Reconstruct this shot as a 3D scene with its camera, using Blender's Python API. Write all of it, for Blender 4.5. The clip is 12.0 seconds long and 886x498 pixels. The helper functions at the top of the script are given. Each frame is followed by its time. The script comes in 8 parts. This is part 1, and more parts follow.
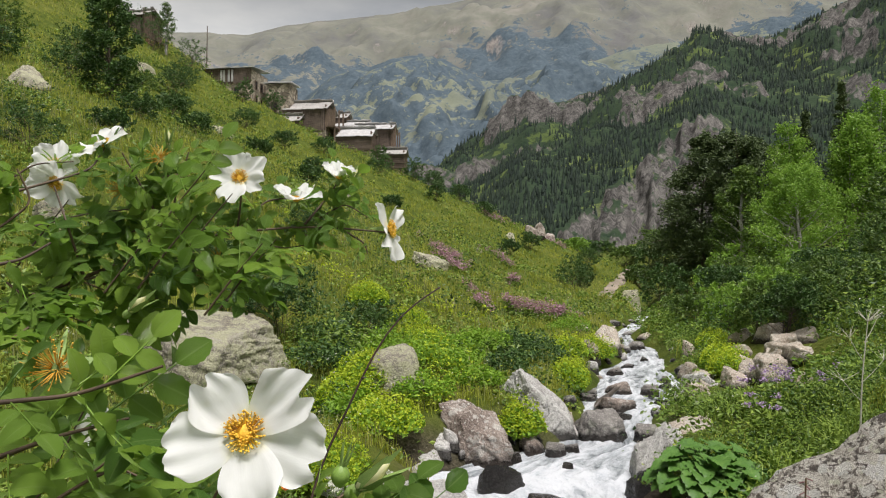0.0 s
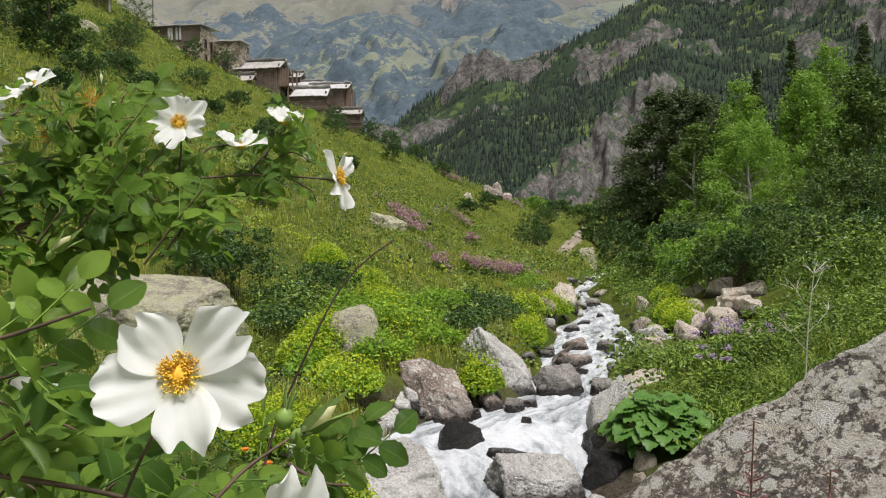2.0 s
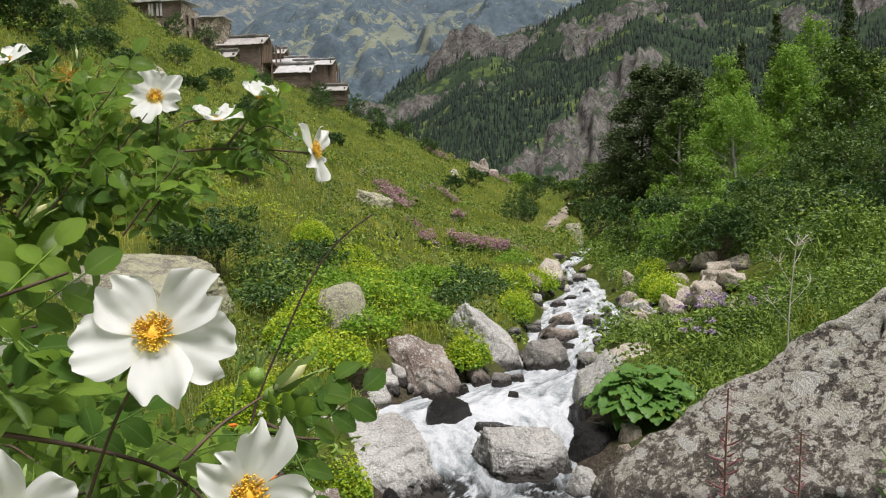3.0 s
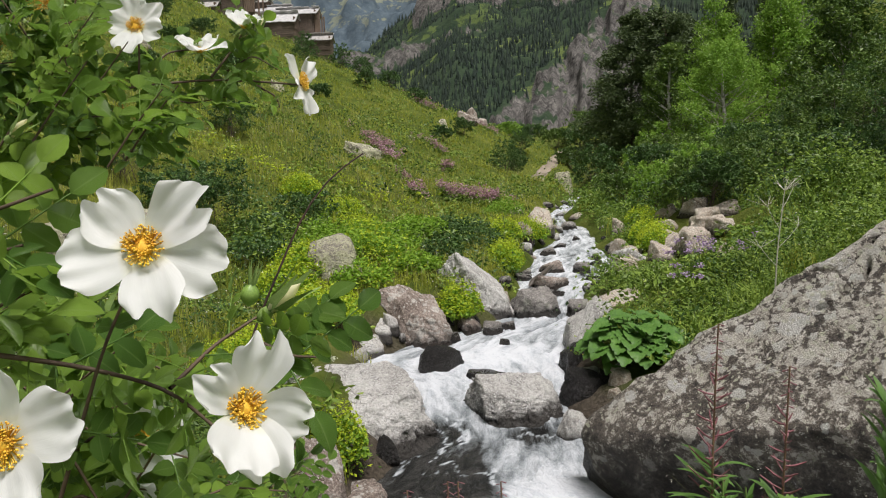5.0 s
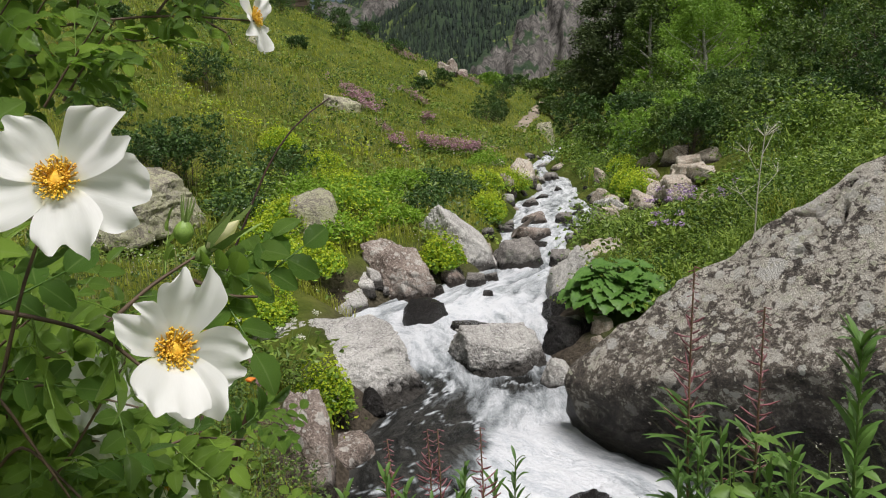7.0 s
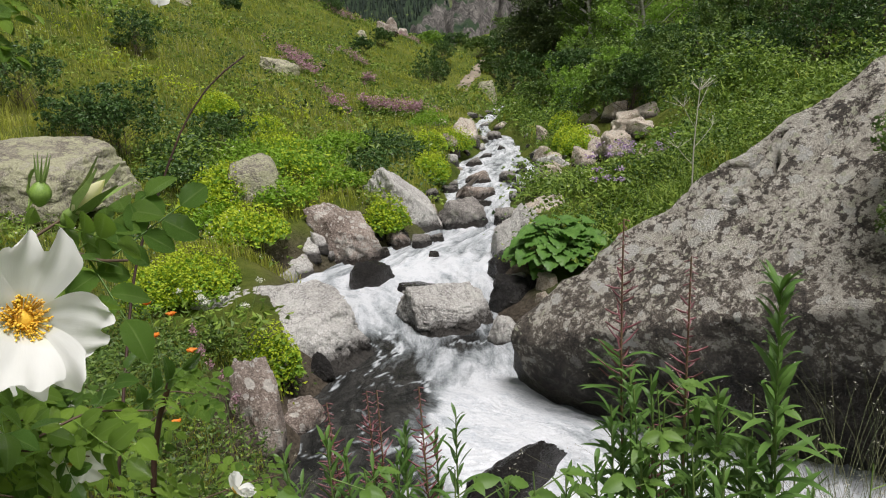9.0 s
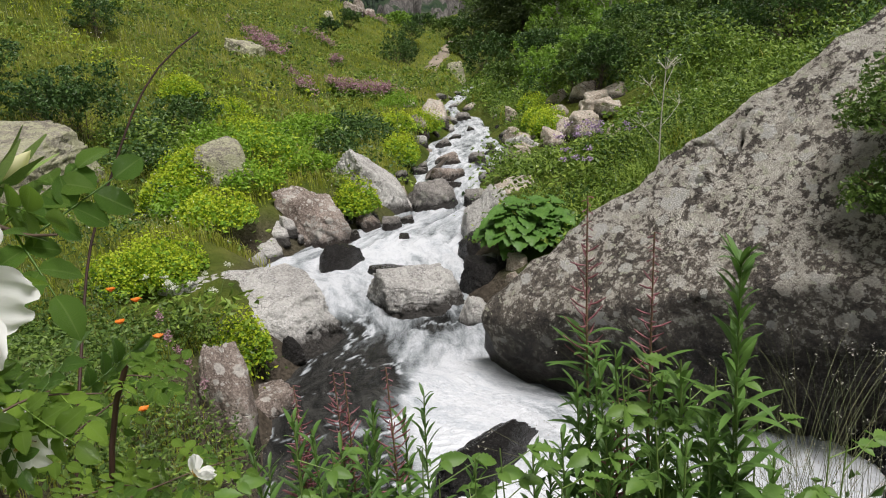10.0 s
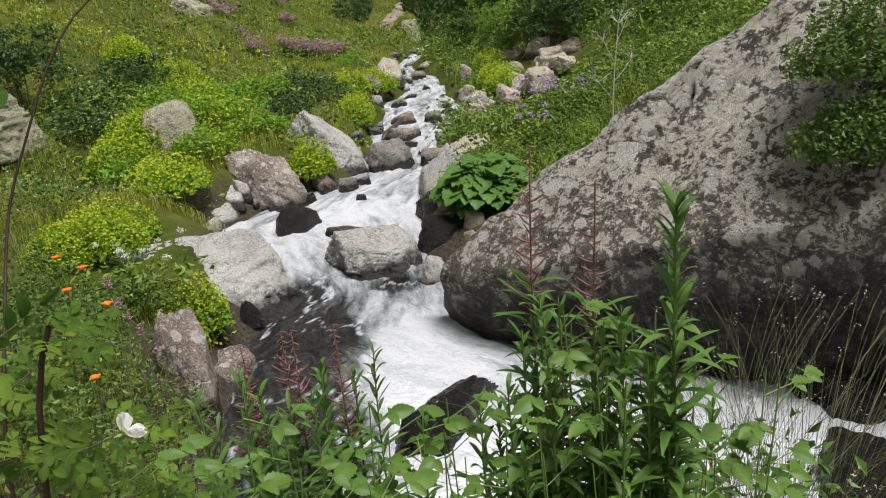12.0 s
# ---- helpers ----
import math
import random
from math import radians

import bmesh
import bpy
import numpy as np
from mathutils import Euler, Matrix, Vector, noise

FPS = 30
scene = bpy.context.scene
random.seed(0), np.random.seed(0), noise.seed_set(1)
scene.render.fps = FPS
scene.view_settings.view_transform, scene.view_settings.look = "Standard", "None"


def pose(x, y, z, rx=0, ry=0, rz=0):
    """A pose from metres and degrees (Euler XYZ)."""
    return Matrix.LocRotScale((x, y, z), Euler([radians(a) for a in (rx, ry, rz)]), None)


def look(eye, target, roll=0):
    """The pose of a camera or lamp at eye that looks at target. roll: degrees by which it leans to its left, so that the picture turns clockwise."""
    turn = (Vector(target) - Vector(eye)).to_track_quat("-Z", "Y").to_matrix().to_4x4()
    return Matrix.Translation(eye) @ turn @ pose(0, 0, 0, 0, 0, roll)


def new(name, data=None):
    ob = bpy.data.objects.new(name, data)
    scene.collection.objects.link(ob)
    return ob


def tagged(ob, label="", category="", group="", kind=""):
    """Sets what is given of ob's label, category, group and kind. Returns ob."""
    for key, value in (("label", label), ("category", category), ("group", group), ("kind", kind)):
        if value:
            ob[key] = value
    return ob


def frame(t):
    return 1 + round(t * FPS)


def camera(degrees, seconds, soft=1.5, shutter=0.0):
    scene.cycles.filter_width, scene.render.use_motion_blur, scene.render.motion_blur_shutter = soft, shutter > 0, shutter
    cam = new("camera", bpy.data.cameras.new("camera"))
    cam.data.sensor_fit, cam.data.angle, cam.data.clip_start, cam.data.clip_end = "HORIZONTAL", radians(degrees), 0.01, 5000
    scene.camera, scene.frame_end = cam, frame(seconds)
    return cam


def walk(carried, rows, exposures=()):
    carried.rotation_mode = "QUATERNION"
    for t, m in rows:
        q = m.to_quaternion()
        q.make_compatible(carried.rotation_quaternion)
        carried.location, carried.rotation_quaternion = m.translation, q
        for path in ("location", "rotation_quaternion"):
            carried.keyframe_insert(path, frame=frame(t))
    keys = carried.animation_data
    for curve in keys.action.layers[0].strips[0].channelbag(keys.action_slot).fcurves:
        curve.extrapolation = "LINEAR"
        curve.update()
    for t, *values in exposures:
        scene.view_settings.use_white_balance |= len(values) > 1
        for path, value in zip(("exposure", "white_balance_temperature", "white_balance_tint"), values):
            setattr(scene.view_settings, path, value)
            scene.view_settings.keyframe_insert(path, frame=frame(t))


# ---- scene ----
cam = camera(60.68, 12.0, soft=1.1)
PATH = [
    (0, (0.0005, 0.0000, 1.6005), (0.001, 9.997, 1.865), 0.00),
    (0.5, (0.0016, -0.0123, 1.5984), (0.220, 9.984, 1.739), -0.43),
    (1, (0.0029, -0.0033, 1.5977), (0.387, 9.989, 1.593), -0.65),
    (1.5, (0.0037, -0.0033, 1.5937), (0.486, 9.984, 1.462), -0.75),
    (2, (0.0054, 0.0101, 1.5908), (0.554, 9.992, 1.331), -0.83),
    (2.5, (0.0088, 0.0011, 1.5895), (0.634, 9.973, 1.188), -0.97),
    (3, (0.0138, -0.0046, 1.5864), (0.726, 9.954, 1.019), -1.32),
    (5, (0.0119, -0.0008, 1.5721), (0.833, 9.891, 0.357), -2.21),
    (5.5, (0.0185, 0.0032, 1.5684), (0.837, 9.865, 0.131), -2.40),
    (6, (0.0185, 0.0091, 1.5655), (0.862, 9.847, -0.013), -2.62),
    (6.5, (0.0215, 0.0168, 1.5645), (0.908, 9.833, -0.124), -2.77),
    (7, (0.0259, 0.0121, 1.5614), (1.028, 9.791, -0.273), -3.19),
    (9, (0.0491, 0.0177, 1.5550), (1.694, 9.592, -0.817), -4.33),
    (9.5, (0.0550, 0.0208, 1.5510), (1.889, 9.530, -0.941), -4.47),
    (10, (0.0588, 0.0203, 1.5487), (2.047, 9.461, -1.081), -4.61),
    (10.5, (0.0642, 0.0213, 1.5435), (2.149, 9.404, -1.217), -4.76),
    (11, (0.0706, 0.0187, 1.5407), (2.229, 9.353, -1.326), -5.01),
    (11.5, (0.0769, 0.0179, 1.5369), (2.350, 9.279, -1.473), -5.21),
    (12, (0.0833, 0.0172, 1.5339), (2.496, 9.191, -1.632), -5.35),
]
walk(cam, [(t, look(eye, target, roll)) for t, eye, target, roll in PATH], [(0, -0.10), (3, -0.08), (5, -0.20), (7, -0.26), (9, -0.24), (12, -0.22)])
# ---- light: a bright cloudy midday sky ----
world = bpy.data.worlds.new("sky")
scene.world = world
world.use_nodes = True
wn, wl = world.node_tree.nodes, world.node_tree.links
wn.clear()
w_out = wn.new("ShaderNodeOutputWorld")
w_bg = wn.new("ShaderNodeBackground")
w_sky = wn.new("ShaderNodeTexSky")
w_sky.sky_type = 'NISHITA'
w_sky.sun_disc = False
w_sky.sun_elevation, w_sky.sun_rotation = radians(70), radians(145)
w_gain = wn.new("ShaderNodeVectorMath")
w_gain.operation = 'SCALE'
w_gain.inputs["Scale"].default_value = 0.10
w_co = wn.new("ShaderNodeTexCoord")
w_map = wn.new("ShaderNodeMapping")
w_map.inputs["Scale"].default_value = (1.0, 1.0, 3.2)
w_noise = wn.new("ShaderNodeTexNoise")
w_noise.inputs["Scale"].default_value = 2.6
w_noise.inputs["Detail"].default_value = 7
w_noise.inputs["Roughness"].default_value = 0.55
w_ramp = wn.new("ShaderNodeValToRGB")
w_ramp.color_ramp.elements[0].position, w_ramp.color_ramp.elements[0].color = 0.36, (0.80, 0.83, 0.88, 1)
w_ramp.color_ramp.elements[1].position, w_ramp.color_ramp.elements[1].color = 0.60, (1.28, 1.27, 1.24, 1)
w_hole = wn.new("ShaderNodeMapRange")
w_hole.inputs[1].default_value, w_hole.inputs[2].default_value = 0.62, 0.74
w_hole.inputs[3].default_value, w_hole.inputs[4].default_value = 0.95, 0.55
w_mix = wn.new("ShaderNodeMixRGB")
wl.new(w_co.outputs["Generated"], w_map.inputs[0])
wl.new(w_map.outputs[0], w_noise.inputs[0])
wl.new(w_noise.outputs[0], w_ramp.inputs[0])
wl.new(w_noise.outputs[0], w_hole.inputs[0])
wl.new(w_sky.outputs[0], w_gain.inputs[0])
wl.new(w_hole.outputs[0], w_mix.inputs[0])
wl.new(w_gain.outputs[0], w_mix.inputs[1])
wl.new(w_ramp.outputs[0], w_mix.inputs[2])
wl.new(w_mix.outputs[0], w_bg.inputs[0])
# thin bright cloud towards the horizon, denser overhead
w_sep = wn.new("ShaderNodeSeparateXYZ")
w_low = wn.new("ShaderNodeMapRange")
w_low.inputs[1].default_value, w_low.inputs[2].default_value = 0.20, 0.40
w_low.inputs[3].default_value, w_low.inputs[4].default_value = 0.98, 0.20
wl.new(w_co.outputs["Generated"], w_sep.inputs[0])
wl.new(w_sep.outputs[2], w_low.inputs[0])
wl.new(w_low.outputs[0], w_bg.inputs[1])
wl.new(w_bg.outputs[0], w_out.inputs[0])

sun = new("sun", bpy.data.lights.new("sun", 'SUN'))
sun.data.energy, sun.data.angle, sun.data.color = 6.2, radians(26), (1.0, 0.955, 0.945)
sun.matrix_world = look((0, 0, 60), (-0.22 * 60, 0.32 * 60, 60 - 1.1 * 60))
# ---- node materials ----
def material(name):
    m = bpy.data.materials.new(name)
    m.use_nodes = True
    return m, m.node_tree.nodes, m.node_tree.links, m.node_tree.nodes["Principled BSDF"]


def noise_node(n, l, scale, detail=5, rough=0.6, co=None, dist=0.0):
    t = n.new("ShaderNodeTexNoise")
    t.inputs["Scale"].default_value, t.inputs["Detail"].default_value = scale, detail
    t.inputs["Roughness"].default_value, t.inputs["Distortion"].default_value = rough, dist
    if co is not None:
        l.new(co, t.inputs["Vector"])
    return t


def ramp_node(n, l, fac, stops):
    r = n.new("ShaderNodeValToRGB")
    e = r.color_ramp.elements
    while len(e) < len(stops):
        e.new(0.5)
    for i, (p, c) in enumerate(stops):
        e[i].position, e[i].color = p, (*c, 1) if len(c) == 3 else c
    l.new(fac, r.inputs[0])
    return r


def mix_node(n, l, fac, a, b, mode='MIX'):
    x = n.new("ShaderNodeMixRGB")
    x.blend_type = mode
    for slot, v in ((0, fac), (1, a), (2, b)):
        if isinstance(v, (int, float)):
            x.inputs[slot].default_value = v
        elif isinstance(v, tuple):
            x.inputs[slot].default_value = (*v, 1)
        else:
            l.new(v, x.inputs[slot])
    return x.outputs[0]


def range_node(n, l, v, a, b, c=0.0, d=1.0):
    r = n.new("ShaderNodeMapRange")
    for i, q in enumerate((a, b, c, d)):
        r.inputs[1 + i].default_value = q
    l.new(v, r.inputs[0])
    return r.outputs[0]


def bump_node(n, l, h, strength, dist, bsdf):
    b = n.new("ShaderNodeBump")
    b.inputs["Strength"].default_value, b.inputs["Distance"].default_value = strength, dist
    l.new(h, b.inputs["Height"])
    l.new(b.outputs[0], bsdf.inputs["Normal"])
    return b


def leaf_material(name, dark, mid, light, rough=0.5, through_light=0.3, big=0.6):
    """Leaves: each one its own shade, with slow drifts of colour over the plant."""
    m, n, l, p = material(name)
    geo, co = n.new("ShaderNodeNewGeometry"), n.new("ShaderNodeTexCoord")
    slow = noise_node(n, l, big, 3, 0.6, geo.outputs["Position"])
    near = noise_node(n, l, big * 7, 3, 0.6, geo.outputs["Position"])
    fac = mix_node(n, l, 0.70, geo.outputs["Random Per Island"], mix_node(n, l, 0.5, slow.outputs[0], near.outputs[0]))
    r = ramp_node(n, l, fac, [(0.27, dark), (0.5, mid), (0.73, light)])
    l.new(r.outputs[0], p.inputs["Base Color"])
    p.inputs["Roughness"].default_value = rough
    p.inputs["Specular IOR Level"].default_value = 0.35
    tr = n.new("ShaderNodeBsdfTranslucent")
    l.new(r.outputs[0], tr.inputs[0])
    mx = n.new("ShaderNodeMixShader")
    mx.inputs[0].default_value = through_light
    l.new(p.outputs[0], mx.inputs[1])
    l.new(tr.outputs[0], mx.inputs[2])
    l.new(mx.outputs[0], n["Material Output"].inputs[0])
    return m


def rock_material(name, dark, mid, light, lichen=(0.44, 0.43, 0.37), lichen_at=0.54, patch=3.0, wet=0.0, grain=40, moss=0.0, blur=0.10, sway=0.3, rosette=0.45, wet_gloss=0.25, slant=0.0, crack=0.5, soak=0.11, dark_foot=0.0):
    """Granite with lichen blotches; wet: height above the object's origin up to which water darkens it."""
    m, n, l, p = material(name)
    co = n.new("ShaderNodeTexCoord").outputs["Object"]
    big = noise_node(n, l, 1.3, 6, 0.65, co)
    fine = noise_node(n, l, grain, 4, 0.7, co)
    base = ramp_node(n, l, mix_node(n, l, 0.30, big.outputs[0], fine.outputs[0]), [(0.38, dark), (0.5, mid), (0.60, light)]).outputs[0]
    pits = noise_node(n, l, grain * 0.35, 6, 0.75, co, 0.8)
    base = mix_node(n, l, range_node(n, l, pits.outputs[0], 0.34, 0.44, 0.45, 0.0), base, tuple(c * 0.45 for c in dark))
    fleck = noise_node(n, l, grain * 1.7, 2, 0.6, co)
    base = mix_node(n, l, range_node(n, l, fleck.outputs[0], 0.56, 0.64, 0.0, 0.6), base, tuple(min(0.8, c * 1.25) for c in light))
    base = mix_node(n, l, range_node(n, l, fleck.outputs[0], 0.44, 0.38, 0.0, 0.4), base, tuple(c * 0.6 for c in dark))
    # thin dark crevices
    vein = noise_node(n, l, patch * 0.45, 5, 0.55, co, 0.3)
    off = n.new("ShaderNodeMath")
    off.operation = 'SUBTRACT'
    l.new(vein.outputs[0], off.inputs[0])
    off.inputs[1].default_value = 0.5
    dist = n.new("ShaderNodeMath")
    dist.operation = 'ABSOLUTE'
    l.new(off.outputs[0], dist.inputs[0])
    crevice = range_node(n, l, dist.outputs[0], 0.001, 0.004, crack, 0.0)
    spots = noise_node(n, l, patch, 7, 0.72, co, 0.4)
    spot2 = noise_node(n, l, patch * 5.5, 6, 0.75, co, 0.6)
    mask = range_node(n, l, mix_node(n, l, 0.4, spots.outputs[0], spot2.outputs[0]), lichen_at, lichen_at + 0.03)
    pale = mix_node(n, l, range_node(n, l, fine.outputs[0], 0.35, 0.65), tuple(c * 0.62 for c in lichen), lichen)
    col = mix_node(n, l, mask, base, pale)
    # round lichen rosettes of two sizes
    for s, cover in ((patch * 2.4, rosette), (patch * 6.5, rosette * 0.9)):
        vor = n.new("ShaderNodeTexVoronoi")
        vor.inputs["Scale"].default_value = s
        l.new(co, vor.inputs["Vector"])
        own = n.new("ShaderNodeSeparateColor")
        l.new(vor.outputs["Color"], own.inputs[0])
        gap = n.new("ShaderNodeMath")
        gap.operation = 'MULTIPLY_ADD'
        l.new(own.outputs[0], gap.inputs[0])
        gap.inputs[1].default_value = -cover
        l.new(vor.outputs["Distance"], gap.inputs[2])
        edge = n.new("ShaderNodeMath")
        edge.operation = 'MULTIPLY_ADD'
        l.new(spot2.outputs[0], edge.inputs[0])
        edge.inputs[1].default_value = 0.75
        l.new(gap.outputs[0], edge.inputs[2])
        col = mix_node(n, l, range_node(n, l, edge.outputs[0], 0.40, 0.36), col, pale)
    col = mix_node(n, l, crevice, col, tuple(c * 0.4 for c in dark))
    rough = 0.85
    if moss:
        geo = n.new("ShaderNodeNewGeometry")
        sep = n.new("ShaderNodeSeparateXYZ")
        l.new(geo.outputs["Normal"], sep.inputs[0])
        add = n.new("ShaderNodeMath")
        l.new(sep.outputs[2], add.inputs[0])
        l.new(spots.outputs[0], add.inputs[1])
        mm = range_node(n, l, add.outputs[0], 1.25 - moss, 1.45 - moss)
        col = mix_node(n, l, mm, col, (0.085, 0.10, 0.03))
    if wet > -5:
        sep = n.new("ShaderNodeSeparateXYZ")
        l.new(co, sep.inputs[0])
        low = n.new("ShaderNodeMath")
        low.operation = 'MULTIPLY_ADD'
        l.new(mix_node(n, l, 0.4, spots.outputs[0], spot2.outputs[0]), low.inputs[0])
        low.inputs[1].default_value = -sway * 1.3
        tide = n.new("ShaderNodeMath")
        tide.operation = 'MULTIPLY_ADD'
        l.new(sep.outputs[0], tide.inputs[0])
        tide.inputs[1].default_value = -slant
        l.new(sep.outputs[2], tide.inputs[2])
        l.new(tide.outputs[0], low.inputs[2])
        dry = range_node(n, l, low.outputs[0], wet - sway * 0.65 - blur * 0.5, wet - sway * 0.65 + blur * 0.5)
        col = mix_node(n, l, dry, mix_node(n, l, 1.0, mix_node(n, l, dark_foot, base, col), (soak, soak * 0.96, soak * 0.92), 'MULTIPLY'), col)
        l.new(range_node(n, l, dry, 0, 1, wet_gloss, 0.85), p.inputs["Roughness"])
    else:
        p.inputs["Roughness"].default_value = rough
    l.new(col, p.inputs["Base Color"])
    h = mix_node(n, l, 0.35, noise_node(n, l, 7, 10, 0.75, co, 0.6).outputs[0], fine.outputs[0])
    h = mix_node(n, l, range_node(n, l, dist.outputs[0], 0.0, 0.008, crack * 0.5, 0.0), h, (0.0, 0.0, 0.0))
    bump_node(n, l, h, 1.0, 0.11, p)
    p.inputs["Specular IOR Level"].default_value = 0.35
    return m


def plain_material(name, a, b, scale=6, rough=0.7, metal=0.0, bump=0.2, dist=0.01, stretch=(1, 1, 1)):
    m, n, l, p = material(name)
    co, mp = n.new("ShaderNodeTexCoord"), n.new("ShaderNodeMapping")
    mp.inputs["Scale"].default_value = stretch
    l.new(co.outputs["Object"], mp.inputs[0])
    t = noise_node(n, l, scale, 7, 0.65, mp.outputs[0])
    u = noise_node(n, l, scale * 0.17, 3, 0.5, co.outputs["Object"])
    r = ramp_node(n, l, mix_node(n, l, 0.4, t.outputs[0], u.outputs[0]), [(0.36, a), (0.64, b)])
    l.new(r.outputs[0], p.inputs["Base Color"])
    p.inputs["Roughness"].default_value, p.inputs["Metallic"].default_value = rough, metal
    bump_node(n, l, t.outputs[0], bump, dist, p)
    return m


def boulder_material():
    """Grey-brown granite under crusts and rosettes of pale lichen, thinning to a foot blackened by water stain and
    painted overhang shade.
    """
    m, n, l, p = material("boulder_granite")
    co = n.new("ShaderNodeTexCoord").outputs["Object"]

    def math_node(op, a, b, c=None):
        x = n.new("ShaderNodeMath")
        x.operation = op
        for i, v in enumerate((a, b, c)):
            if v is None:
                continue
            if isinstance(v, (int, float)):
                x.inputs[i].default_value = v
            else:
                l.new(v, x.inputs[i])
        return x.outputs[0]

    broad = noise_node(n, l, 1.1, 4, 0.6, co).outputs[0]
    mid = noise_node(n, l, 5.5, 8, 0.7, co, 0.5).outputs[0]
    small = noise_node(n, l, 21, 6, 0.75, co, 0.4).outputs[0]
    fine = noise_node(n, l, 75, 4, 0.7, co).outputs[0]
    tone = mix_node(n, l, 0.22, mix_node(n, l, 0.45, mid, small), fine)
    base = ramp_node(n, l, tone, [(0.40, (0.035, 0.032, 0.028)), (0.47, (0.125, 0.106, 0.086)), (0.53, (0.25, 0.215, 0.175)), (0.60, (0.40, 0.355, 0.295))]).outputs[0]
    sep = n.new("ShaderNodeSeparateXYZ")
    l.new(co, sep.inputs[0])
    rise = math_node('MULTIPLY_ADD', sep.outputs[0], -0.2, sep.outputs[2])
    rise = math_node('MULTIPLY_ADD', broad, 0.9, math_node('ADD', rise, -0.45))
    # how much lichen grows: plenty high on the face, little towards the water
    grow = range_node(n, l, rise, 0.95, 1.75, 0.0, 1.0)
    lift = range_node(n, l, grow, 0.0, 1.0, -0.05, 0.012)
    crust = range_node(n, l, math_node('ADD', mix_node(n, l, 0.5, mid, small), lift), 0.495, 0.515)
    patchy = noise_node(n, l, 8.5, 5, 0.6, co, 1.0).outputs[0]
    pale = ramp_node(n, l, mix_node(n, l, 0.3, mix_node(n, l, 0.5, patchy, small), fine), [(0.40, (0.30, 0.265, 0.21)), (0.48, (0.53, 0.49, 0.415)), (0.53, (0.66, 0.625, 0.545)), (0.60, (0.80, 0.775, 0.70))]).outputs[0]
    col = mix_node(n, l, crust, base, pale)
    warp = n.new("ShaderNodeVectorMath")
    warp.operation = 'MULTIPLY_ADD'
    l.new(noise_node(n, l, 9, 4, 0.7, co).outputs[1], warp.inputs[0])
    warp.inputs[1].default_value = (0.14, 0.14, 0.14)
    l.new(co, warp.inputs[2])
    height = mix_node(n, l, 0.4, mid, small)
    for size, cover, tint in ((4.6, 0.46, (0.74, 0.725, 0.68)), (10.0, 0.56, (0.68, 0.67, 0.61)), (23.0, 0.54, (0.60, 0.60, 0.45))):
        vor = n.new("ShaderNodeTexVoronoi")
        vor.inputs["Scale"].default_value = size
        l.new(warp.outputs[0], vor.inputs["Vector"])
        own = n.new("ShaderNodeSeparateColor")
        l.new(vor.outputs["Color"], own.inputs[0])
        reach = math_node('MULTIPLY', own.outputs[0], range_node(n, l, grow, 0.0, 1.0, cover * 0.55, cover))
        spot = range_node(n, l, math_node('SUBTRACT', math_node('MULTIPLY_ADD', small, 0.22, vor.outputs["Distance"]), reach), 0.125, 0.095)
        shade = mix_node(n, l, range_node(n, l, fine, 0.38, 0.62), tuple(c * 0.8 for c in tint), tint)
        col = mix_node(n, l, spot, col, mix_node(n, l, range_node(n, l, own.outputs[1], 0.2, 0.8), pale, shade))
    # the black foot: water stain and the overhang's shade put in one colour
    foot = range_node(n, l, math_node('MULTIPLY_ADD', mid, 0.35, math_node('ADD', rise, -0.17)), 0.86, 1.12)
    dark_foot = mix_node(n, l, 1.0, mix_node(n, l, 0.5, base, col), (0.24, 0.235, 0.23), 'MULTIPLY')
    l.new(mix_node(n, l, foot, dark_foot, col), p.inputs["Base Color"])
    l.new(range_node(n, l, mix_node(n, l, 0.35, foot, small), 0.15, 0.8, 0.30, 0.88), p.inputs["Roughness"])
    h = mix_node(n, l, 0.3, mix_node(n, l, 0.45, noise_node(n, l, 3.4, 9, 0.7, co, 0.7).outputs[0], noise_node(n, l, 13, 8, 0.75, co, 0.5).outputs[0]), fine)
    bump_node(n, l, h, 1.0, 0.26, p)
    return m


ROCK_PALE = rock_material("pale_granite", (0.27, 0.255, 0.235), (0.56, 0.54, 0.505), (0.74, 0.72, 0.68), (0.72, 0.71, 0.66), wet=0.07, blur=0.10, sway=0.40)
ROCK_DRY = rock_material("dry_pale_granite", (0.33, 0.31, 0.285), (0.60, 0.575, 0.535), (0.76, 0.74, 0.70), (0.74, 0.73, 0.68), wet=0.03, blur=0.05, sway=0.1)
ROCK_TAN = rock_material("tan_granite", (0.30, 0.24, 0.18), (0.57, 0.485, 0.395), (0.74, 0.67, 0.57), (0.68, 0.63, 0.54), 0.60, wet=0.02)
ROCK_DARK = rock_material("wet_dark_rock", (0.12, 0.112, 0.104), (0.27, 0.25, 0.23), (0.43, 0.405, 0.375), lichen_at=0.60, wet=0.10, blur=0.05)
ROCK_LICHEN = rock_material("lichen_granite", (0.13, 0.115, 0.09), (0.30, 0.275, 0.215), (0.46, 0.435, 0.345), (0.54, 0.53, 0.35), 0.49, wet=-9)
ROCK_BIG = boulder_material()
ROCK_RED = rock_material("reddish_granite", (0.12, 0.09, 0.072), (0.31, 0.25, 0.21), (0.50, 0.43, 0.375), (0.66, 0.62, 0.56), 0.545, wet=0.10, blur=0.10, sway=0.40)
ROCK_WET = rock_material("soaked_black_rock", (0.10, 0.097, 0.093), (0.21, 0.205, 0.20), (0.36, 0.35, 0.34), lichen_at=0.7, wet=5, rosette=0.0)

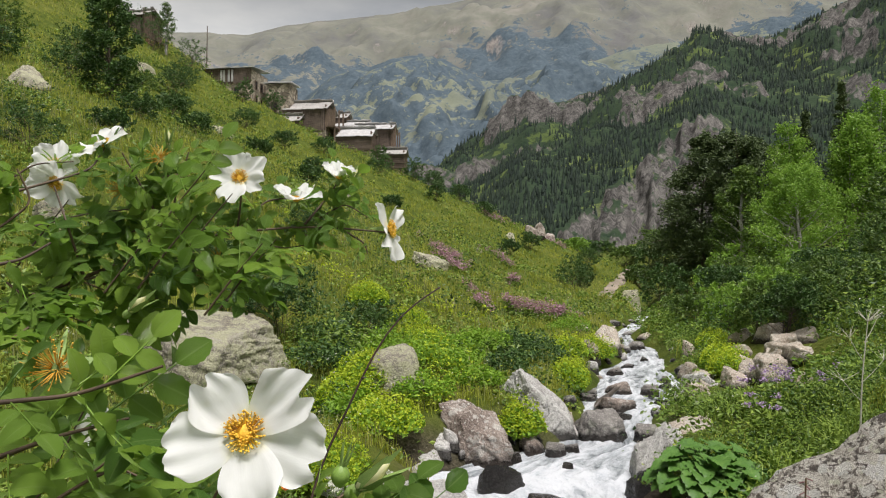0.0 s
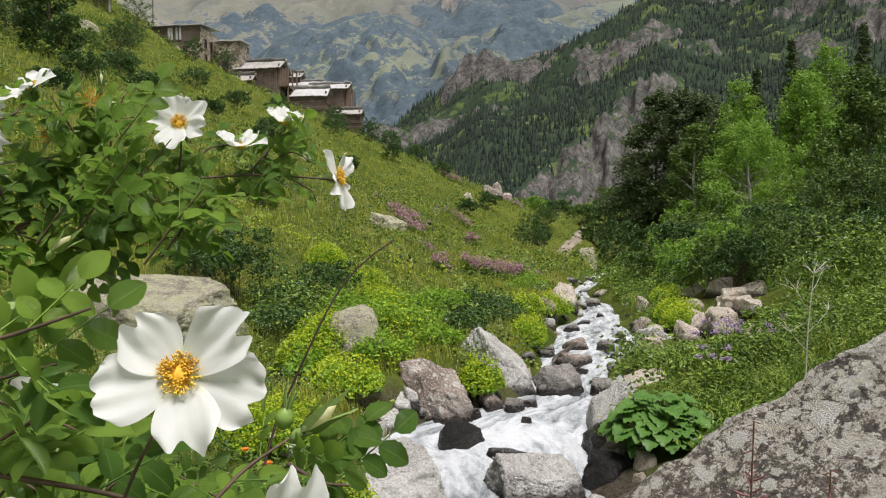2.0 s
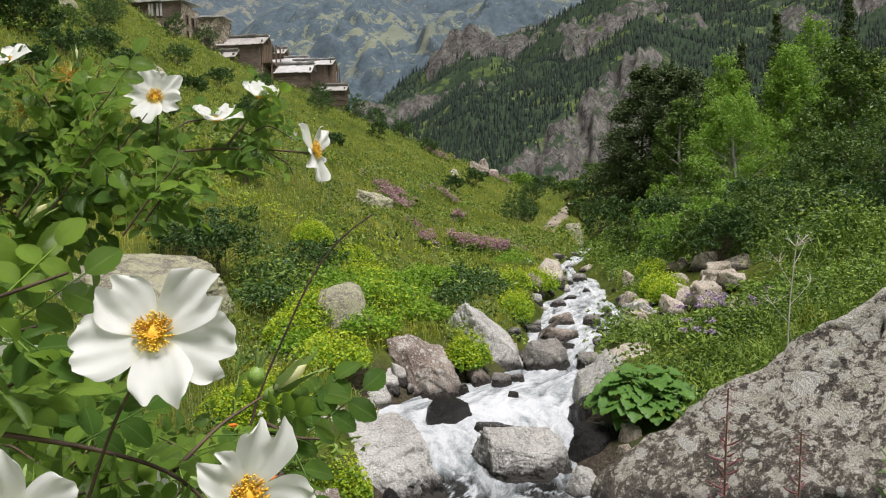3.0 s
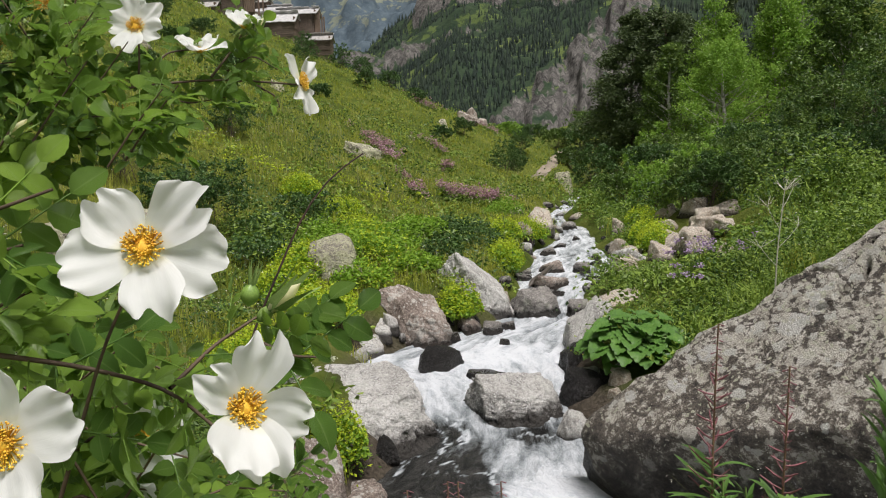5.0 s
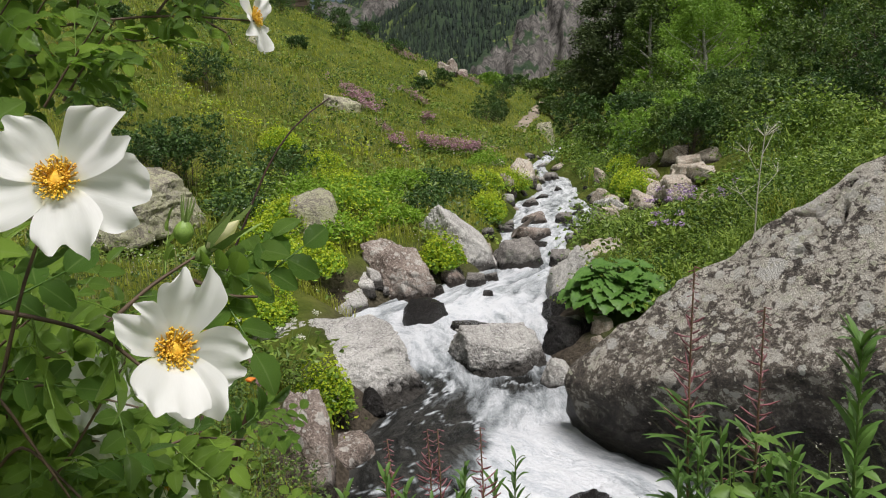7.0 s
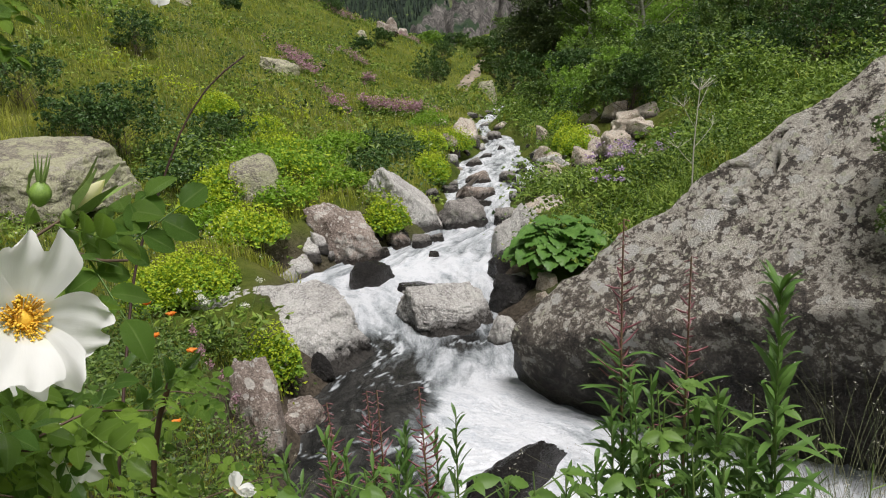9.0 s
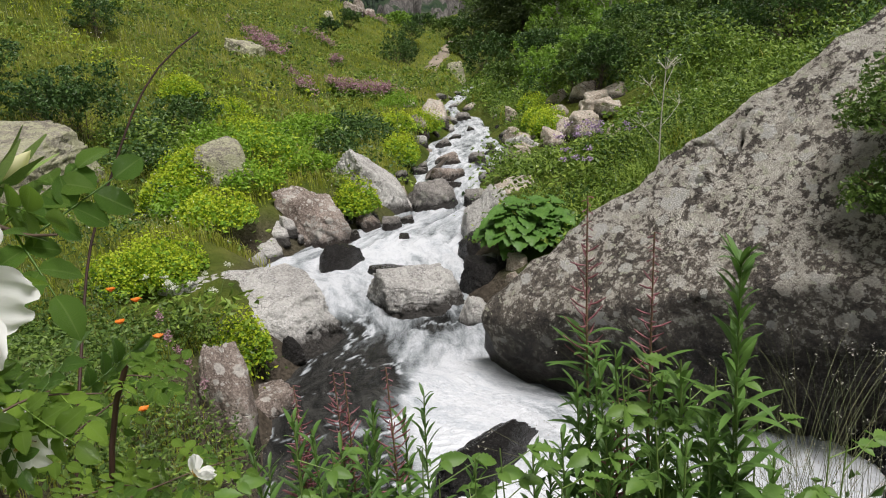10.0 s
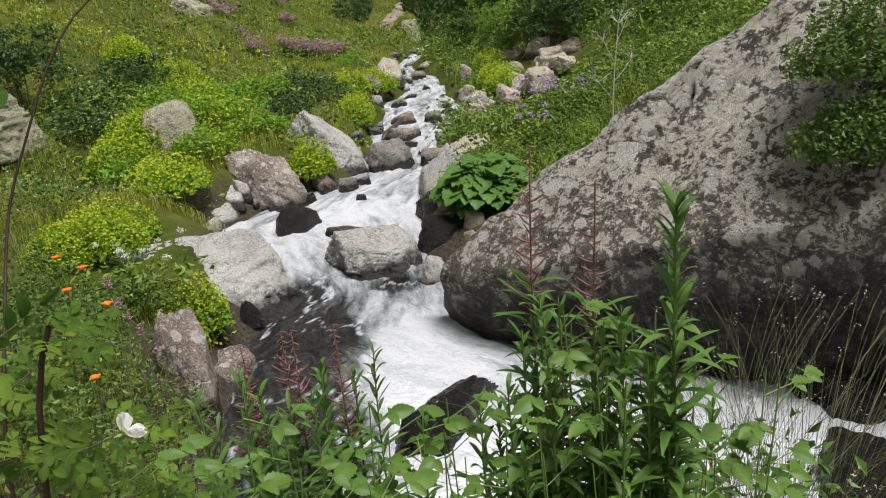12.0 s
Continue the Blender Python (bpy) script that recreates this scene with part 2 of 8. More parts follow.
GRASS = leaf_material("grass_blade", (0.195, 0.245, 0.028), (0.355, 0.395, 0.05), (0.50, 0.50, 0.11), 0.6, 0.40, 0.25)
BANK_HERB = leaf_material("bank_herb_leaf", (0.055, 0.11, 0.018), (0.15, 0.245, 0.036), (0.29, 0.40, 0.06), 0.5, 0.35, 0.5)
HERB = leaf_material("herb_leaf", (0.05, 0.10, 0.017), (0.16, 0.25, 0.036), (0.32, 0.42, 0.07), 0.5, 0.3, 0.4)
MANTLE_LEAF = leaf_material("ladys_mantle_leaf", (0.12, 0.24, 0.022), (0.20, 0.35, 0.03), (0.30, 0.46, 0.045), 0.6, 0.4, 0.8)
MANTLE = leaf_material("ladys_mantle", (0.33, 0.44, 0.022), (0.43, 0.53, 0.03), (0.53, 0.60, 0.05), 0.6, 0.42, 0.8)
BUSH = leaf_material("bush_leaf", (0.022, 0.055, 0.014), (0.055, 0.115, 0.026), (0.12, 0.205, 0.048), 0.5, 0.25, 0.5)
ALDER = leaf_material("alder_leaf", (0.038, 0.08, 0.016), (0.095, 0.165, 0.03), (0.195, 0.285, 0.053), 0.5, 0.3, 0.4)
BIRCH = leaf_material("birch_leaf", (0.12, 0.235, 0.03), (0.21, 0.36, 0.048), (0.32, 0.48, 0.078), 0.5, 0.42, 0.4)
NEEDLE = leaf_material("pine_needle", (0.038, 0.062, 0.024), (0.075, 0.112, 0.038), (0.13, 0.175, 0.06), 0.6, 0.2, 0.4)
PINK = leaf_material("pink_willowherb_bloom", (0.27, 0.15, 0.17), (0.45, 0.27, 0.32), (0.58, 0.40, 0.44), 0.6, 0.3, 1.0)
BARK = plain_material("bark", (0.06, 0.045, 0.035), (0.17, 0.13, 0.10), 14, 0.9, bump=0.6, stretch=(1, 1, 0.2))
BIRCH_BARK = plain_material("birch_bark", (0.20, 0.18, 0.16), (0.62, 0.60, 0.56), 7, 0.7, stretch=(1, 1, 3))
# ---- the lie of the land ----
def part(name, bm, mat, parent=None, label=""):
    """Links a bmesh as one mesh object, under a thing if one is given."""
    me = bpy.data.meshes.new(name)
    bm.to_mesh(me)
    bm.free()
    me.materials.append(mat)
    ob = new(name, me)
    if parent is not None:
        ob.parent = parent
    if label:
        ob["label"] = label
    return ob


def mesh_of(name, verts, faces, mat, smooth=False):
    """A mesh from arrays: verts (n, 3) and faces (m, k) that all have k corners."""
    verts, faces = np.asarray(verts, np.float32), np.asarray(faces, np.int32)
    me = bpy.data.meshes.new(name)
    k = faces.shape[1]
    me.vertices.add(len(verts))
    me.vertices.foreach_set("co", verts.ravel())
    me.loops.add(faces.size)
    me.loops.foreach_set("vertex_index", faces.ravel())
    me.polygons.add(len(faces))
    me.polygons.foreach_set("loop_start", np.arange(0, faces.size, k, dtype=np.int32))
    me.polygons.foreach_set("use_smooth", np.full(len(faces), smooth))
    me.update(calc_edges=True)
    me.validate()
    if mat is not None:
        me.materials.append(mat)
    return me


def grid_faces(nu, nv):
    a = np.arange(nu * nv).reshape(nu, nv)
    return np.stack([a[:-1, :-1], a[1:, :-1], a[1:, 1:], a[:-1, 1:]], -1).reshape(-1, 4)


def hash2(ix, iy, seed):
    v = np.sin(ix * 127.1 + iy * 311.7 + seed * 74.7) * 43758.5453
    return v - np.floor(v)


def vnoise(x, y, seed=0):
    """Smooth value noise, 0 to 1."""
    ix, iy = np.floor(x), np.floor(y)
    fx, fy = x - ix, y - iy
    fx, fy = fx * fx * (3 - 2 * fx), fy * fy * (3 - 2 * fy)
    a, b = hash2(ix, iy, seed), hash2(ix + 1, iy, seed)
    c, d = hash2(ix, iy + 1, seed), hash2(ix + 1, iy + 1, seed)
    return (a * (1 - fx) + b * fx) * (1 - fy) + (c * (1 - fx) + d * fx) * fy


def fbm(x, y, seed=0, octaves=4, gain=0.5):
    total, amp, norm = 0, 1.0, 0
    for k in range(octaves):
        total = total + amp * vnoise(x * 2**k + 17 * k, y * 2**k - 9 * k, seed + k)
        norm, amp = norm + amp, amp * gain
    return total / norm


def soft(v, k):
    return np.logaddexp(0, np.asarray(v, float) / k) * k


def step(a, b, v):
    t = np.clip((v - a) / (b - a), 0, 1)
    return t * t * (3 - 2 * t)


# Water's edge on its two sides, and the water's level, along y.
EDGE_Y = [1.6, 2.5, 3.3, 3.9, 4.7, 5.4, 6.3, 7.5, 8.4, 9.2, 10.0, 11.8, 13.2, 14.8, 16.5, 18.2, 20.2, 22, 24.5, 27.5, 34, 45, 68]
EDGE_L = [0.6, 0.0, -0.35, -0.45, -0.3, -0.2, 0.2, 0.05, -0.35, 0.55, 1.5, 2.2, 2.35, 3.0, 3.35, 4.30, 4.95, 5.02, 5.50, 6.60, 8.75, 11.2, 17.5]
EDGE_R = [4.8, 4.6, 4.2, 3.8, 2.9, 1.75, 1.65, 1.95, 2.15, 2.3, 2.65, 3.30, 4.10, 4.68, 4.85, 5.30, 5.68, 5.55, 6.05, 7.25, 9.25, 12.4, 19]
LEVEL_Y = [0, 3.4, 4.1, 4.8, 5.2, 6.3, 6.9, 7.9, 9.8, 13.2, 18.8, 26, 34, 45, 52, 60, 82, 150]
LEVEL_Z = [-1.29, -1.18, -1.10, -0.99, -0.89, -0.86, -0.77, -0.725, -0.71, -0.65, -0.575, -0.5, -0.5, -0.85, -0.4, 0.3, 2.0, 3.5]


# The dirt track's middle.
TRACK_Y, TRACK_X, TRACK_Z = [36, 40, 44, 52, 58, 62, 72], [7.0, 7.95, 8.9, 11.35, 13.5, 14.7, 18.2], [-0.5, -0.5, -0.46, 0.12, 0.72, 1.1, 1.9]


def left_edge(y):
    return np.interp(y, EDGE_Y, EDGE_L)


def right_edge(y):
    return np.interp(y, EDGE_Y, EDGE_R)


def level(y):
    return np.interp(y, LEVEL_Y, LEVEL_Z)


def land(x, y):
    """Height of the ground at x, y."""
    x, y = np.asarray(x, float), np.asarray(y, float)
    w = level(y)
    dl, dr = left_edge(y) - x, x - right_edge(y)
    far = soft(y - 82, 5)
    left = w + 0.42 * step(-0.15, 0.7, dl) + 0.385 * soft(dl - 3.1 + 1.3 * step(35, 60, y) - 0.75 * far, 1.2) + 0.26 * soft(dl - 35, 3) + 0.07 * np.maximum(dl, 0)
    left = left + 0.85 * step(0.0, 0.9, dl) * step(5.2, 3.2, y)
    right = w + 0.25 * step(-0.15, 0.6, dr) + 1.1 * (1 - np.exp(-soft(dr - 1.5, 0.3) / 3.0)) + 0.10 * np.maximum(dr, 0) + 0.3 * soft(dr - 26, 5)
    z = np.where(dl > dr, left, right)
    bed = w - 0.35 * step(0.0, 0.4, np.minimum(-dl, -dr))
    z = np.where((dl < 0) & (dr < 0), bed, z)
    lumps = (fbm(x * 0.45, y * 0.45, 3) - 0.5) * 1.0 + (fbm(x * 2, y * 2, 8) - 0.5) * 0.28
    z = z + lumps * step(0.3, 2.4, np.maximum(dl, dr)) * step(2, 7, np.hypot(x, y))
    bank = -1.6 + 1.6 * step(2.5, 1.0, y - 0.2 * np.sin(x * 1.7) - 0.12 * np.abs(x))
    near = step(2.7, 1.9, y - 0.12 * np.abs(x))
    z = np.where(near > 0, np.maximum(z * (1 - near) + bank * near, bank), z)
    k = step(1.9, 0.9, np.abs(x - np.interp(y, TRACK_Y, TRACK_X))) * step(36, 41, y) * step(74, 68, y)
    z = z * (1 - k) + (np.interp(y, TRACK_Y, TRACK_Z) - 0.12) * k
    return z


def ground_material():
    m, n, l, p = material("meadow_ground")
    geo = n.new("ShaderNodeNewGeometry")
    pos = geo.outputs["Position"]
    a = noise_node(n, l, 0.22, 6, 0.65, pos)
    b = noise_node(n, l, 2.2, 6, 0.7, pos)
    c = noise_node(n, l, 22, 4, 0.7, pos)
    green = ramp_node(n, l, mix_node(n, l, 0.5, a.outputs[0], b.outputs[0]), [(0.34, (0.035, 0.058, 0.010)), (0.5, (0.095, 0.125, 0.020)), (0.66, (0.20, 0.21, 0.048))]).outputs[0]
    green = mix_node(n, l, 0.55, green, mix_node(n, l, c.outputs[0], (0.25, 0.25, 0.25), (1.2, 1.2, 1.1)), 'MULTIPLY')
    soil = ramp_node(n, l, c.outputs[0], [(0.3, (0.030, 0.024, 0.018)), (0.7, (0.12, 0.10, 0.075))]).outputs[0]
    at = n.new("ShaderNodeAttribute")
    at.attribute_name = "bare"
    l.new(mix_node(n, l, at.outputs["Fac"], green, soil), p.inputs["Base Color"])
    p.inputs["Roughness"].default_value = 0.95
    p.inputs["Specular IOR Level"].default_value = 0.1
    bump_node(n, l, mix_node(n, l, 0.5, b.outputs[0], c.outputs[0]), 0.9, 0.15, p)
    return m


def build_ground():
    gy = np.r_[np.linspace(-60, -6, 12), np.linspace(-5, 1, 16), np.linspace(1.15, 14, 90), np.linspace(14.3, 40, 74), np.linspace(41, 130, 76), np.linspace(134, 900, 40), [1500, 2500, 4500]]
    gx = np.r_[[-4500, -2000], np.linspace(-900, -130, 22), np.linspace(-120, -22, 60), np.linspace(-21, -4, 46), np.linspace(-3.8, 9, 92), np.linspace(9.3, 40, 70), np.linspace(41, 120, 30), np.linspace(130, 900, 20), [2000, 4500]]
    X, Y = np.meshgrid(gx, gy, indexing="ij")
    Zg = land(np.clip(X, -140, 140), np.clip(Y, -60, 260))
    far = step(150, 500, np.hypot(X, Y))
    Zg = Zg * (1 - far) + 12 * far
    me = mesh_of("ground", np.stack([X, Y, Zg], -1).reshape(-1, 3), grid_faces(len(gx), len(gy)), ground_material(), True)
    dl, dr = left_edge(Y) - X, X - right_edge(Y)
    bare = step(0.75, 0.2, np.maximum(dl, dr) + 0.5 * (fbm(X * 2.2, Y * 2.2, 14) - 0.5)) * step(12, 8, Y) * step(1.3, 2.0, Y) + 0.8 * step(1.9, 2.3, Y) * step(3.8, 3.2, Y)
    at = me.attributes.new("bare", 'FLOAT', 'POINT')
    at.data.foreach_set("value", np.clip(bare, 0, 1).ravel().astype(np.float32))
    return tagged(new("ground", me), "green mountain meadow slopes above a rocky stream bed", "ground", kind="structure")


build_ground()


# ---- the dirt track ----


def build_track():
    s = np.linspace(0, 1, 60)
    yy = 39 + 31 * s
    cx = np.interp(yy, TRACK_Y, TRACK_X)
    u = np.linspace(-0.7, 0.7, 13)
    Y, U = np.meshgrid(yy, u, indexing="ij")
    X = cx[:, None] + U
    ruts = 0.07 * np.exp(-((np.abs(U) - 0.36) / 0.14) ** 2)
    Zt = np.interp(Y, TRACK_Y, TRACK_Z) - ruts + 0.08 * (vnoise(X * 2, Y * 2, 4) - 0.5) - 0.5 * step(0.45, 0.7, np.abs(U) + 0.25 * (vnoise(X * 1.3, Y * 0.7, 5) - 0.5))
    me = mesh_of("dirt_track", np.stack([X, Y, Zt], -1).reshape(-1, 3), grid_faces(60, 13), plain_material("dirt", (0.15, 0.12, 0.088), (0.31, 0.26, 0.20), 3, 0.95), True)
    return tagged(new("dirt_track", me), "pale brown rutted dirt track climbing the valley", "road", kind="structure")


build_track()


# ---- the stream ----
def water_material():
    """Clear dark water that turns to white foam where the foam attribute is high, drawn out along the flow."""
    m, n, l, p = material("stream_water")
    uv = n.new("ShaderNodeUVMap")
    at = n.new("ShaderNodeAttribute")
    at.attribute_name = "foam"
    long, fine = n.new("ShaderNodeMapping"), n.new("ShaderNodeMapping")
    long.inputs["Scale"].default_value = (2.0, 0.62, 1)
    fine.inputs["Scale"].default_value = (1.5, 0.8, 1)
    for x in (long, fine):
        l.new(uv.outputs[0], x.inputs[0])
    streak = noise_node(n, l, 2.4, 6, 0.58, long.outputs[0], 0.9).outputs[0]
    lace = noise_node(n, l, 4.5, 6, 0.62, fine.outputs[0], 1.2).outputs[0]
    drops = noise_node(n, l, 34, 5, 0.7, fine.outputs[0], 0.8).outputs[0]
    shape = mix_node(n, l, 0.45, streak, lace)
    f = n.new("ShaderNodeMath")
    f.operation = 'ADD'
    l.new(at.outputs["Fac"], f.inputs[0])
    l.new(range_node(n, l, mix_node(n, l, 0.18, shape, drops), 0.3, 0.7, -0.46, 0.46), f.inputs[1])
    foam = ramp_node(n, l, f.outputs[0], [(0.10, (0, 0, 0)), (0.30, (0.22, 0.22, 0.22)), (0.62, (0.85, 0.85, 0.85)), (0.85, (1, 1, 1))]).outputs[0]
    p.inputs["Roughness"].default_value, p.inputs["IOR"].default_value = 0.10, 1.33
    bed = ramp_node(n, l, lace, [(0.38, (0.022, 0.023, 0.022)), (0.62, (0.075, 0.074, 0.068))]).outputs[0]
    l.new(mix_node(n, l, range_node(n, l, f.outputs[0], -0.15, 0.35), bed, (0.36, 0.40, 0.42)), p.inputs["Base Color"])
    ripple = noise_node(n, l, 11, 6, 0.65, fine.outputs[0], 0.5).outputs[0]
    bump_node(n, l, mix_node(n, l, 0.2, mix_node(n, l, 0.5, shape, ripple), drops), 1.0, 0.22, p)
    white = n.new("ShaderNodeBsdfPrincipled")
    col = ramp_node(n, l, mix_node(n, l, 0.35, shape, drops), [(0.36, (0.50, 0.55, 0.60)), (0.52, (0.82, 0.845, 0.875))])
    l.new(col.outputs[0], white.inputs["Base Color"])
    white.inputs["Roughness"].default_value = 0.45
    bump_node(n, l, mix_node(n, l, 0.4, mix_node(n, l, 0.4, shape, ripple), drops), 0.9, 0.12, white)
    mx = n.new("ShaderNodeMixShader")
    l.new(foam, mx.inputs[0])
    l.new(p.outputs[0], mx.inputs[1])
    l.new(white.outputs[0], mx.inputs[2])
    l.new(mx.outputs[0], n["Material Output"].inputs[0])
    return m


def build_water():
    yy = np.r_[np.linspace(1.7, 10.5, 350), np.linspace(10.55, 34, 300)]
    u = np.linspace(-0.12, 1.12, 84)
    Y, U = np.meshgrid(yy, u, indexing="ij")
    L, Rr = left_edge(Y), right_edge(Y)
    X = L + (Rr - L) * U
    # the flow bends with the banks: noise runs along u, not x
    F = U * 1.9 + 0.35 * (fbm(X * 0.8, Y * 0.8, 20, 2) - 0.5)
    rough = fbm(F * 4.0, Y * 1.5, 21, 4, 0.55) - 0.5
    ridge = 1 - np.abs(2 * fbm(F * 2.6 + 5, Y * 0.9, 31, 3) - 1)
    calm = np.clip(step(1.0, 0.62, X + 0.25 * (fbm(X * 2, Y * 2, 26, 3) - 0.5)) * step(6.9, 6.3, Y) * step(3.7, 4.2, Y) + 0.9 * np.exp(-(((X - 1.30) / 0.30) ** 2 + ((Y - 6.28) / 0.22) ** 2)), 0, 1)
    fall = np.exp(-(((X - 1.12) / 0.42) ** 2 + ((Y - 4.75) / 0.75) ** 2))
    silk = np.clip(fall * 1.4, 0, 1)
    amp = (0.13 + 0.09 * step(4.3, 3.7, Y) - 0.06 * step(9.5, 13, Y)) * (1 - 0.75 * calm) * (1 - 0.65 * silk)
    Zw = level(Y) + rough * amp + (ridge - 0.8) * (0.07 - 0.04 * step(9.5, 13, Y)) * (1 - 0.8 * calm) * (1 - 0.6 * silk)
    chop = fbm(X * 9, Y * 7, 41, 4, 0.6) - 0.5
    Zw = Zw + chop * (0.045 - 0.025 * step(9.5, 13, Y) + 0.16 * step(4.3, 3.7, Y)) * (1 - 0.55 * silk) * (1 - 0.5 * calm)
    # water piles up against the stones and pulls away behind them
    foam = 0.36 + 0.05 * step(8.8, 10.5, Y) + 0.75 * rough + 0.5 * (ridge - 0.75) - 0.80 * calm + 0.03 * step(10, 14, Y)
    foam += 1.0 * fall + 0.35 * np.exp(-(((Y - 8.1) / 0.9) ** 2)) + 0.40 * step(4.5, 3.9, Y) * step(0.5, 0.9, X) - 0.30 * np.exp(-(((X - 0.15) / 0.35) ** 2 + ((Y - 8.9) / 0.4) ** 2))
    trail = 1 - np.abs(2 * fbm(F * 3.4 + 2, Y * 2.2, 47, 4, 0.6) - 1)
    foam += calm * (0.75 * step(0.93, 0.985, trail) + 0.22 * step(0.3, 0.8, X))
    me = mesh_of("stream", np.stack([X, Y, Zw], -1).reshape(-1, 3), grid_faces(len(yy), 84), water_material(), True)
    at = me.attributes.new("foam", 'FLOAT', 'POINT')
    at.data.foreach_set("value", foam.ravel().astype(np.float32))
    uvl = me.uv_layers.new(name="UVMap")
    idx = np.empty(len(me.loops), np.int32)
    me.loops.foreach_get("vertex_index", idx)
    uvl.data.foreach_set("uv", np.stack([(F * 1.1).ravel()[idx], Y.ravel()[idx]], -1).ravel().astype(np.float32))
    return tagged(new("stream", me), "white foaming mountain stream tumbling between boulders", "stream", kind="structure")


build_water()
# ---- mountains round the valley ----
def mountain_material(name, grass, forest, rock, wood_at, rock_steep, scale, tree_grain):
    """Slopes of pasture, dark woods and bare crags; crags show where it is steep."""
    m, n, l, p = material(name)
    geo = n.new("ShaderNodeNewGeometry")
    pos = geo.outputs["Position"]
    sep = n.new("ShaderNodeSeparateXYZ")
    l.new(geo.outputs["Normal"], sep.inputs[0])
    big = noise_node(n, l, scale, 6, 0.6, pos)
    mid = noise_node(n, l, scale * 7, 6, 0.65, pos)
    fine = noise_node(n, l, tree_grain, 3, 0.7, pos)
    g = ramp_node(n, l, mix_node(n, l, 0.65, mid.outputs[0], big.outputs[0]), [(0.36, grass[0]), (0.5, grass[1]), (0.64, grass[2])]).outputs[0]
    at = n.new("ShaderNodeAttribute")
    at.attribute_name = "wood"
    s = n.new("ShaderNodeMath")
    s.operation = 'MULTIPLY_ADD'
    l.new(range_node(n, l, mid.outputs[0], 0.3, 0.7, -0.55, 0.55), s.inputs[0])
    s.inputs[1].default_value = 1.0
    l.new(at.outputs["Fac"], s.inputs[2])
    s2 = n.new("ShaderNodeMath")
    s2.operation = 'ADD'
    l.new(range_node(n, l, fine.outputs[0], 0.3, 0.7, -0.32, 0.32), s2.inputs[0])
    l.new(s.outputs[0], s2.inputs[1])
    w = range_node(n, l, s2.outputs[0], wood_at, wood_at + 0.12)
    f = ramp_node(n, l, fine.outputs[0], [(0.3, forest[0]), (0.7, forest[1])]).outputs[0]
    col = mix_node(n, l, w, g, f)
    tall = n.new("ShaderNodeMapping")
    tall.inputs["Scale"].default_value = (1, 1, 0.3)
    l.new(pos, tall.inputs[0])
    crack = noise_node(n, l, tree_grain * 5, 7, 0.75, tall.outputs[0], 1.2)
    r = ramp_node(n, l, mix_node(n, l, 0.65, fine.outputs[0], crack.outputs[0]), [(0.40, rock[0]), (0.5, rock[1]), (0.60, rock[2])]).outputs[0]
    st = n.new("ShaderNodeMath")
    st.operation = 'MULTIPLY_ADD'
    l.new(mid.outputs[0], st.inputs[0])
    st.inputs[1].default_value = 0.35
    l.new(sep.outputs[2], st.inputs[2])
    ca = n.new("ShaderNodeAttribute")
    ca.attribute_name = "crag"
    bare = n.new("ShaderNodeMath")
    bare.operation = 'MULTIPLY_ADD'
    l.new(ca.outputs["Fac"], bare.inputs[0])
    bare.inputs[1].default_value = -0.45
    l.new(st.outputs[0], bare.inputs[2])
    crag = range_node(n, l, bare.outputs[0], rock_steep, rock_steep - 0.1)
    l.new(mix_node(n, l, crag, col, r), p.inputs["Base Color"])
    p.inputs["Roughness"].default_value = 0.95
    p.inputs["Specular IOR Level"].default_value = 0.05
    bump_node(n, l, mix_node(n, l, 0.5, mid.outputs[0], fine.outputs[0]), 0.6, 0.25 / scale * 0.06, p)
    return m


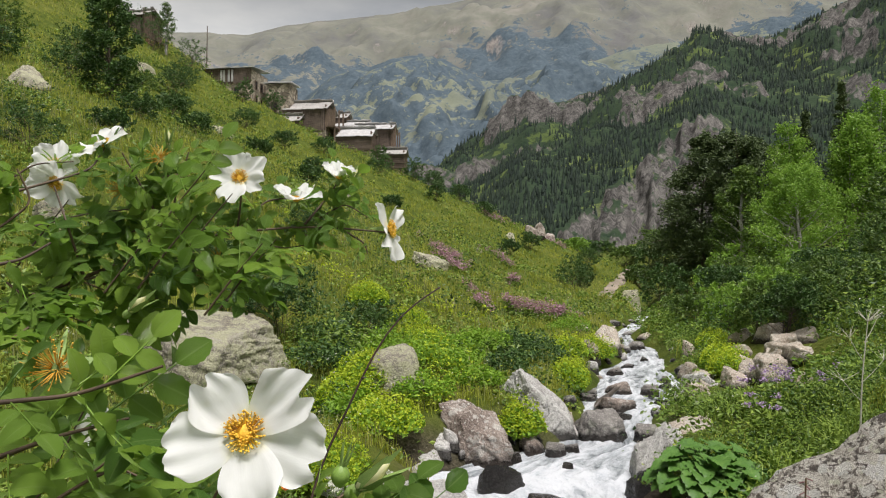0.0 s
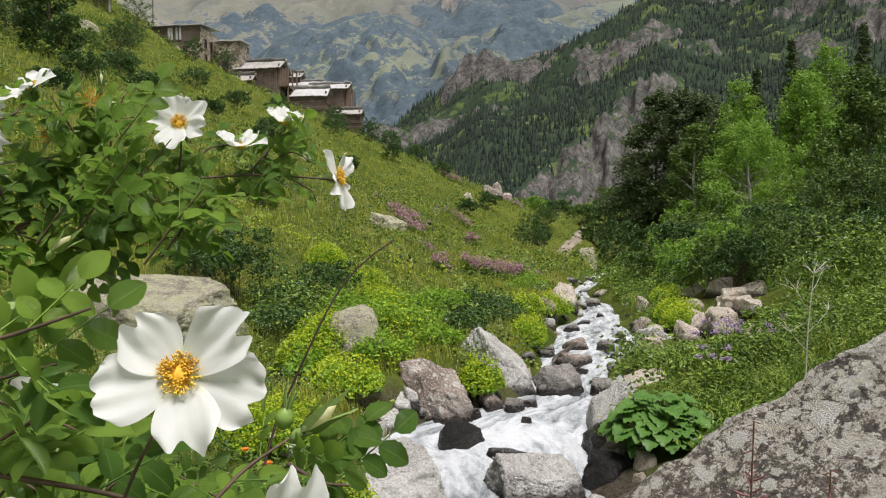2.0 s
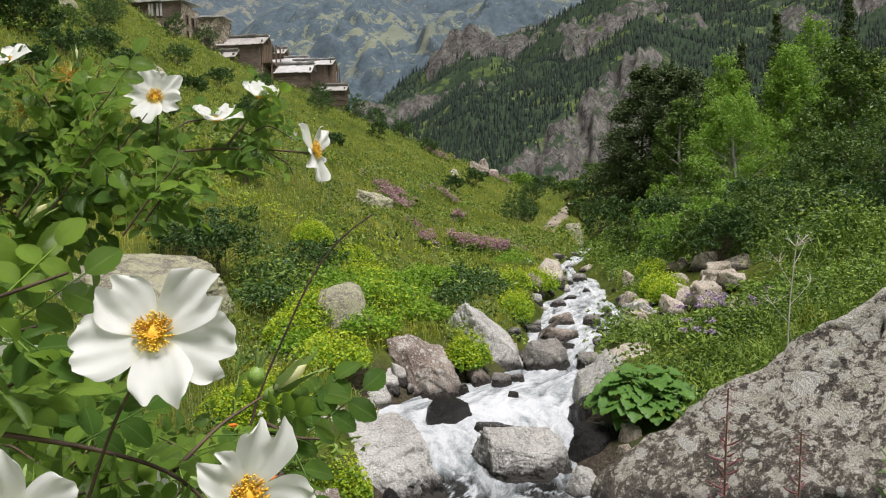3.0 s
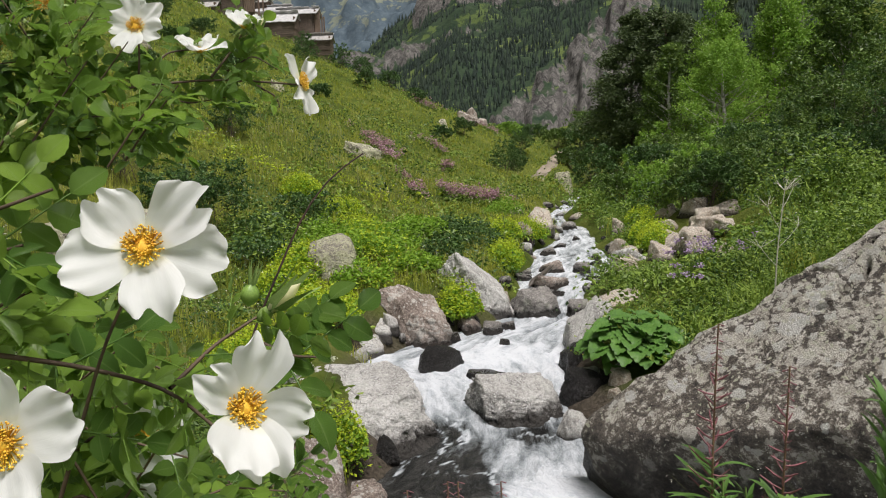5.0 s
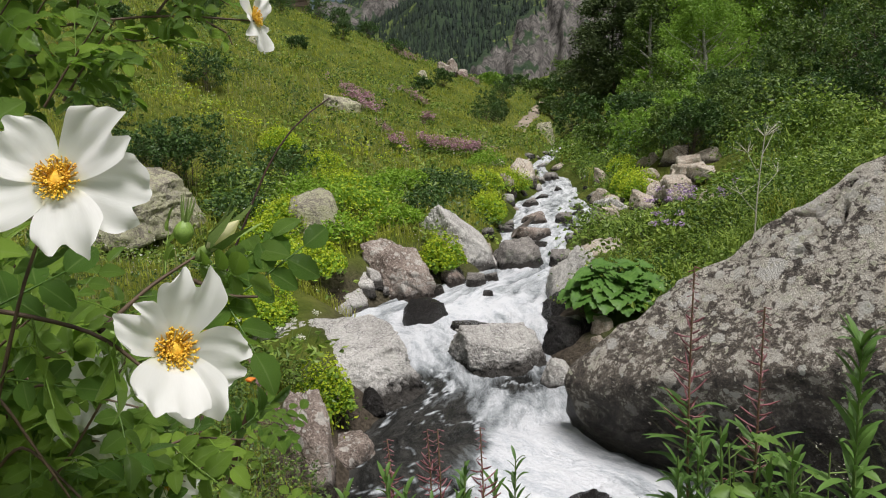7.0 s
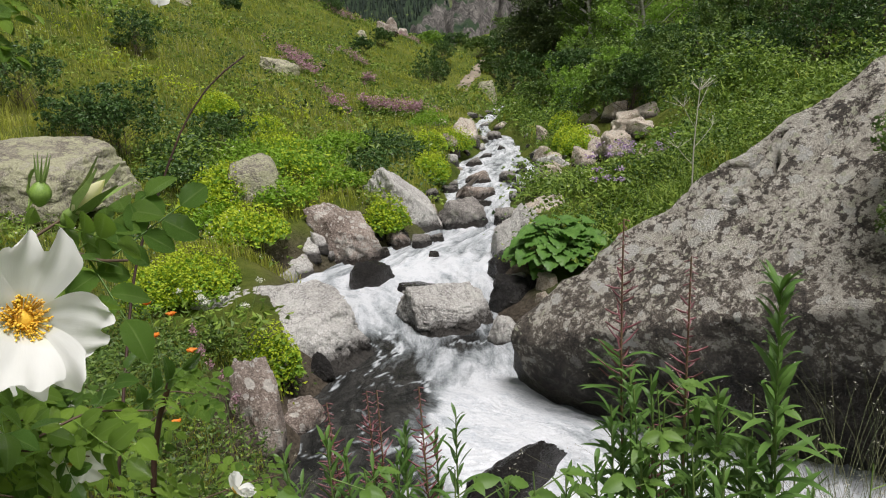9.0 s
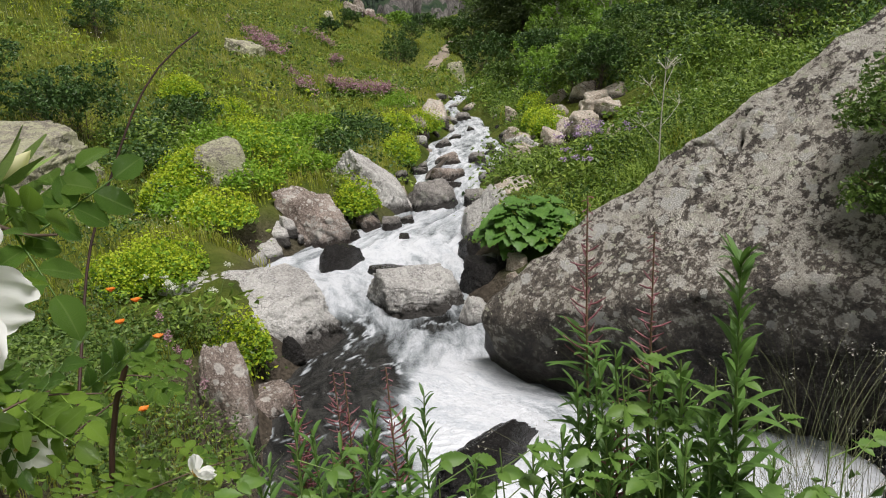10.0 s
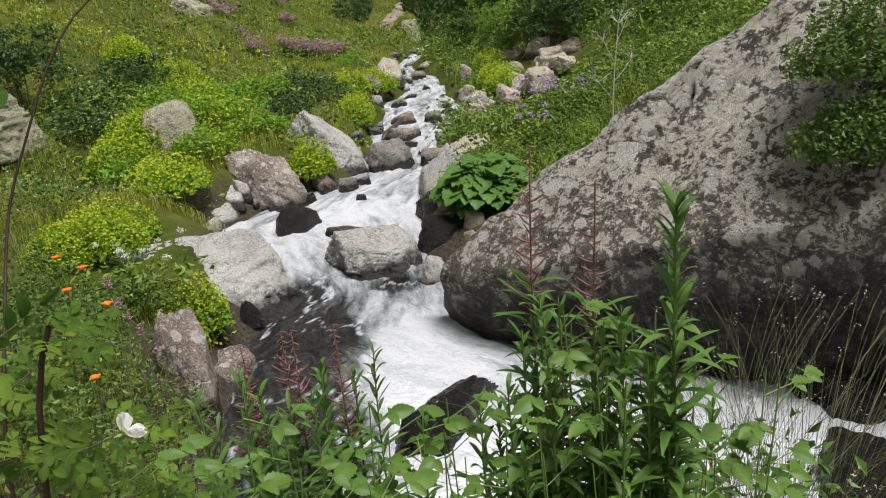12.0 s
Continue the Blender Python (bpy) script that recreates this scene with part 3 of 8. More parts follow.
def mountain(name, label, az, ridge, near, far, low, mat, rough, seed, nu=200, nv=150, wood=None, spurs=0.0, bowl=1.0, bunch=1.0, cliff=False):
    """A mountainside seen from the valley. az, ridge: the direction (x over y) and the height over distance of its crest; it climbs from
    low metres at the distance near to its crest at the distance far, and falls beyond it."""
    q = np.linspace(az[0], az[-1], nu)
    v = np.r_[np.linspace(0, 1, nv) ** bunch, 1.08, 1.25]
    Q, V = np.meshgrid(q, v, indexing="ij")
    crest = np.interp(Q, az, ridge)
    D = near + (far - near) * V
    top = crest * far
    c = np.clip(V, 0, 1)
    Zm = low + (top - low) * c**bowl
    Xm, Ym = Q * D, D
    k = 1 / (far - near)
    n1 = 1 - np.abs(2 * fbm(Xm * k * 3.2 + V * spurs, Ym * k * 2.2, seed, 5, 0.55) - 1)
    n2 = fbm(Xm * k * 16, Ym * k * 16, seed + 9, 4, 0.6) - 0.5
    lift = (n1 - 0.72) * rough + n2 * rough * 0.45
    Zm = Zm + lift * (far - near) * np.minimum(c * 3, 1) * (1 - 0.85 * c**6)
    if cliff:
        # the grey cliff above the track, and outcrops scattered through the woods
        edge = 24 * (fbm(Xm / 14, Ym / 14, 51, 4) - 0.5)
        wall = step(0.10, 0.16, Q) * step(0.42, 0.34, Q) * step(6, -6, D + edge - np.interp(Q, [0.10, 0.17, 0.30, 0.4], [114, 133, 170, 172]))
        crop = step(0.52, 0.565, fbm(Xm / 30, Ym / 60, 57, 5, 0.6)) * step(170, 240, D) * step(700, 600, D)
        crop = np.maximum(crop, step(0.50, 0.55, Q) * step(0.53, 0.58, fbm(Xm / 22, Ym / 40, 58, 4)) * step(150, 200, D))
        crag = np.maximum(wall, crop)
        ribs = 1 - np.abs(2 * fbm(Q * 34, D / 60, 52, 5, 0.6) - 1)
        tier = 6.0
        tread = Zm / tier + 0.8 * fbm(Xm / 9, Ym / 9, 53, 3)
        stair = (np.floor(tread) + step(0.62, 0.95, tread % 1) - tread) * tier
        Zm = Zm + crag * (0.30 * stair + (ribs - 0.6) * 8.0 + 3.0 * (fbm(Xm / 3, Ym / 3, 54, 3) - 0.5)) * step(105, 118, D)
    Zm = Zm - (far - near) * 1.2 * np.maximum(V - 1, 0)
    me = mesh_of(name, np.stack([Xm, Ym, Zm], -1).reshape(-1, 3), grid_faces(nu, len(v)), mat, True)
    at = me.attributes.new("wood", 'FLOAT', 'POINT')
    ww = wood(Q, V, Zm) if wood else 0 * Q
    at.data.foreach_set("value", np.asarray(ww, np.float32).ravel())
    ca = me.attributes.new("crag", 'FLOAT', 'POINT')
    ca.data.foreach_set("value", np.asarray(crag if cliff else 0 * Q, np.float32).ravel())
    ob = tagged(new(name, me), label, "mountain", kind="structure")
    return ob, Xm, Ym, Zm, crag if cliff else 0 * Q


# Haze of distance put into the colours: woods blued, pastures and clearings greyed.
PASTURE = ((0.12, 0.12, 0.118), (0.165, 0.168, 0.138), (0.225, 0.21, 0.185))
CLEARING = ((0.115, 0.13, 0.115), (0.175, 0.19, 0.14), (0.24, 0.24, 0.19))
HAZY_WOOD = ((0.052, 0.072, 0.090), (0.096, 0.124, 0.142))
CRAG = ((0.13, 0.115, 0.105), (0.26, 0.235, 0.215), (0.40, 0.36, 0.32))


def far_woods(q, v, z):
    return 0.42 - 0.95 * step(0.40, 0.78, v + 0.5 * (fbm(q * 9, v * 5, 4) - 0.5)) + 0.6 * (fbm(q * 14, v * 9, 6) - 0.5)


def middle_woods(q, v, z):
    return 0.36 - 0.85 * step(0.14, 0.0, v) + 1.0 * (fbm(q * 11, v * 6, 9) - 0.5) - 0.25 * step(0.75, 1.0, v)


def near_woods(q, v, z):
    return 0.25 + 0 * q


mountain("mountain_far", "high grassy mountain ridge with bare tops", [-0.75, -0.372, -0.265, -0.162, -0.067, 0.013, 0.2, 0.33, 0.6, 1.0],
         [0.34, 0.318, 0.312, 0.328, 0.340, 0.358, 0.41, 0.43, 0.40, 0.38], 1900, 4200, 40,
         mountain_material("far_slopes", PASTURE, HAZY_WOOD, CRAG, 0.0, 0.72, 0.0016, 0.05), 0.13, 5, 280, 180, far_woods, 0.6)
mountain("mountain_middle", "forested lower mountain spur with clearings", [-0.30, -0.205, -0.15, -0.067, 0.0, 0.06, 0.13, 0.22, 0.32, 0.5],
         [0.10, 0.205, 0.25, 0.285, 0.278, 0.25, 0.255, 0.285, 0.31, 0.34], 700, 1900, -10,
         mountain_material("middle_slopes", CLEARING, HAZY_WOOD, CRAG, 0.03, 0.50, 0.003, 0.08), 0.20, 12, 260, 180, middle_woods, 0.9)
FOREST, FX, FY, FZ, FCRAG = mountain("mountain_right", "steep dark forested mountainside with grey crags", [-0.05, 0.012, 0.11, 0.24, 0.30, 0.34, 0.37, 0.43, 0.49, 0.55, 0.62, 0.8, 1.1],
         [0.085, 0.115, 0.20, 0.23, 0.26, 0.292, 0.29, 0.285, 0.312, 0.34, 0.39, 0.48, 0.48], 105, 620, -3,
         mountain_material("near_slopes", ((0.06, 0.085, 0.03), (0.09, 0.12, 0.04), (0.14, 0.16, 0.065)), ((0.018, 0.032, 0.020), (0.04, 0.058, 0.032)), ((0.030, 0.028, 0.027), (0.082, 0.078, 0.073), (0.17, 0.16, 0.146)), -0.05, 0.66, 0.008, 0.25), 0.10, 33, 330, 260, near_woods, 0.8, 0.85, 1.5, True)
# ---- rocks ----
def sphere_dirs(level_n):
    bm = bmesh.new()
    bmesh.ops.create_icosphere(bm, subdivisions=level_n, radius=1.0)
    v = np.array([q.co[:] for q in bm.verts])
    f = np.array([[q.index for q in g.verts] for g in bm.faces])
    bm.free()
    return v, f


DIRS = {k: sphere_dirs(k) for k in (2, 3, 4, 5, 6)}


def fbm3(p, seed, octaves=4):
    return (fbm(p[:, 0] + 0.37 * p[:, 2], p[:, 1] - 0.21 * p[:, 2], seed, octaves) + fbm(p[:, 1] + 5.3, p[:, 2] + 0.4 * p[:, 0], seed + 3, octaves) + fbm(p[:, 2] - 2.1, p[:, 0] - 0.3 * p[:, 1], seed + 7, octaves)) / 3 - 0.5


def hewn(dirs, planes, sharp):
    """Radius along each direction of a block bounded by planes (normal, distance), with rounded edges."""
    total = 0
    for n, d in planes:
        n = np.array(n, float)
        total = total + (np.maximum(dirs @ (n / np.linalg.norm(n)), 0) / d) ** sharp
    return total ** (-1 / sharp)


ROCKS_AT = []


def rock(name, label, x, y, w, h, mat, depth=None, turn=0.0, seed=1, sink=0.55, detail=4, sharp=70, z=None, tilt=0.0, rough=1.0, top=None, clear=0.37, group=""):
    """A weathered stone, w wide and h high above its foot, which sits on the ground or in the water at x, y."""
    rng = np.random.RandomState(seed)
    v, f = DIRS[detail]
    # one broad tilted top, splayed sides, and a few broken corners
    planes = [(top or (0.38 * rng.normal(), -0.18 + 0.3 * rng.normal(), 1.0), 0.40), ((0.7 * rng.normal(), 0.7 * rng.normal(), 1.0), 0.56)]
    for a in range(5):
        t = a * 1.257 + rng.rand() * 0.9
        planes.append(((math.cos(t), math.sin(t), 0.05 + 0.4 * rng.rand()), 0.62 + 0.3 * rng.rand()))
    for k in range(2):
        n = rng.normal(size=3)
        n[2] = abs(n[2]) * 0.5
        planes.append((n, 0.72 + 0.15 * rng.rand()))
    planes.append(((0, 0, -1), 1.0))
    r = hewn(v, planes, sharp)
    p = v * r[:, None]
    p *= 1 + rough * (0.28 * fbm3(p * 1.5, seed + 20)[:, None] + 0.22 * fbm3(p * 4.0, seed + 40)[:, None] - 0.60 * np.abs(fbm3(p * 2.3, seed + 60))[:, None] + 0.09 * fbm3(p * 14, seed + 50)[:, None])
    # joints that run across the stone
    p *= 1 - 0.045 * rough * np.exp(-((fbm3(p * (1.9, 1.9, 3.2), seed + 80) / 0.010) ** 2))[:, None] - 0.03 * rough * np.exp(-((fbm3(p * 4.5, seed + 90) / 0.012) ** 2))[:, None]
    p -= (p.max(0) + p.min(0)) / 2
    p /= p.max(0)
    full = h * (1 + sink)
    p = p * (w / 2, (depth or w * 0.8) / 2, full / 2) + (0, 0, full / 2 - h * sink)
    foot = max(float(land(x, y)), float(level(y)) if left_edge(y) - 0.1 < x < right_edge(y) + 0.1 else -99) if z is None else z
    me = mesh_of(name, p, f, mat, True)
    ob = new(name, me)
    ob.matrix_basis = pose(x, y, foot, tilt * 0.4, tilt, math.degrees(turn))
    ROCKS_AT.append((x, y, w * clear, mat is ROCK_TAN))
    return tagged(ob, label, "rock", group)


WET, DRY, FIELD = "rocks in the stream", "rocks on the banks", "rocks on the hillside"
# The rocks of the stream and its banks, from the camera's bank up the valley.
rock("boulder", "wet black boulder awash in the white cascade", 1.16, 4.22, 1.10, 0.20, ROCK_WET, 0.46, 0.62, 4, detail=5, top=(-0.25, -0.7, 1), group=WET)
rock("boulder", "grey granite slab sloping into the stream", -0.42, 6.62, 2.15, 0.50, ROCK_PALE, 1.5, -0.3, 6, detail=6, z=-0.78, top=(0.16, -0.30, 1), clear=0.50, group=DRY)
rock("boulder", "pale speckled boulder standing in midstream", 1.19, 6.74, 0.90, 0.36, ROCK_PALE, 0.78, 0.2, 8, detail=6, top=(0.15, -0.5, 1), group=WET)
rock("stone", "small dark stone in the smooth water", -0.01, 5.85, 0.22, 0.15, ROCK_WET, 0.2, 0.9, 9, group=WET)
rock("stone", "whitish flat stone at the water's edge", 1.60, 6.22, 0.40, 0.24, ROCK_DRY, 0.34, 0.2, 11, group=WET)
rock("boulder", "brown upright rock in the stream bank", -0.50, 4.95, 0.46, 0.66, ROCK_RED, 0.8, 0.25, 37, z=-0.92, detail=5, top=(0.15, -0.35, 1), clear=0.75, group=DRY)
rock("stone", "brown stone low at the waterline", -0.20, 5.20, 0.44, 0.22, ROCK_RED, 0.4, 0.1, 15, z=-0.98, group=DRY)
rock("boulder", "reddish lichen-flecked boulder at the water's edge", 0.42, 9.3, 1.15, 0.72, ROCK_RED, 0.95, -0.25, 18, detail=6, z=-0.72, top=(0.30, -0.30, 1), group=DRY)
rock("boulder", "dark angular rock splitting the white water", 0.60, 8.05, 0.58, 0.24, ROCK_WET, 0.4, 0.5, 19, top=(-0.3, -0.5, 1), group=WET)
rock("stone", "small white stone on a rock ledge", 0.10, 9.0, 0.20, 0.20, ROCK_DRY, 0.18, 0.4, 20, z=-0.46, group=DRY)
rock("stone", "grey layered ledge stone by the water", -0.28, 8.75, 0.66, 0.22, ROCK_DRY, 0.5, 0.15, 21, z=-0.68, group=DRY)
rock("stone", "grey layered ledge stone by the water", -0.10, 9.0, 0.46, 0.20, ROCK_DRY, 0.4, -0.2, 22, z=-0.52, group=DRY)
rock("stone", "grey stone among the bank stones", 1.06, 9.9, 0.30, 0.26, ROCK_PALE, 0.3, 0.2, 23, z=-0.62, group=DRY)
rock("stone", "dark wet stone at the water's edge", 1.12, 9.6, 0.38, 0.28, ROCK_RED, 0.34, 0.6, 24, z=-0.70, group=DRY)
rock("stone", "dark wet stone at the water's edge", 1.40, 9.45, 0.30, 0.17, ROCK_DARK, 0.3, 0.1, 25, group=DRY)
rock("stone", "pale pointed stone at the water's edge", 1.70, 10.3, 0.28, 0.22, ROCK_DRY, 0.22, 0.7, 26, z=-0.68, group=DRY)
rock("boulder", "tall pale granite boulder leaning to the stream", 1.22, 10.6, 1.35, 0.84, ROCK_PALE, 1.2, 0.3, 28, detail=6, z=-0.62, top=(0.55, -0.45, 1), group=DRY)
rock("boulder", "dark boulder with a pale dry top in the stream", 2.13, 10.45, 0.84, 0.38, ROCK_DARK, 0.7, 0.1, 29, top=(0.2, -0.4, 1), detail=5, group=WET)
rock("boulder", "rounded lichen-covered boulder in the herbs", -0.62, 10.0, 0.74, 0.42, ROCK_LICHEN, 0.6, 0.3, 31, sharp=7, rough=0.5, group=DRY)
rock("boulder", "tan rounded boulder beside the stream", 3.95, 18.2, 0.80, 0.50, ROCK_TAN, 0.7, 0.3, 33, group=DRY)
rock("stone", "brown wet stone at the stream's edge", 3.20, 16.75, 0.52, 0.36, ROCK_RED, 0.5, 0.2, 34, group=WET)
rock("stone", "dark wet stone in the stream", 3.66, 15.95, 0.42, 0.16, ROCK_DARK, 0.4, 0.8, 35, group=WET)
rock("stone", "flat mossy stone in the stream", 2.80, 12.32, 0.66, 0.22, ROCK_RED, 0.6, 0.1, 36, group=WET)
rock("stone", "small dark mossy stone in the stream", 3.70, 13.6, 0.36, 0.18, ROCK_DARK, 0.34, 0.4, 37, group=WET)
rock("boulder", "big grey and tan boulder on the stream bank", 4.34, 12.55, 1.10, 0.58, ROCK_PALE, 0.8, 0.1, 39, detail=5, z=-0.68, clear=0.62, group=DRY)
rock("boulder", "pale boulder under the broad-leaved plant", 2.36, 8.2, 0.75, 0.62, ROCK_PALE, 1.3, -0.2, 40, detail=5, z=-0.72, top=(-0.5, -0.3, 1), group=DRY)
rock("boulder", "pale flat boulder on the stream bank", 3.00, 9.3, 0.75, 0.42, ROCK_TAN, 1.1, -0.4, 41, z=-0.66, group=DRY)
rock("boulder", "round black wet boulder at the water's edge", 1.84, 6.86, 0.46, 0.32, ROCK_WET, 0.42, 0.1, 42, detail=5, z=-0.78, sharp=6, group=WET)
rock("stone", "black wet stone at the water's edge", 2.08, 6.78, 0.22, 0.22, ROCK_WET, 0.22, 0.3, 43, z=-0.70, group=WET)
rock("stone", "black wet stone at the water's edge", 2.05, 7.9, 0.48, 0.26, ROCK_WET, 0.4, 0.5, 44, z=-0.74, group=WET)
rock("stone", "small tan pebble stone on the bank", 2.16, 6.6, 0.20, 0.20, ROCK_TAN, 0.2, 0.2, 45, z=-0.62, group=DRY)
rock("stone", "small tan pebble stone on the bank", 2.05, 6.45, 0.16, 0.13, ROCK_TAN, 0.16, 0.9, 46, z=-0.66, group=DRY)
rock("stone", "small tan pebble stone on the bank", 2.22, 6.85, 0.17, 0.16, ROCK_PALE, 0.16, 0.9, 47, z=-0.58, group=DRY)
for k, (x, y, w, h) in enumerate([(5.10, 12.8, 0.36, 0.32), (4.95, 11.4, 0.66, 0.42), (5.70, 12.7, 0.55, 0.36), (5.45, 11.7, 0.36, 0.26), (4.82, 10.1, 0.30, 0.20), (4.80, 14.6, 0.44, 0.40), (6.65, 14.8, 0.60, 0.28), (4.65, 12.0, 0.26, 0.18), (5.35, 12.2, 0.4, 0.3), (5.95, 13.3, 0.5, 0.3), (5.2, 13.5, 0.3, 0.22), (4.55, 13.3, 0.42, 0.26), (6.1, 14.0, 0.45, 0.24), (4.3, 12.4, 0.3, 0.16), (6.4, 16.3, 0.6, 0.35), (6.65, 15.5, 0.7, 0.4), (7.1, 14.9, 0.6, 0.3), (5.3, 11.2, 0.4, 0.24), (4.95, 11.9, 0.36, 0.2), (5.55, 14.2, 0.5, 0.3), (6.4, 14.45, 0.6, 0.3), (5.8, 12.2, 0.3, 0.2), (6.0, 15.2, 0.5, 0.26), (5.5, 13.0, 0.34, 0.2), (4.9, 13.0, 0.26, 0.16)]):
    rock("stone", "sun-bleached tan stone in the rubble of the bank", x, y, w * 1.15, h * 0.80, ROCK_TAN, w * 1.0, k * 0.7, 50 + k, 0.5, 4, group=DRY)
for k, (x, y, w, h, m) in enumerate([(7.5, 28.6, 0.6, 0.36, ROCK_DARK), (4.4, 15.0, 0.4, 0.2, ROCK_DARK), (4.1, 16.9, 0.35, 0.2, ROCK_DARK), (6.0, 24.4, 0.5, 0.3, ROCK_PALE), (5.3, 24.0, 0.5, 0.34, ROCK_TAN), (2.75, 11.7, 0.4, 0.16, ROCK_DARK), (3.35, 11.9, 0.34, 0.16, ROCK_DARK), (2.5, 13.1, 0.44, 0.2, ROCK_DARK), (4.2, 14.4, 0.3, 0.14, ROCK_DARK), (1.05, 7.7, 0.44, 0.10, ROCK_DARK), (1.9, 11.6, 0.36, 0.24, ROCK_DARK), (3.6, 19.6, 0.5, 0.3, ROCK_TAN), (2.9, 16.6, 0.6, 0.4, ROCK_DARK), (1.62, 9.7, 0.34, 0.2, ROCK_DARK), (0.86, 9.25, 0.26, 0.16, ROCK_DARK), (-0.55, 8.9, 0.3, 0.16, ROCK_PALE), (1.45, 8.9, 0.2, 0.1, ROCK_DARK), (5.8, 21.8, 0.5, 0.3, ROCK_TAN), (7.8, 27.0, 0.7, 0.4, ROCK_TAN)]):
    rock("stone", "wet stone breaking the stream's surface" if m is ROCK_DARK else "dry stone at the stream's edge", x, y, w * 1.0, h * 0.55, m, w * 0.8, k * 1.1, 80 + k, 0.5, 3, group=WET if m is ROCK_DARK else DRY)
for k, (x, y, w, h, m) in enumerate([(3.18, 13.75, 0.72, 0.40, ROCK_RED), (2.58, 13.4, 0.42, 0.24, ROCK_DARK), (5.22, 20.5, 0.72, 0.38, ROCK_DARK), (5.20, 22.35, 0.40, 0.24, ROCK_DARK), (5.85, 26.0, 0.75, 0.26, ROCK_DARK), (4.77, 18.1, 0.42, 0.18, ROCK_DARK), (3.72, 12.8, 0.66, 0.13, ROCK_DARK), (3.36, 11.95, 0.46, 0.18, ROCK_DARK), (4.26, 13.95, 0.24, 0.17, ROCK_DARK), (6.5, 27.2, 0.5, 0.3, ROCK_DARK), (7.3, 29.6, 0.6, 0.3, ROCK_DARK)]):
    rock("stone", "brown stone between the stream's white runs" if m is ROCK_RED else "dark wet stone between the stream's white runs", x, y, w * 0.76, h * 0.55, m, w * 0.55, 0.3 * k - 0.6, 180 + k, 0.5, 4, group=WET)
for k, (x, y, w, h) in enumerate([(4.86, 15.0, 0.52, 0.36), (5.45, 16.75, 0.40, 0.42), (4.6, 11.9, 0.7, 0.34), (3.9, 11.6, 0.5, 0.26)]):
    rock("stone", "tan dry stone on the stream's edge", x, y, w * 0.9, h * 0.8, ROCK_TAN, w * 0.7, 0.8 * k, 200 + k, 0.5, 4, group=DRY)
# Smaller stones that line both edges of the stream.
edge_rng = np.random.RandomState(150)
for k in range(44):
    y = 6.6 + 13 * edge_rng.rand() ** 1.2
    left = k % 2 == 0
    x = float(left_edge(y) - 0.22 * edge_rng.rand() + 0.06) if left else float(right_edge(y) + 0.30 * edge_rng.rand() - 0.06)
    w = 0.12 + 0.26 * edge_rng.rand() ** 2
    m = (ROCK_PALE, ROCK_RED, ROCK_TAN, ROCK_DARK, ROCK_PALE)[k % 5]
    rock("stone", ("pale grey stone", "reddish brown stone", "tan stone", "dark wet stone", "pale grey stone")[k % 5] + " wedged in the stream's edge", x, y, w, w * (0.35 + 0.3 * edge_rng.rand()), m, w * 0.8, k * 1.3, 300 + k, 0.6, 3, group=DRY)
rock("boulder", "brown algae-stained rock at the cascade's foot", 3.62, 3.55, 0.80, 0.45, ROCK_WET, 0.9, 0.3, 110, detail=5, z=-1.2, group=DRY)
rock("boulder", "brown algae-stained rock at the cascade's foot", 3.15, 2.72, 0.65, 0.42, ROCK_WET, 0.8, 0.9, 111, detail=5, z=-1.35, group=DRY)
rock("boulder", "pale boulder beside the dirt track", 11.2, 45.2, 1.4, 1.1, ROCK_LICHEN, 1.1, 0.2, 113, group=DRY)
rock("boulder", "flat grey boulder jutting from the meadow", -0.45, 25.3, 1.5, 0.58, ROCK_LICHEN, 0.9, 0.35, 114, top=(0.45, -0.35, 1), detail=5, group=FIELD)
rock("boulder", "long cracked lichen slab in the meadow", -3.2, 9.4, 2.6, 0.58, ROCK_LICHEN, 1.8, 0.12, 115, detail=6, top=(0.22, -0.35, 1), rough=0.65, group=FIELD)
rock("boulder", "tilted pale slab on the upper slope", -14.5, 26.2, 1.7, 0.75, ROCK_LICHEN, 1.5, 0.2, 116, top=(0.7, -0.6, 1), group=FIELD)
for k, (x, y, w, h) in enumerate([(5.0, 56, 0.9, 0.6), (-21.4, 53.6, 2.0, 0.7), (-6.2, 12.0, 0.8, 0.5), (7.6, 63.5, 1.7, 1.0), (9.0, 64.5, 1.4, 0.9), (8.3, 65.5, 1.5, 1.2), (-8.5, 30, 0.9, 0.5), (-4.6, 37, 0.9, 0.5), (1.9, 40, 0.6, 0.35), (-12, 41, 1.3, 0.6)]):
    rock("boulder", "grey weathered stone on the grassy slope", x, y, w, h, ROCK_RED if y > 60 else ROCK_LICHEN, w * 0.8, k * 0.8, 130 + k, 0.5, group=FIELD)


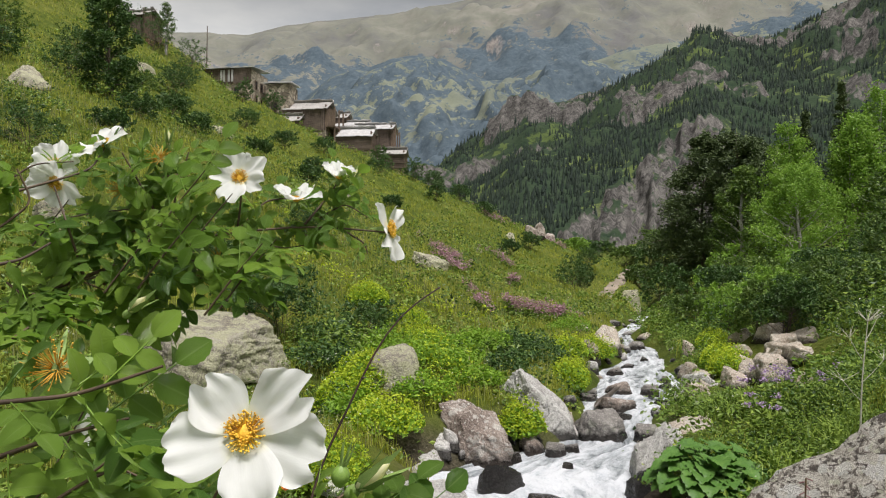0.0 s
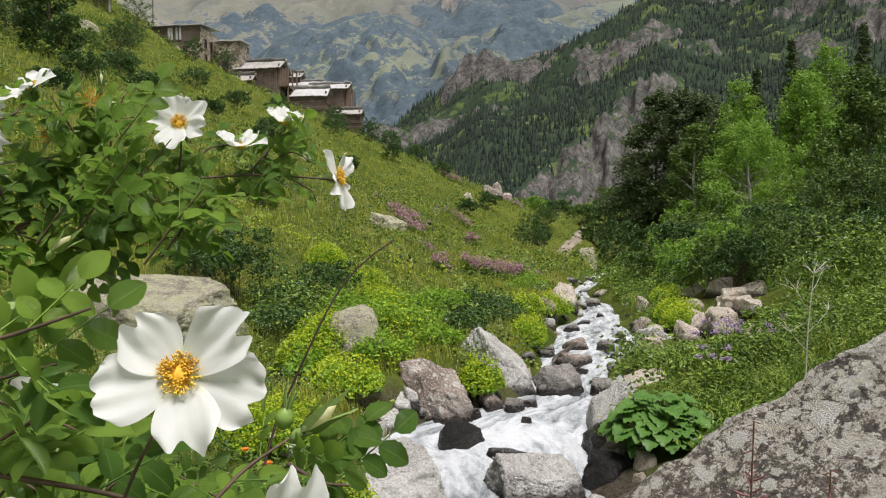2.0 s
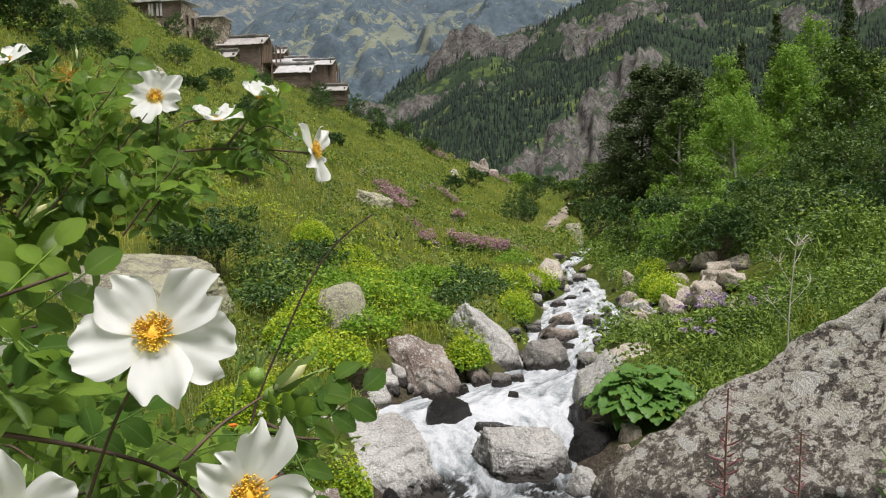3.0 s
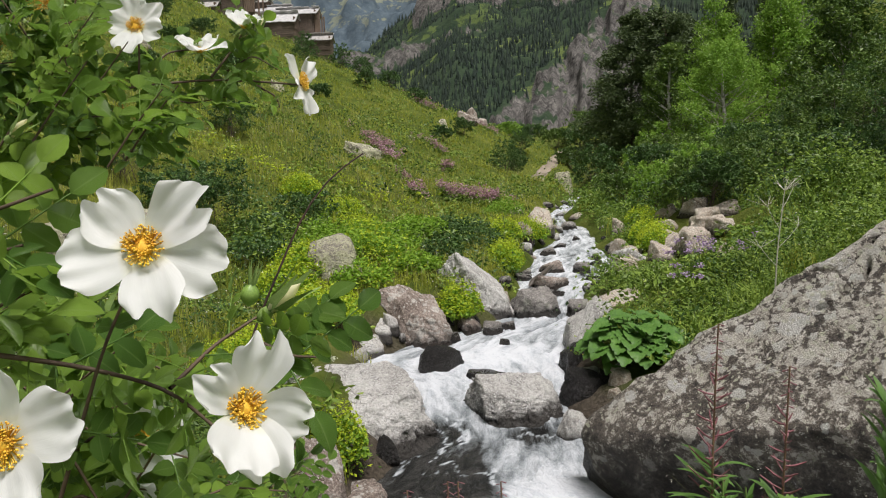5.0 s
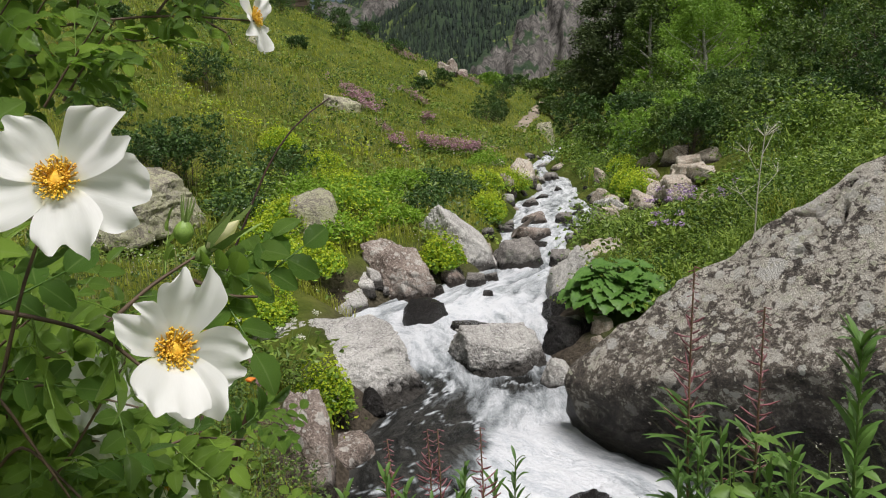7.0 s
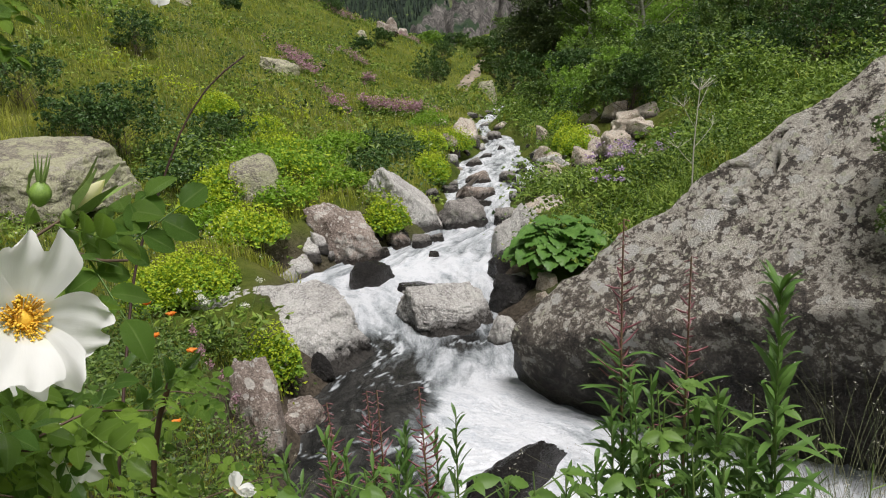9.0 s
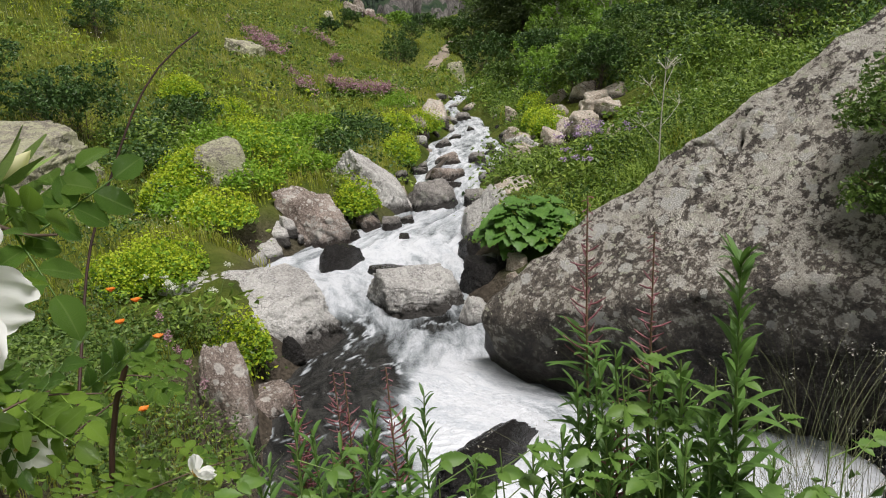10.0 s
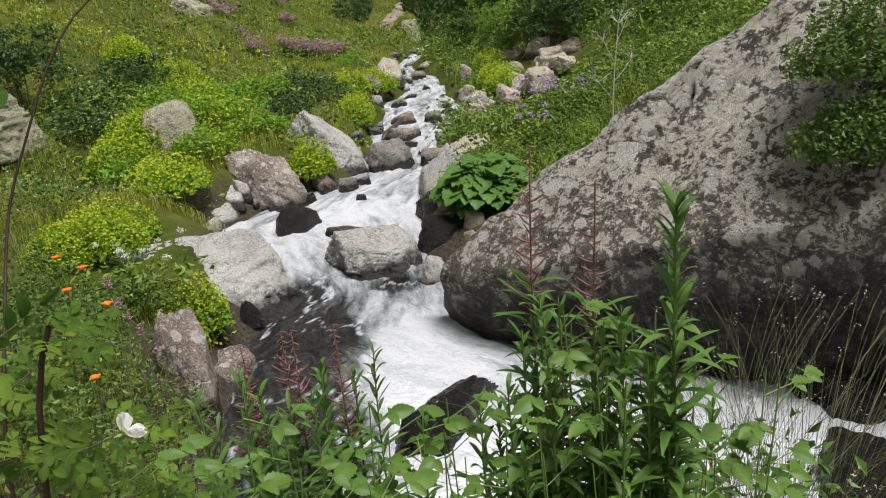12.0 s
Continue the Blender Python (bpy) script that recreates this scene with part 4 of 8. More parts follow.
def great_boulder():
    """The house-high boulder across the stream: a broad tilted face, undercut above the water."""
    c = np.array([3.6, 4.75, -0.25])
    pts = [((-0.584, -0.324, 0.745), (2.93, 3.47, 0.13)), ((-0.62, -0.72, -0.26), (2.55, 4.15, -0.95)), ((-0.45, -0.55, -0.70), (2.62, 4.22, -1.12)), ((-0.02, 0.93, 0.36), (2.79, 4.93, 0.66)),
           ((-0.95, 0.22, -0.15), (1.30, 5.05, -0.75)), ((0.9, -0.25, 0.35), (5.6, 4.0, 1.0)), ((0.1, 0.1, 1), (4.6, 4.2, 1.95)), ((0, 0, -1), (3.6, 4.75, -1.7)), ((0.3, -0.9, 0.1), (4.4, 2.5, 0.5))]
    planes = [(n, float(np.dot(np.array(n) / np.linalg.norm(n), np.array(q) - c))) for n, q in pts]
    lines = [(np.array(a) - c[:2], np.array(b) - c[:2], wd, dp) for a, b, wd, dp in (((3.72, 4.46), (3.52, 4.42), 0.017, 0.11), ((3.52, 4.42), (3.30, 4.40), 0.017, 0.10), ((3.24, 4.70), (3.06, 4.52), 0.017, 0.13), ((3.06, 4.52), (2.80, 4.58), 0.017, 0.11), ((3.30, 4.66), (3.06, 4.72), 0.017, 0.11), ((3.06, 4.72), (2.84, 4.90), 0.017, 0.10), ((2.42, 4.00), (2.66, 3.72), 0.017, 0.10), ((2.66, 3.72), (2.95, 3.25), 0.017, 0.11), ((2.95, 3.25), (3.2, 2.8), 0.017, 0.11))]

    def near_crack(p, a, b):
        t = np.clip(((p[:, :2] - a) @ (b - a)) / ((b - a) @ (b - a)), 0, 1)
        return np.linalg.norm(p[:, :2] - a - t[:, None] * (b - a) + 0.14 * fbm3(p * 6, 90)[:, None], axis=1)

    def skin(v):
        p = v * hewn(v, planes, 34)[:, None]
        p = p * (1 + 0.10 * fbm3(p * 0.9, 61)[:, None] + 0.15 * fbm3(p * 2.2, 67)[:, None] - 0.17 * np.abs(fbm3(p * 1.7, 69))[:, None] + 0.07 * fbm3(p * 6, 71)[:, None] - 0.09 * np.abs(fbm3(p * 5, 75))[:, None] + 0.03 * fbm3(p * 22, 72)[:, None])
        # the undercut foot is broken into ledges and hollows
        low = step(0.15, -0.45, p[:, 2] + 0.5 * fbm3(p * 1.4, 77))
        p = p * (1 - low * (0.10 * np.abs(fbm3(p * 2.6, 79)) + 0.05 * fbm3(p * 9, 80)))[:, None]
        for a, b, wd, dp in lines:
            p = p - v * (dp * np.exp(-((near_crack(p, a, b) / wd) ** 2)) * (p[:, 2] > -0.35))[:, None]
        return p

    v, f = DIRS[6]
    rough = skin(v)
    close = np.min([near_crack(rough, a, b) for a, b, wd, dp in lines], axis=0) < 0.09
    seen = rough[:, 0] + rough[:, 1] < 0.9
    bm = bmesh.new()
    for q in v:
        bm.verts.new(q)
    bm.verts.ensure_lookup_table()
    for g in f:
        bm.faces.new([bm.verts[k] for k in g])
    pick = {e for q, w in zip(bm.verts, close & seen & (rough[:, 2] > -0.4)) if w for e in q.link_edges}
    bmesh.ops.subdivide_edges(bm, edges=list(pick), cuts=3, use_grid_fill=True)
    bmesh.ops.triangulate(bm, faces=bm.faces)
    bm.verts.index_update()
    v, f = np.array([q.co.normalized()[:] for q in bm.verts]), np.array([[q.index for q in g.verts] for g in bm.faces])
    bm.free()
    p = skin(v)
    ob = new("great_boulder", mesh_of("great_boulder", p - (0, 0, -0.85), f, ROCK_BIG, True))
    ob.matrix_basis = pose(c[0], c[1], c[2] - 0.85)
    return tagged(ob, "huge lichen-patched granite boulder with a dark undercut foot in the stream", "boulder")


great_boulder()
# ---- spruces on the far mountainside, too many to count ----
def far_spruces():
    rng = np.random.RandomState(77)
    nu, nv = FX.shape
    gx, gy, gz = [], [], []
    while len(gx) < 24000:
        a, b = rng.rand() * (nu - 2), (rng.rand() ** 0.8) * (nv - 5)
        i, j = int(a), int(b)
        gap = vnoise(FX[i, j] / 34, FY[i, j] / 34, 3)
        if FCRAG[i, j] > 0.15 + 0.8 * rng.rand() ** 3 or gap < 0.16 + 0.2 * rng.rand():
            continue
        fa, fb = a - i, b - j
        mixed = [G[i, j] * (1 - fa) * (1 - fb) + G[i + 1, j] * fa * (1 - fb) + G[i, j + 1] * (1 - fa) * fb + G[i + 1, j + 1] * fa * fb for G in (FX, FY, FZ)]
        gx.append(mixed[0]), gy.append(mixed[1]), gz.append(mixed[2])
    base = np.stack([gx, gy, gz], -1)
    n = len(base)
    h = (1.3 + 2.2 * rng.rand(n) ** 1.4) * np.clip(np.hypot(base[:, 0], base[:, 1]) / 330, 0.7, 1.5)
    w = h * (0.17 + 0.09 * rng.rand(n))
    v, f, c = [], [], 0
    for lo, hi, rr in ((-0.15, 0.62, 1.0), (0.35, 1.0, 0.68)):
        ring = np.arange(5) * 1.2566 + rng.rand(n, 1)
        rad = (w * rr)[:, None] * (0.75 + 0.5 * rng.rand(n, 5))
        foot = np.stack([np.cos(ring) * rad, np.sin(ring) * rad, (h * lo)[:, None] - 0.12 * h[:, None] * rng.rand(n, 5)], -1) + base[:, None]
        tip = base + np.stack([0 * h, 0 * h, h * hi], -1)
        v.append(np.concatenate([foot, tip[:, None]], 1).reshape(-1, 3))
        k = np.arange(n)[:, None, None] * 6 + c
        tri = np.array([[a, (a + 1) % 5, 5] for a in range(5)])[None]
        f.append((k + tri).reshape(-1, 3))
        c += n * 6
    mat = leaf_material("far_spruce", (0.013, 0.024, 0.020), (0.024, 0.040, 0.028), (0.042, 0.062, 0.037), 0.8, 0.0, 0.02)
    ob = new("far_spruce_forest", mesh_of("far_spruce_forest", np.concatenate(v), np.concatenate(f), mat))
    return tagged(ob, "dark spruce forest covering the steep mountainside", "forest", kind="stuff")


far_spruces()
# ---- leaves, trees and bushes ----
def leaf_cloud(centres, size, rng, droop=0.3, aspect=0.55, up=0.5, fold=0.18):
    """Folded pointed leaves, one at each centre, turned at random. Returns arrays for mesh_of."""
    n = len(centres)
    size = np.broadcast_to(size, n)[:, None]
    along = rng.normal(size=(n, 3))
    along[:, 2] = along[:, 2] * 0.6 - droop
    along /= np.linalg.norm(along, axis=1)[:, None]
    nrm = rng.normal(size=(n, 3)) * 0.7 + (0, 0, up)
    side = np.cross(along, nrm)
    side /= np.linalg.norm(side, axis=1)[:, None] + 1e-9
    nn = np.cross(side, along)
    a = centres - along * size * 0.5
    b = centres + side * size * aspect * 0.5 - nn * size * fold
    c = centres + along * size * 0.5
    d = centres - side * size * aspect * 0.5 - nn * size * fold
    i = np.arange(n)[:, None] * 4
    return np.stack([a, b, c, d], 1).reshape(-1, 3), np.concatenate([i + (0, 1, 2), i + (0, 2, 3)], 1).reshape(-1, 3)


def tube(path, radii, sides=6):
    """Arrays of a round tapered stem along a path."""
    path, out = np.asarray(path, float), []
    for k, q in enumerate(path):
        t = path[min(k + 1, len(path) - 1)] - path[max(k - 1, 0)]
        t = t / (np.linalg.norm(t) + 1e-9)
        s = np.cross(t, (0.31, 0.17, 0.93) if abs(t[2]) < 0.9 else (1, 0.1, 0))
        s = s / np.linalg.norm(s)
        u = np.cross(t, s)
        for a in np.arange(sides) * 2 * math.pi / sides:
            out.append(q + radii[k] * (math.cos(a) * s + math.sin(a) * u))
    f = []
    for k in range(len(path) - 1):
        for a in range(sides):
            b = (a + 1) % sides
            f.append((k * sides + a, k * sides + b, (k + 1) * sides + b, (k + 1) * sides + a))
    return np.array(out), np.array(f)


def join(pieces):
    """Puts (verts, faces) arrays of one face size together."""
    v, f, base = [], [], 0
    for a, b in pieces:
        v.append(a)
        f.append(b + base)
        base += len(a)
    return np.concatenate(v), np.concatenate(f)


def thing(name, label, category, group="", at=(0, 0, 0), turn=0.0, kind=""):
    ob = new(name)
    ob.matrix_basis = pose(*at, 0, 0, turn)
    return tagged(ob, label, category, group, kind)


def child(name, arrays, mat, parent, label="", smooth=False):
    ob = new(name, mesh_of(name, *arrays, mat, smooth))
    ob.parent = parent
    if label:
        ob["label"] = label
    return ob


def limb_path(a, b, rng, bend, n=7):
    t = np.linspace(0, 1, n)[:, None]
    p = np.array(a) * (1 - t) + np.array(b) * t
    return p + np.cumsum(rng.normal(size=(n, 3)) * bend, axis=0) * (t * (1 - t) * 2 + 0.15 * t)


def broadleaf(name, label, x, y, h, w, leaf_mat, bark_mat, seed, leaves=4200, leaf=0.13, low=0.12, stems=1, group="", category="tree", lean=0.0, shape=1.0, weep=0.35):
    """A leafy tree or bush: stems, limbs, and a crown of leaf clumps round the limbs' ends, with gaps."""
    rng = np.random.RandomState(seed)
    root = thing(name, label, category, group, (x, y, float(land(x, y)) - 0.05))
    wood, ends = [], []
    for s in range(stems):
        top = np.array([lean * h + rng.normal() * w * 0.10 * (stems > 1), rng.normal() * w * 0.1, h * (0.93 - 0.12 * s)])
        trunk = limb_path((rng.normal() * 0.05 * w * (stems > 1), 0, 0), top, rng, h * 0.010, 10)
        r0 = h * (0.026 if bark_mat is BIRCH_BARK else 0.019) / math.sqrt(stems)
        wood.append(tube(trunk, np.linspace(r0, r0 * 0.12, 10)))
        for k in range(int(48 / math.sqrt(stems))):
            u = low + (0.98 - low) * ((k + rng.rand()) * math.sqrt(stems) / 48)
            base = trunk[min(9, int(u * 9.99))]
            # the crown's outline: a dome for bushes, tapering to a tip for shape below 1
            full_r = min(1.0, (u - low + 0.12) * 5) * (1.02 - u) ** (0.45 if shape > 1 else 0.72)
            a = k * 2.4 + rng.rand()
            reach = w * 0.56 * full_r * (0.62 + 0.45 * rng.rand())
            end = base + np.array([math.cos(a) * reach, math.sin(a) * reach, reach * (0.45 + 0.4 * rng.rand())])
            end[2] = min(end[2], h)
            limb = limb_path(base, end, rng, reach * 0.05, 6)
            line = limb if shape <= 1 else limb[[0, 3, 5]]
            wood.append(tube(line, np.linspace(r0 * 0.35 * (1.1 - u), r0 * 0.05, len(line)), 3))
            tight = 0.60 if shape > 1 else 0.9
            ends += [(limb[3], 0.08 * w * tight)] * (shape <= 1) + [(limb[4], 0.075 * w * tight), (limb[5], 0.075 * w * tight), (limb[5], 0.055 * w * tight)]
        ends.append((trunk[-1], 0.045 * w))
        ends.append((trunk[-2], 0.07 * w))
    child("trunk", join(wood), bark_mat, root, smooth=True)
    pick = rng.randint(len(ends), size=leaves)
    cen = np.array([e[0] for e in ends])[pick]
    rad = np.array([e[1] for e in ends])[pick][:, None]
    off = rng.normal(size=(leaves, 3)) * rad * (0.62, 0.62, 0.5)
    off[:, 2] -= weep * np.abs(rng.normal(size=leaves)) * rad[:, 0]
    pts = cen + off
    pts[:, 2] = np.maximum(pts[:, 2], 0.05)
    child("crown", leaf_cloud(pts, leaf * (0.7 + 0.6 * rng.rand(leaves)), rng, 0.5), leaf_mat, root)
    return root


def conifer(name, label, x, y, h, w, seed, leaves=5000, group="", bare=0.25, leaf=0.22, spread=0.75):
    """A pine or spruce: whorls of level boughs that carry flat sprays of needles."""
    rng = np.random.RandomState(seed)
    root = thing(name, label, "tree", group, (x, y, float(land(x, y)) - 0.05))
    trunk = limb_path((0, 0, 0), (rng.normal() * 0.02 * h, 0, h), rng, h * 0.004, 12)
    wood, cen, rad = [tube(trunk, np.linspace(h * 0.014, h * 0.002, 12), 7)], [], []
    for k in range(int(h * 11)):
        u = bare + (1 - bare) * (k + rng.rand()) / (h * 11)
        base = trunk[min(11, int(u * 11.99))] * (1, 1, 0) + (0, 0, u * h)
        reach = w * 0.5 * (1.03 - u) ** spread / (1 - bare) ** spread * (0.6 + 0.5 * rng.rand())
        a = rng.rand() * 6.283
        end = base + np.array([math.cos(a) * reach, math.sin(a) * reach, reach * (0.12 - 0.3 * rng.rand())])
        limb = limb_path(base, end, rng, reach * 0.03, 5)
        wood.append(tube(limb, np.linspace(h * 0.003, h * 0.0008, 5), 3))
        for j in (2, 3, 4):
            cen.append(limb[j])
            rad.append(reach * (0.18 + 0.04 * j) * 0.55 + 0.1)
    child("trunk", join(wood), BARK, root, smooth=True)
    pick = rng.randint(len(cen), size=leaves)
    pts = np.array(cen)[pick] + rng.normal(size=(leaves, 3)) * np.array(rad)[pick][:, None] * (0.7, 0.7, 0.42)
    child("crown", leaf_cloud(pts, leaf * (0.7 + 0.6 * rng.rand(leaves)), rng, 0.15, 0.35, 0.8), NEEDLE, root)
    return root


WOOD, SHRUBS, THICKET = "trees on the far bank", "bushes on the hillside", "shrubs along the stream"
conifer("pine_tree", "dark broad pine with level boughs", 16.0, 46.5, 9.3, 6.8, 201, 22000, WOOD, 0.06, 0.25, 0.5)
conifer("pine_tree", "dark pine with a bare reddish trunk", 17.3, 44.0, 8.9, 5.6, 202, 16000, WOOD, 0.25, 0.25, 0.45)
conifer("pine_tree", "dark broad pine with level boughs", 19.2, 46.0, 8.7, 5.2, 203, 16000, WOOD, 0.12, 0.25, 0.5)
conifer("spruce_tree", "dark spruce behind the birches", 24.0, 50.0, 10.2, 4.0, 204, 8000, WOOD, 0.05, 0.24, 1.0)
conifer("spruce_tree", "tall dark spruce behind the birches", 27.0, 51.0, 12.2, 3.8, 205, 8000, WOOD, 0.05, 0.24, 1.0)
conifer("spruce_tree", "dark spruce behind the birches", 33.0, 52.0, 12.5, 4.6, 206, 8000, WOOD, 0.05, 0.24, 1.0)
broadleaf("birch_tree", "bright green birch with a slim white trunk", 14.45, 30.5, 4.75, 4.8, BIRCH, BIRCH_BARK, 211, 13000, 0.115, 0.05, 1, WOOD, shape=0.8, weep=0.5)
broadleaf("birch_tree", "slender green birch beside the pines", 13.9, 35.0, 5.7, 3.2, ALDER, BIRCH_BARK, 212, 8000, 0.14, 0.10, 1, WOOD, shape=0.8, weep=0.6)
broadleaf("birch_tree", "tall airy birch behind the others", 18.8, 41.0, 8.4, 4.6, BIRCH, BIRCH_BARK, 213, 9500, 0.16, 0.25, 2, WOOD, shape=0.8, weep=0.8)
broadleaf("birch_tree", "tall birch with several bare white trunks", 18.3, 33.5, 7.1, 4.4, BIRCH, BIRCH_BARK, 214, 9500, 0.15, 0.40, 3, WOOD, shape=0.8, weep=0.8)
broadleaf("birch_tree", "tall airy birch behind the others", 21.6, 37.5, 8.8, 5.0, BIRCH, BIRCH_BARK, 215, 9000, 0.16, 0.25, 2, WOOD, shape=0.8, weep=0.8)
broadleaf("birch_tree", "leafy birch on the bank", 19.0, 29.5, 6.0, 4.6, ALDER, BIRCH_BARK, 216, 9000, 0.17, 0.08, 2, WOOD)
broadleaf("birch_tree", "leafy birch on the bank", 23.5, 31.0, 7.5, 5.0, ALDER, BIRCH_BARK, 217, 9000, 0.17, 0.08, 2, WOOD)
for k, (x, y, h, w) in enumerate([(10.0, 34.4, 2.2, 2.4), (7.3, 21.6, 1.2, 1.9), (6.9, 18.4, 1.25, 1.6), (6.6, 15.9, 1.1, 1.3), (6.9, 15.2, 1.35, 1.5), (7.6, 15.9, 1.2, 1.5), (13.2, 34.3, 2.2, 2.8), (8.5, 16.6, 1.2, 1.6), (9.3, 16.8, 1.2, 1.7), (15.1, 46.4, 1.9, 3.0), (17.1, 49.2, 3.0, 3.4), (15.0, 58.2, 1.5, 2.6),
                                  (17.9, 56.5, 2.1, 3.0), (19.3, 79.3, 2.0, 4.5), (20.1, 73.6, 2.0, 4.0), (10.2, 16.9, 1.3, 1.8), (11.0, 16.6, 1.5, 1.9), (11.5, 22.8, 1.7, 2.4), (8.0, 18.2, 1.3, 1.8), (9.3, 19.5, 1.5, 2.2), (9.0, 24.0, 1.5, 2.2), (10.8, 27.0, 1.8, 2.6), (12.8, 26.5, 2.0, 2.6), (10.4, 20.2, 1.5, 2.2), (12.6, 19.6, 1.8, 2.4), (14.2, 23.5, 2.2, 2.8), (11.4, 31.0, 1.9, 2.6),
                                  (16.4, 27.5, 2.4, 3.0), (14.6, 18.5, 2.2, 2.6), (17.5, 22.0, 2.8, 3.2), (16.5, 82.0, 2.0, 4.5), (23.5, 82.0, 2.2, 5.0), (13.5, 88.0, 1.8, 4.0), (27.0, 78.0, 2.4, 5.0), (13.0, 72.5, 1.6, 2.6), (8.0, 14.3, 1.3, 1.7), (8.9, 13.6, 1.5, 1.9), (9.4, 12.6, 1.6, 2.0), (9.9, 11.7, 1.7, 2.0), (10.3, 14.4, 2.0, 2.4), (11.2, 12.9, 2.2, 2.4), (10.2, 10.4, 1.7, 2.0), (13.2, 15.6, 2.2, 2.4), (12.2, 17.6, 1.8, 2.2)]):
    broadleaf("alder_shrub", ("dark green rounded shrub on the stream bank", "dense green alder shrub on the stream bank" if x < 9 or y > 25 else "dark green rounded shrub on the stream bank", "light green leafy shrub on the stream bank" if y > 17 and x < 14 else "dark green rounded shrub on the stream bank", "dense green alder shrub on the stream bank")[k % 4], x, y, h * (0.8 + 0.4 * hash2(k, 1, 3)) * (0.72 if 19 < y < 32 and x < 15 else 1.0), w * 0.92, (BUSH, ALDER if x < 9 or y > 25 else BUSH, BIRCH if y > 17 and x < 14 else BUSH, ALDER)[k % 4], BARK, 230 + k, 3000, 0.045 + 0.0022 * y, 0.02, 4, THICKET, "bush", shape=1.4, weep=0.2)
for k, (x, y, h, w) in enumerate([(12.6, 16.2, 2.5, 2.8), (13.4, 13.8, 2.6, 2.8), (15.0, 17.5, 3.0, 3.2), (12.9, 11.4, 2.5, 2.6), (11.6, 18.6, 2.1, 2.6), (13.6, 20.4, 2.4, 2.8)]):
    broadleaf("alder_tree", "dark leafy alder above the stream bank", x, y, h, w, BUSH if k % 2 else ALDER, BARK, 330 + k, 5200, 0.10, 0.04, 3, WOOD, "tree", shape=1.4, weep=0.25)
for k, (x, y, h, w, m) in enumerate([(7.5, 44.2, 2.3, 2.2, BUSH), (9.3, 50.0, 1.7, 1.6, BUSH), (-16.0, 32.4, 1.5, 2.4, BUSH), (-17.3, 48.2, 2.1, 2.2, BUSH), (-21.0, 63.0, 2.9, 3.0, BUSH), (-16.9, 63.8, 2.1, 1.5, BUSH), (-15.0, 66.8, 1.8, 1.9, BUSH), (-5.4, 64.8, 1.9, 2.0, BUSH), (-2.6, 67.5, 2.1, 2.2, BUSH), (-30.0, 56.0, 3.0, 5.0, ALDER), (-20.0, 34.0, 2.2, 2.4, ALDER), (-9.0, 16.3, 1.2, 1.5, BUSH), (-3.4, 18.5, 1.0, 1.2, BUSH), (-2.5, 11.5, 1.0, 1.5, BUSH), (-2.75, 11.0, 0.8, 1.3, BUSH), (-0.6, 57.3, 1.5, 1.7, BUSH), (-3.9, 12.2, 0.9, 1.3, BUSH), (-24.0, 62.0, 3.4, 3.2, BUSH), (-18.2, 45.0, 1.4, 2.0, ALDER), (-13.0, 36.0, 1.2, 1.8, BUSH), (-0.8, 66.0, 1.6, 2.0, BUSH), (1.5, 66.0, 1.4, 2.0, BUSH), (3.6, 65.0, 1.2, 1.8, BUSH), (6.4, 55.0, 1.2, 1.6, BUSH), (-25.5, 40.0, 2.4, 3.4, ALDER), (-22.5, 46.0, 2.0, 3.0, BUSH), (-10.5, 50.0, 1.2, 2.0, BUSH), (-7.5, 44.0, 1.0, 1.6, BUSH), (-1.4, 13.6, 0.8, 1.2, BUSH), (4.2, 48.0, 1.0, 1.5, BUSH), (10.9, 57.0, 1.6, 2.0, BUSH), (-17.5, 38.0, 1.4, 2.2, BUSH), (-12.2, 30.5, 1.0, 1.8, BUSH), (-11.0, 33.5, 1.1, 1.6, BUSH), (-15.0, 42.0, 1.5, 2.2, BUSH), (-9.4, 38.5, 0.9, 1.5, BUSH), (-6.0, 33.0, 0.8, 1.3, BUSH), (-13.6, 52.0, 1.4, 2.2, BUSH), (-8.8, 56.0, 1.4, 2.0, BUSH), (-19.0, 55.0, 1.8, 2.6, BUSH), (-16.8, 28.0, 1.2, 2.0, BUSH), (-20.5, 30.5, 1.4, 2.2, BUSH), (-3.0, 44.0, 0.9, 1.4, BUSH), (-5.0, 60.0, 1.4, 2.2, BUSH), (-7.2, 25.0, 0.7, 1.2, BUSH), (-10.4, 23.6, 0.8, 1.4, BUSH)]):
    broadleaf("hillside_bush", "dark green leafy bush on the grassy slope" if m is BUSH else "light green leafy bush on the grassy slope", x, y, h, w, m, BARK, 260 + k, 2000, 0.11 if y > 20 else 0.06, 0.02, 4, SHRUBS, "bush", shape=1.5, weep=0.15)
broadleaf("juniper_tree", "tall dark green conical tree on the slope", -14.2, 32.2, 4.9, 3.0, BUSH, BARK, 299, 11000, 0.13, 0.02, 1, SHRUBS, "tree", shape=0.8)
broadleaf("birch_tree", "thin birch on the skyline", -23.4, 63.5, 4.6, 2.4, ALDER, BIRCH_BARK, 300, 1800, 0.13, 0.3, 1, SHRUBS)
# ---- the village on the slope ----
WOOD_DARK = plain_material("weathered_dark_wood", (0.05, 0.036, 0.028), (0.19, 0.145, 0.115), 5, 0.9, bump=0.4, stretch=(0.4, 0.4, 6))
WOOD_BROWN = plain_material("weathered_brown_wood", (0.075, 0.052, 0.037), (0.23, 0.165, 0.12), 5, 0.9, bump=0.4, stretch=(6, 6, 0.4))


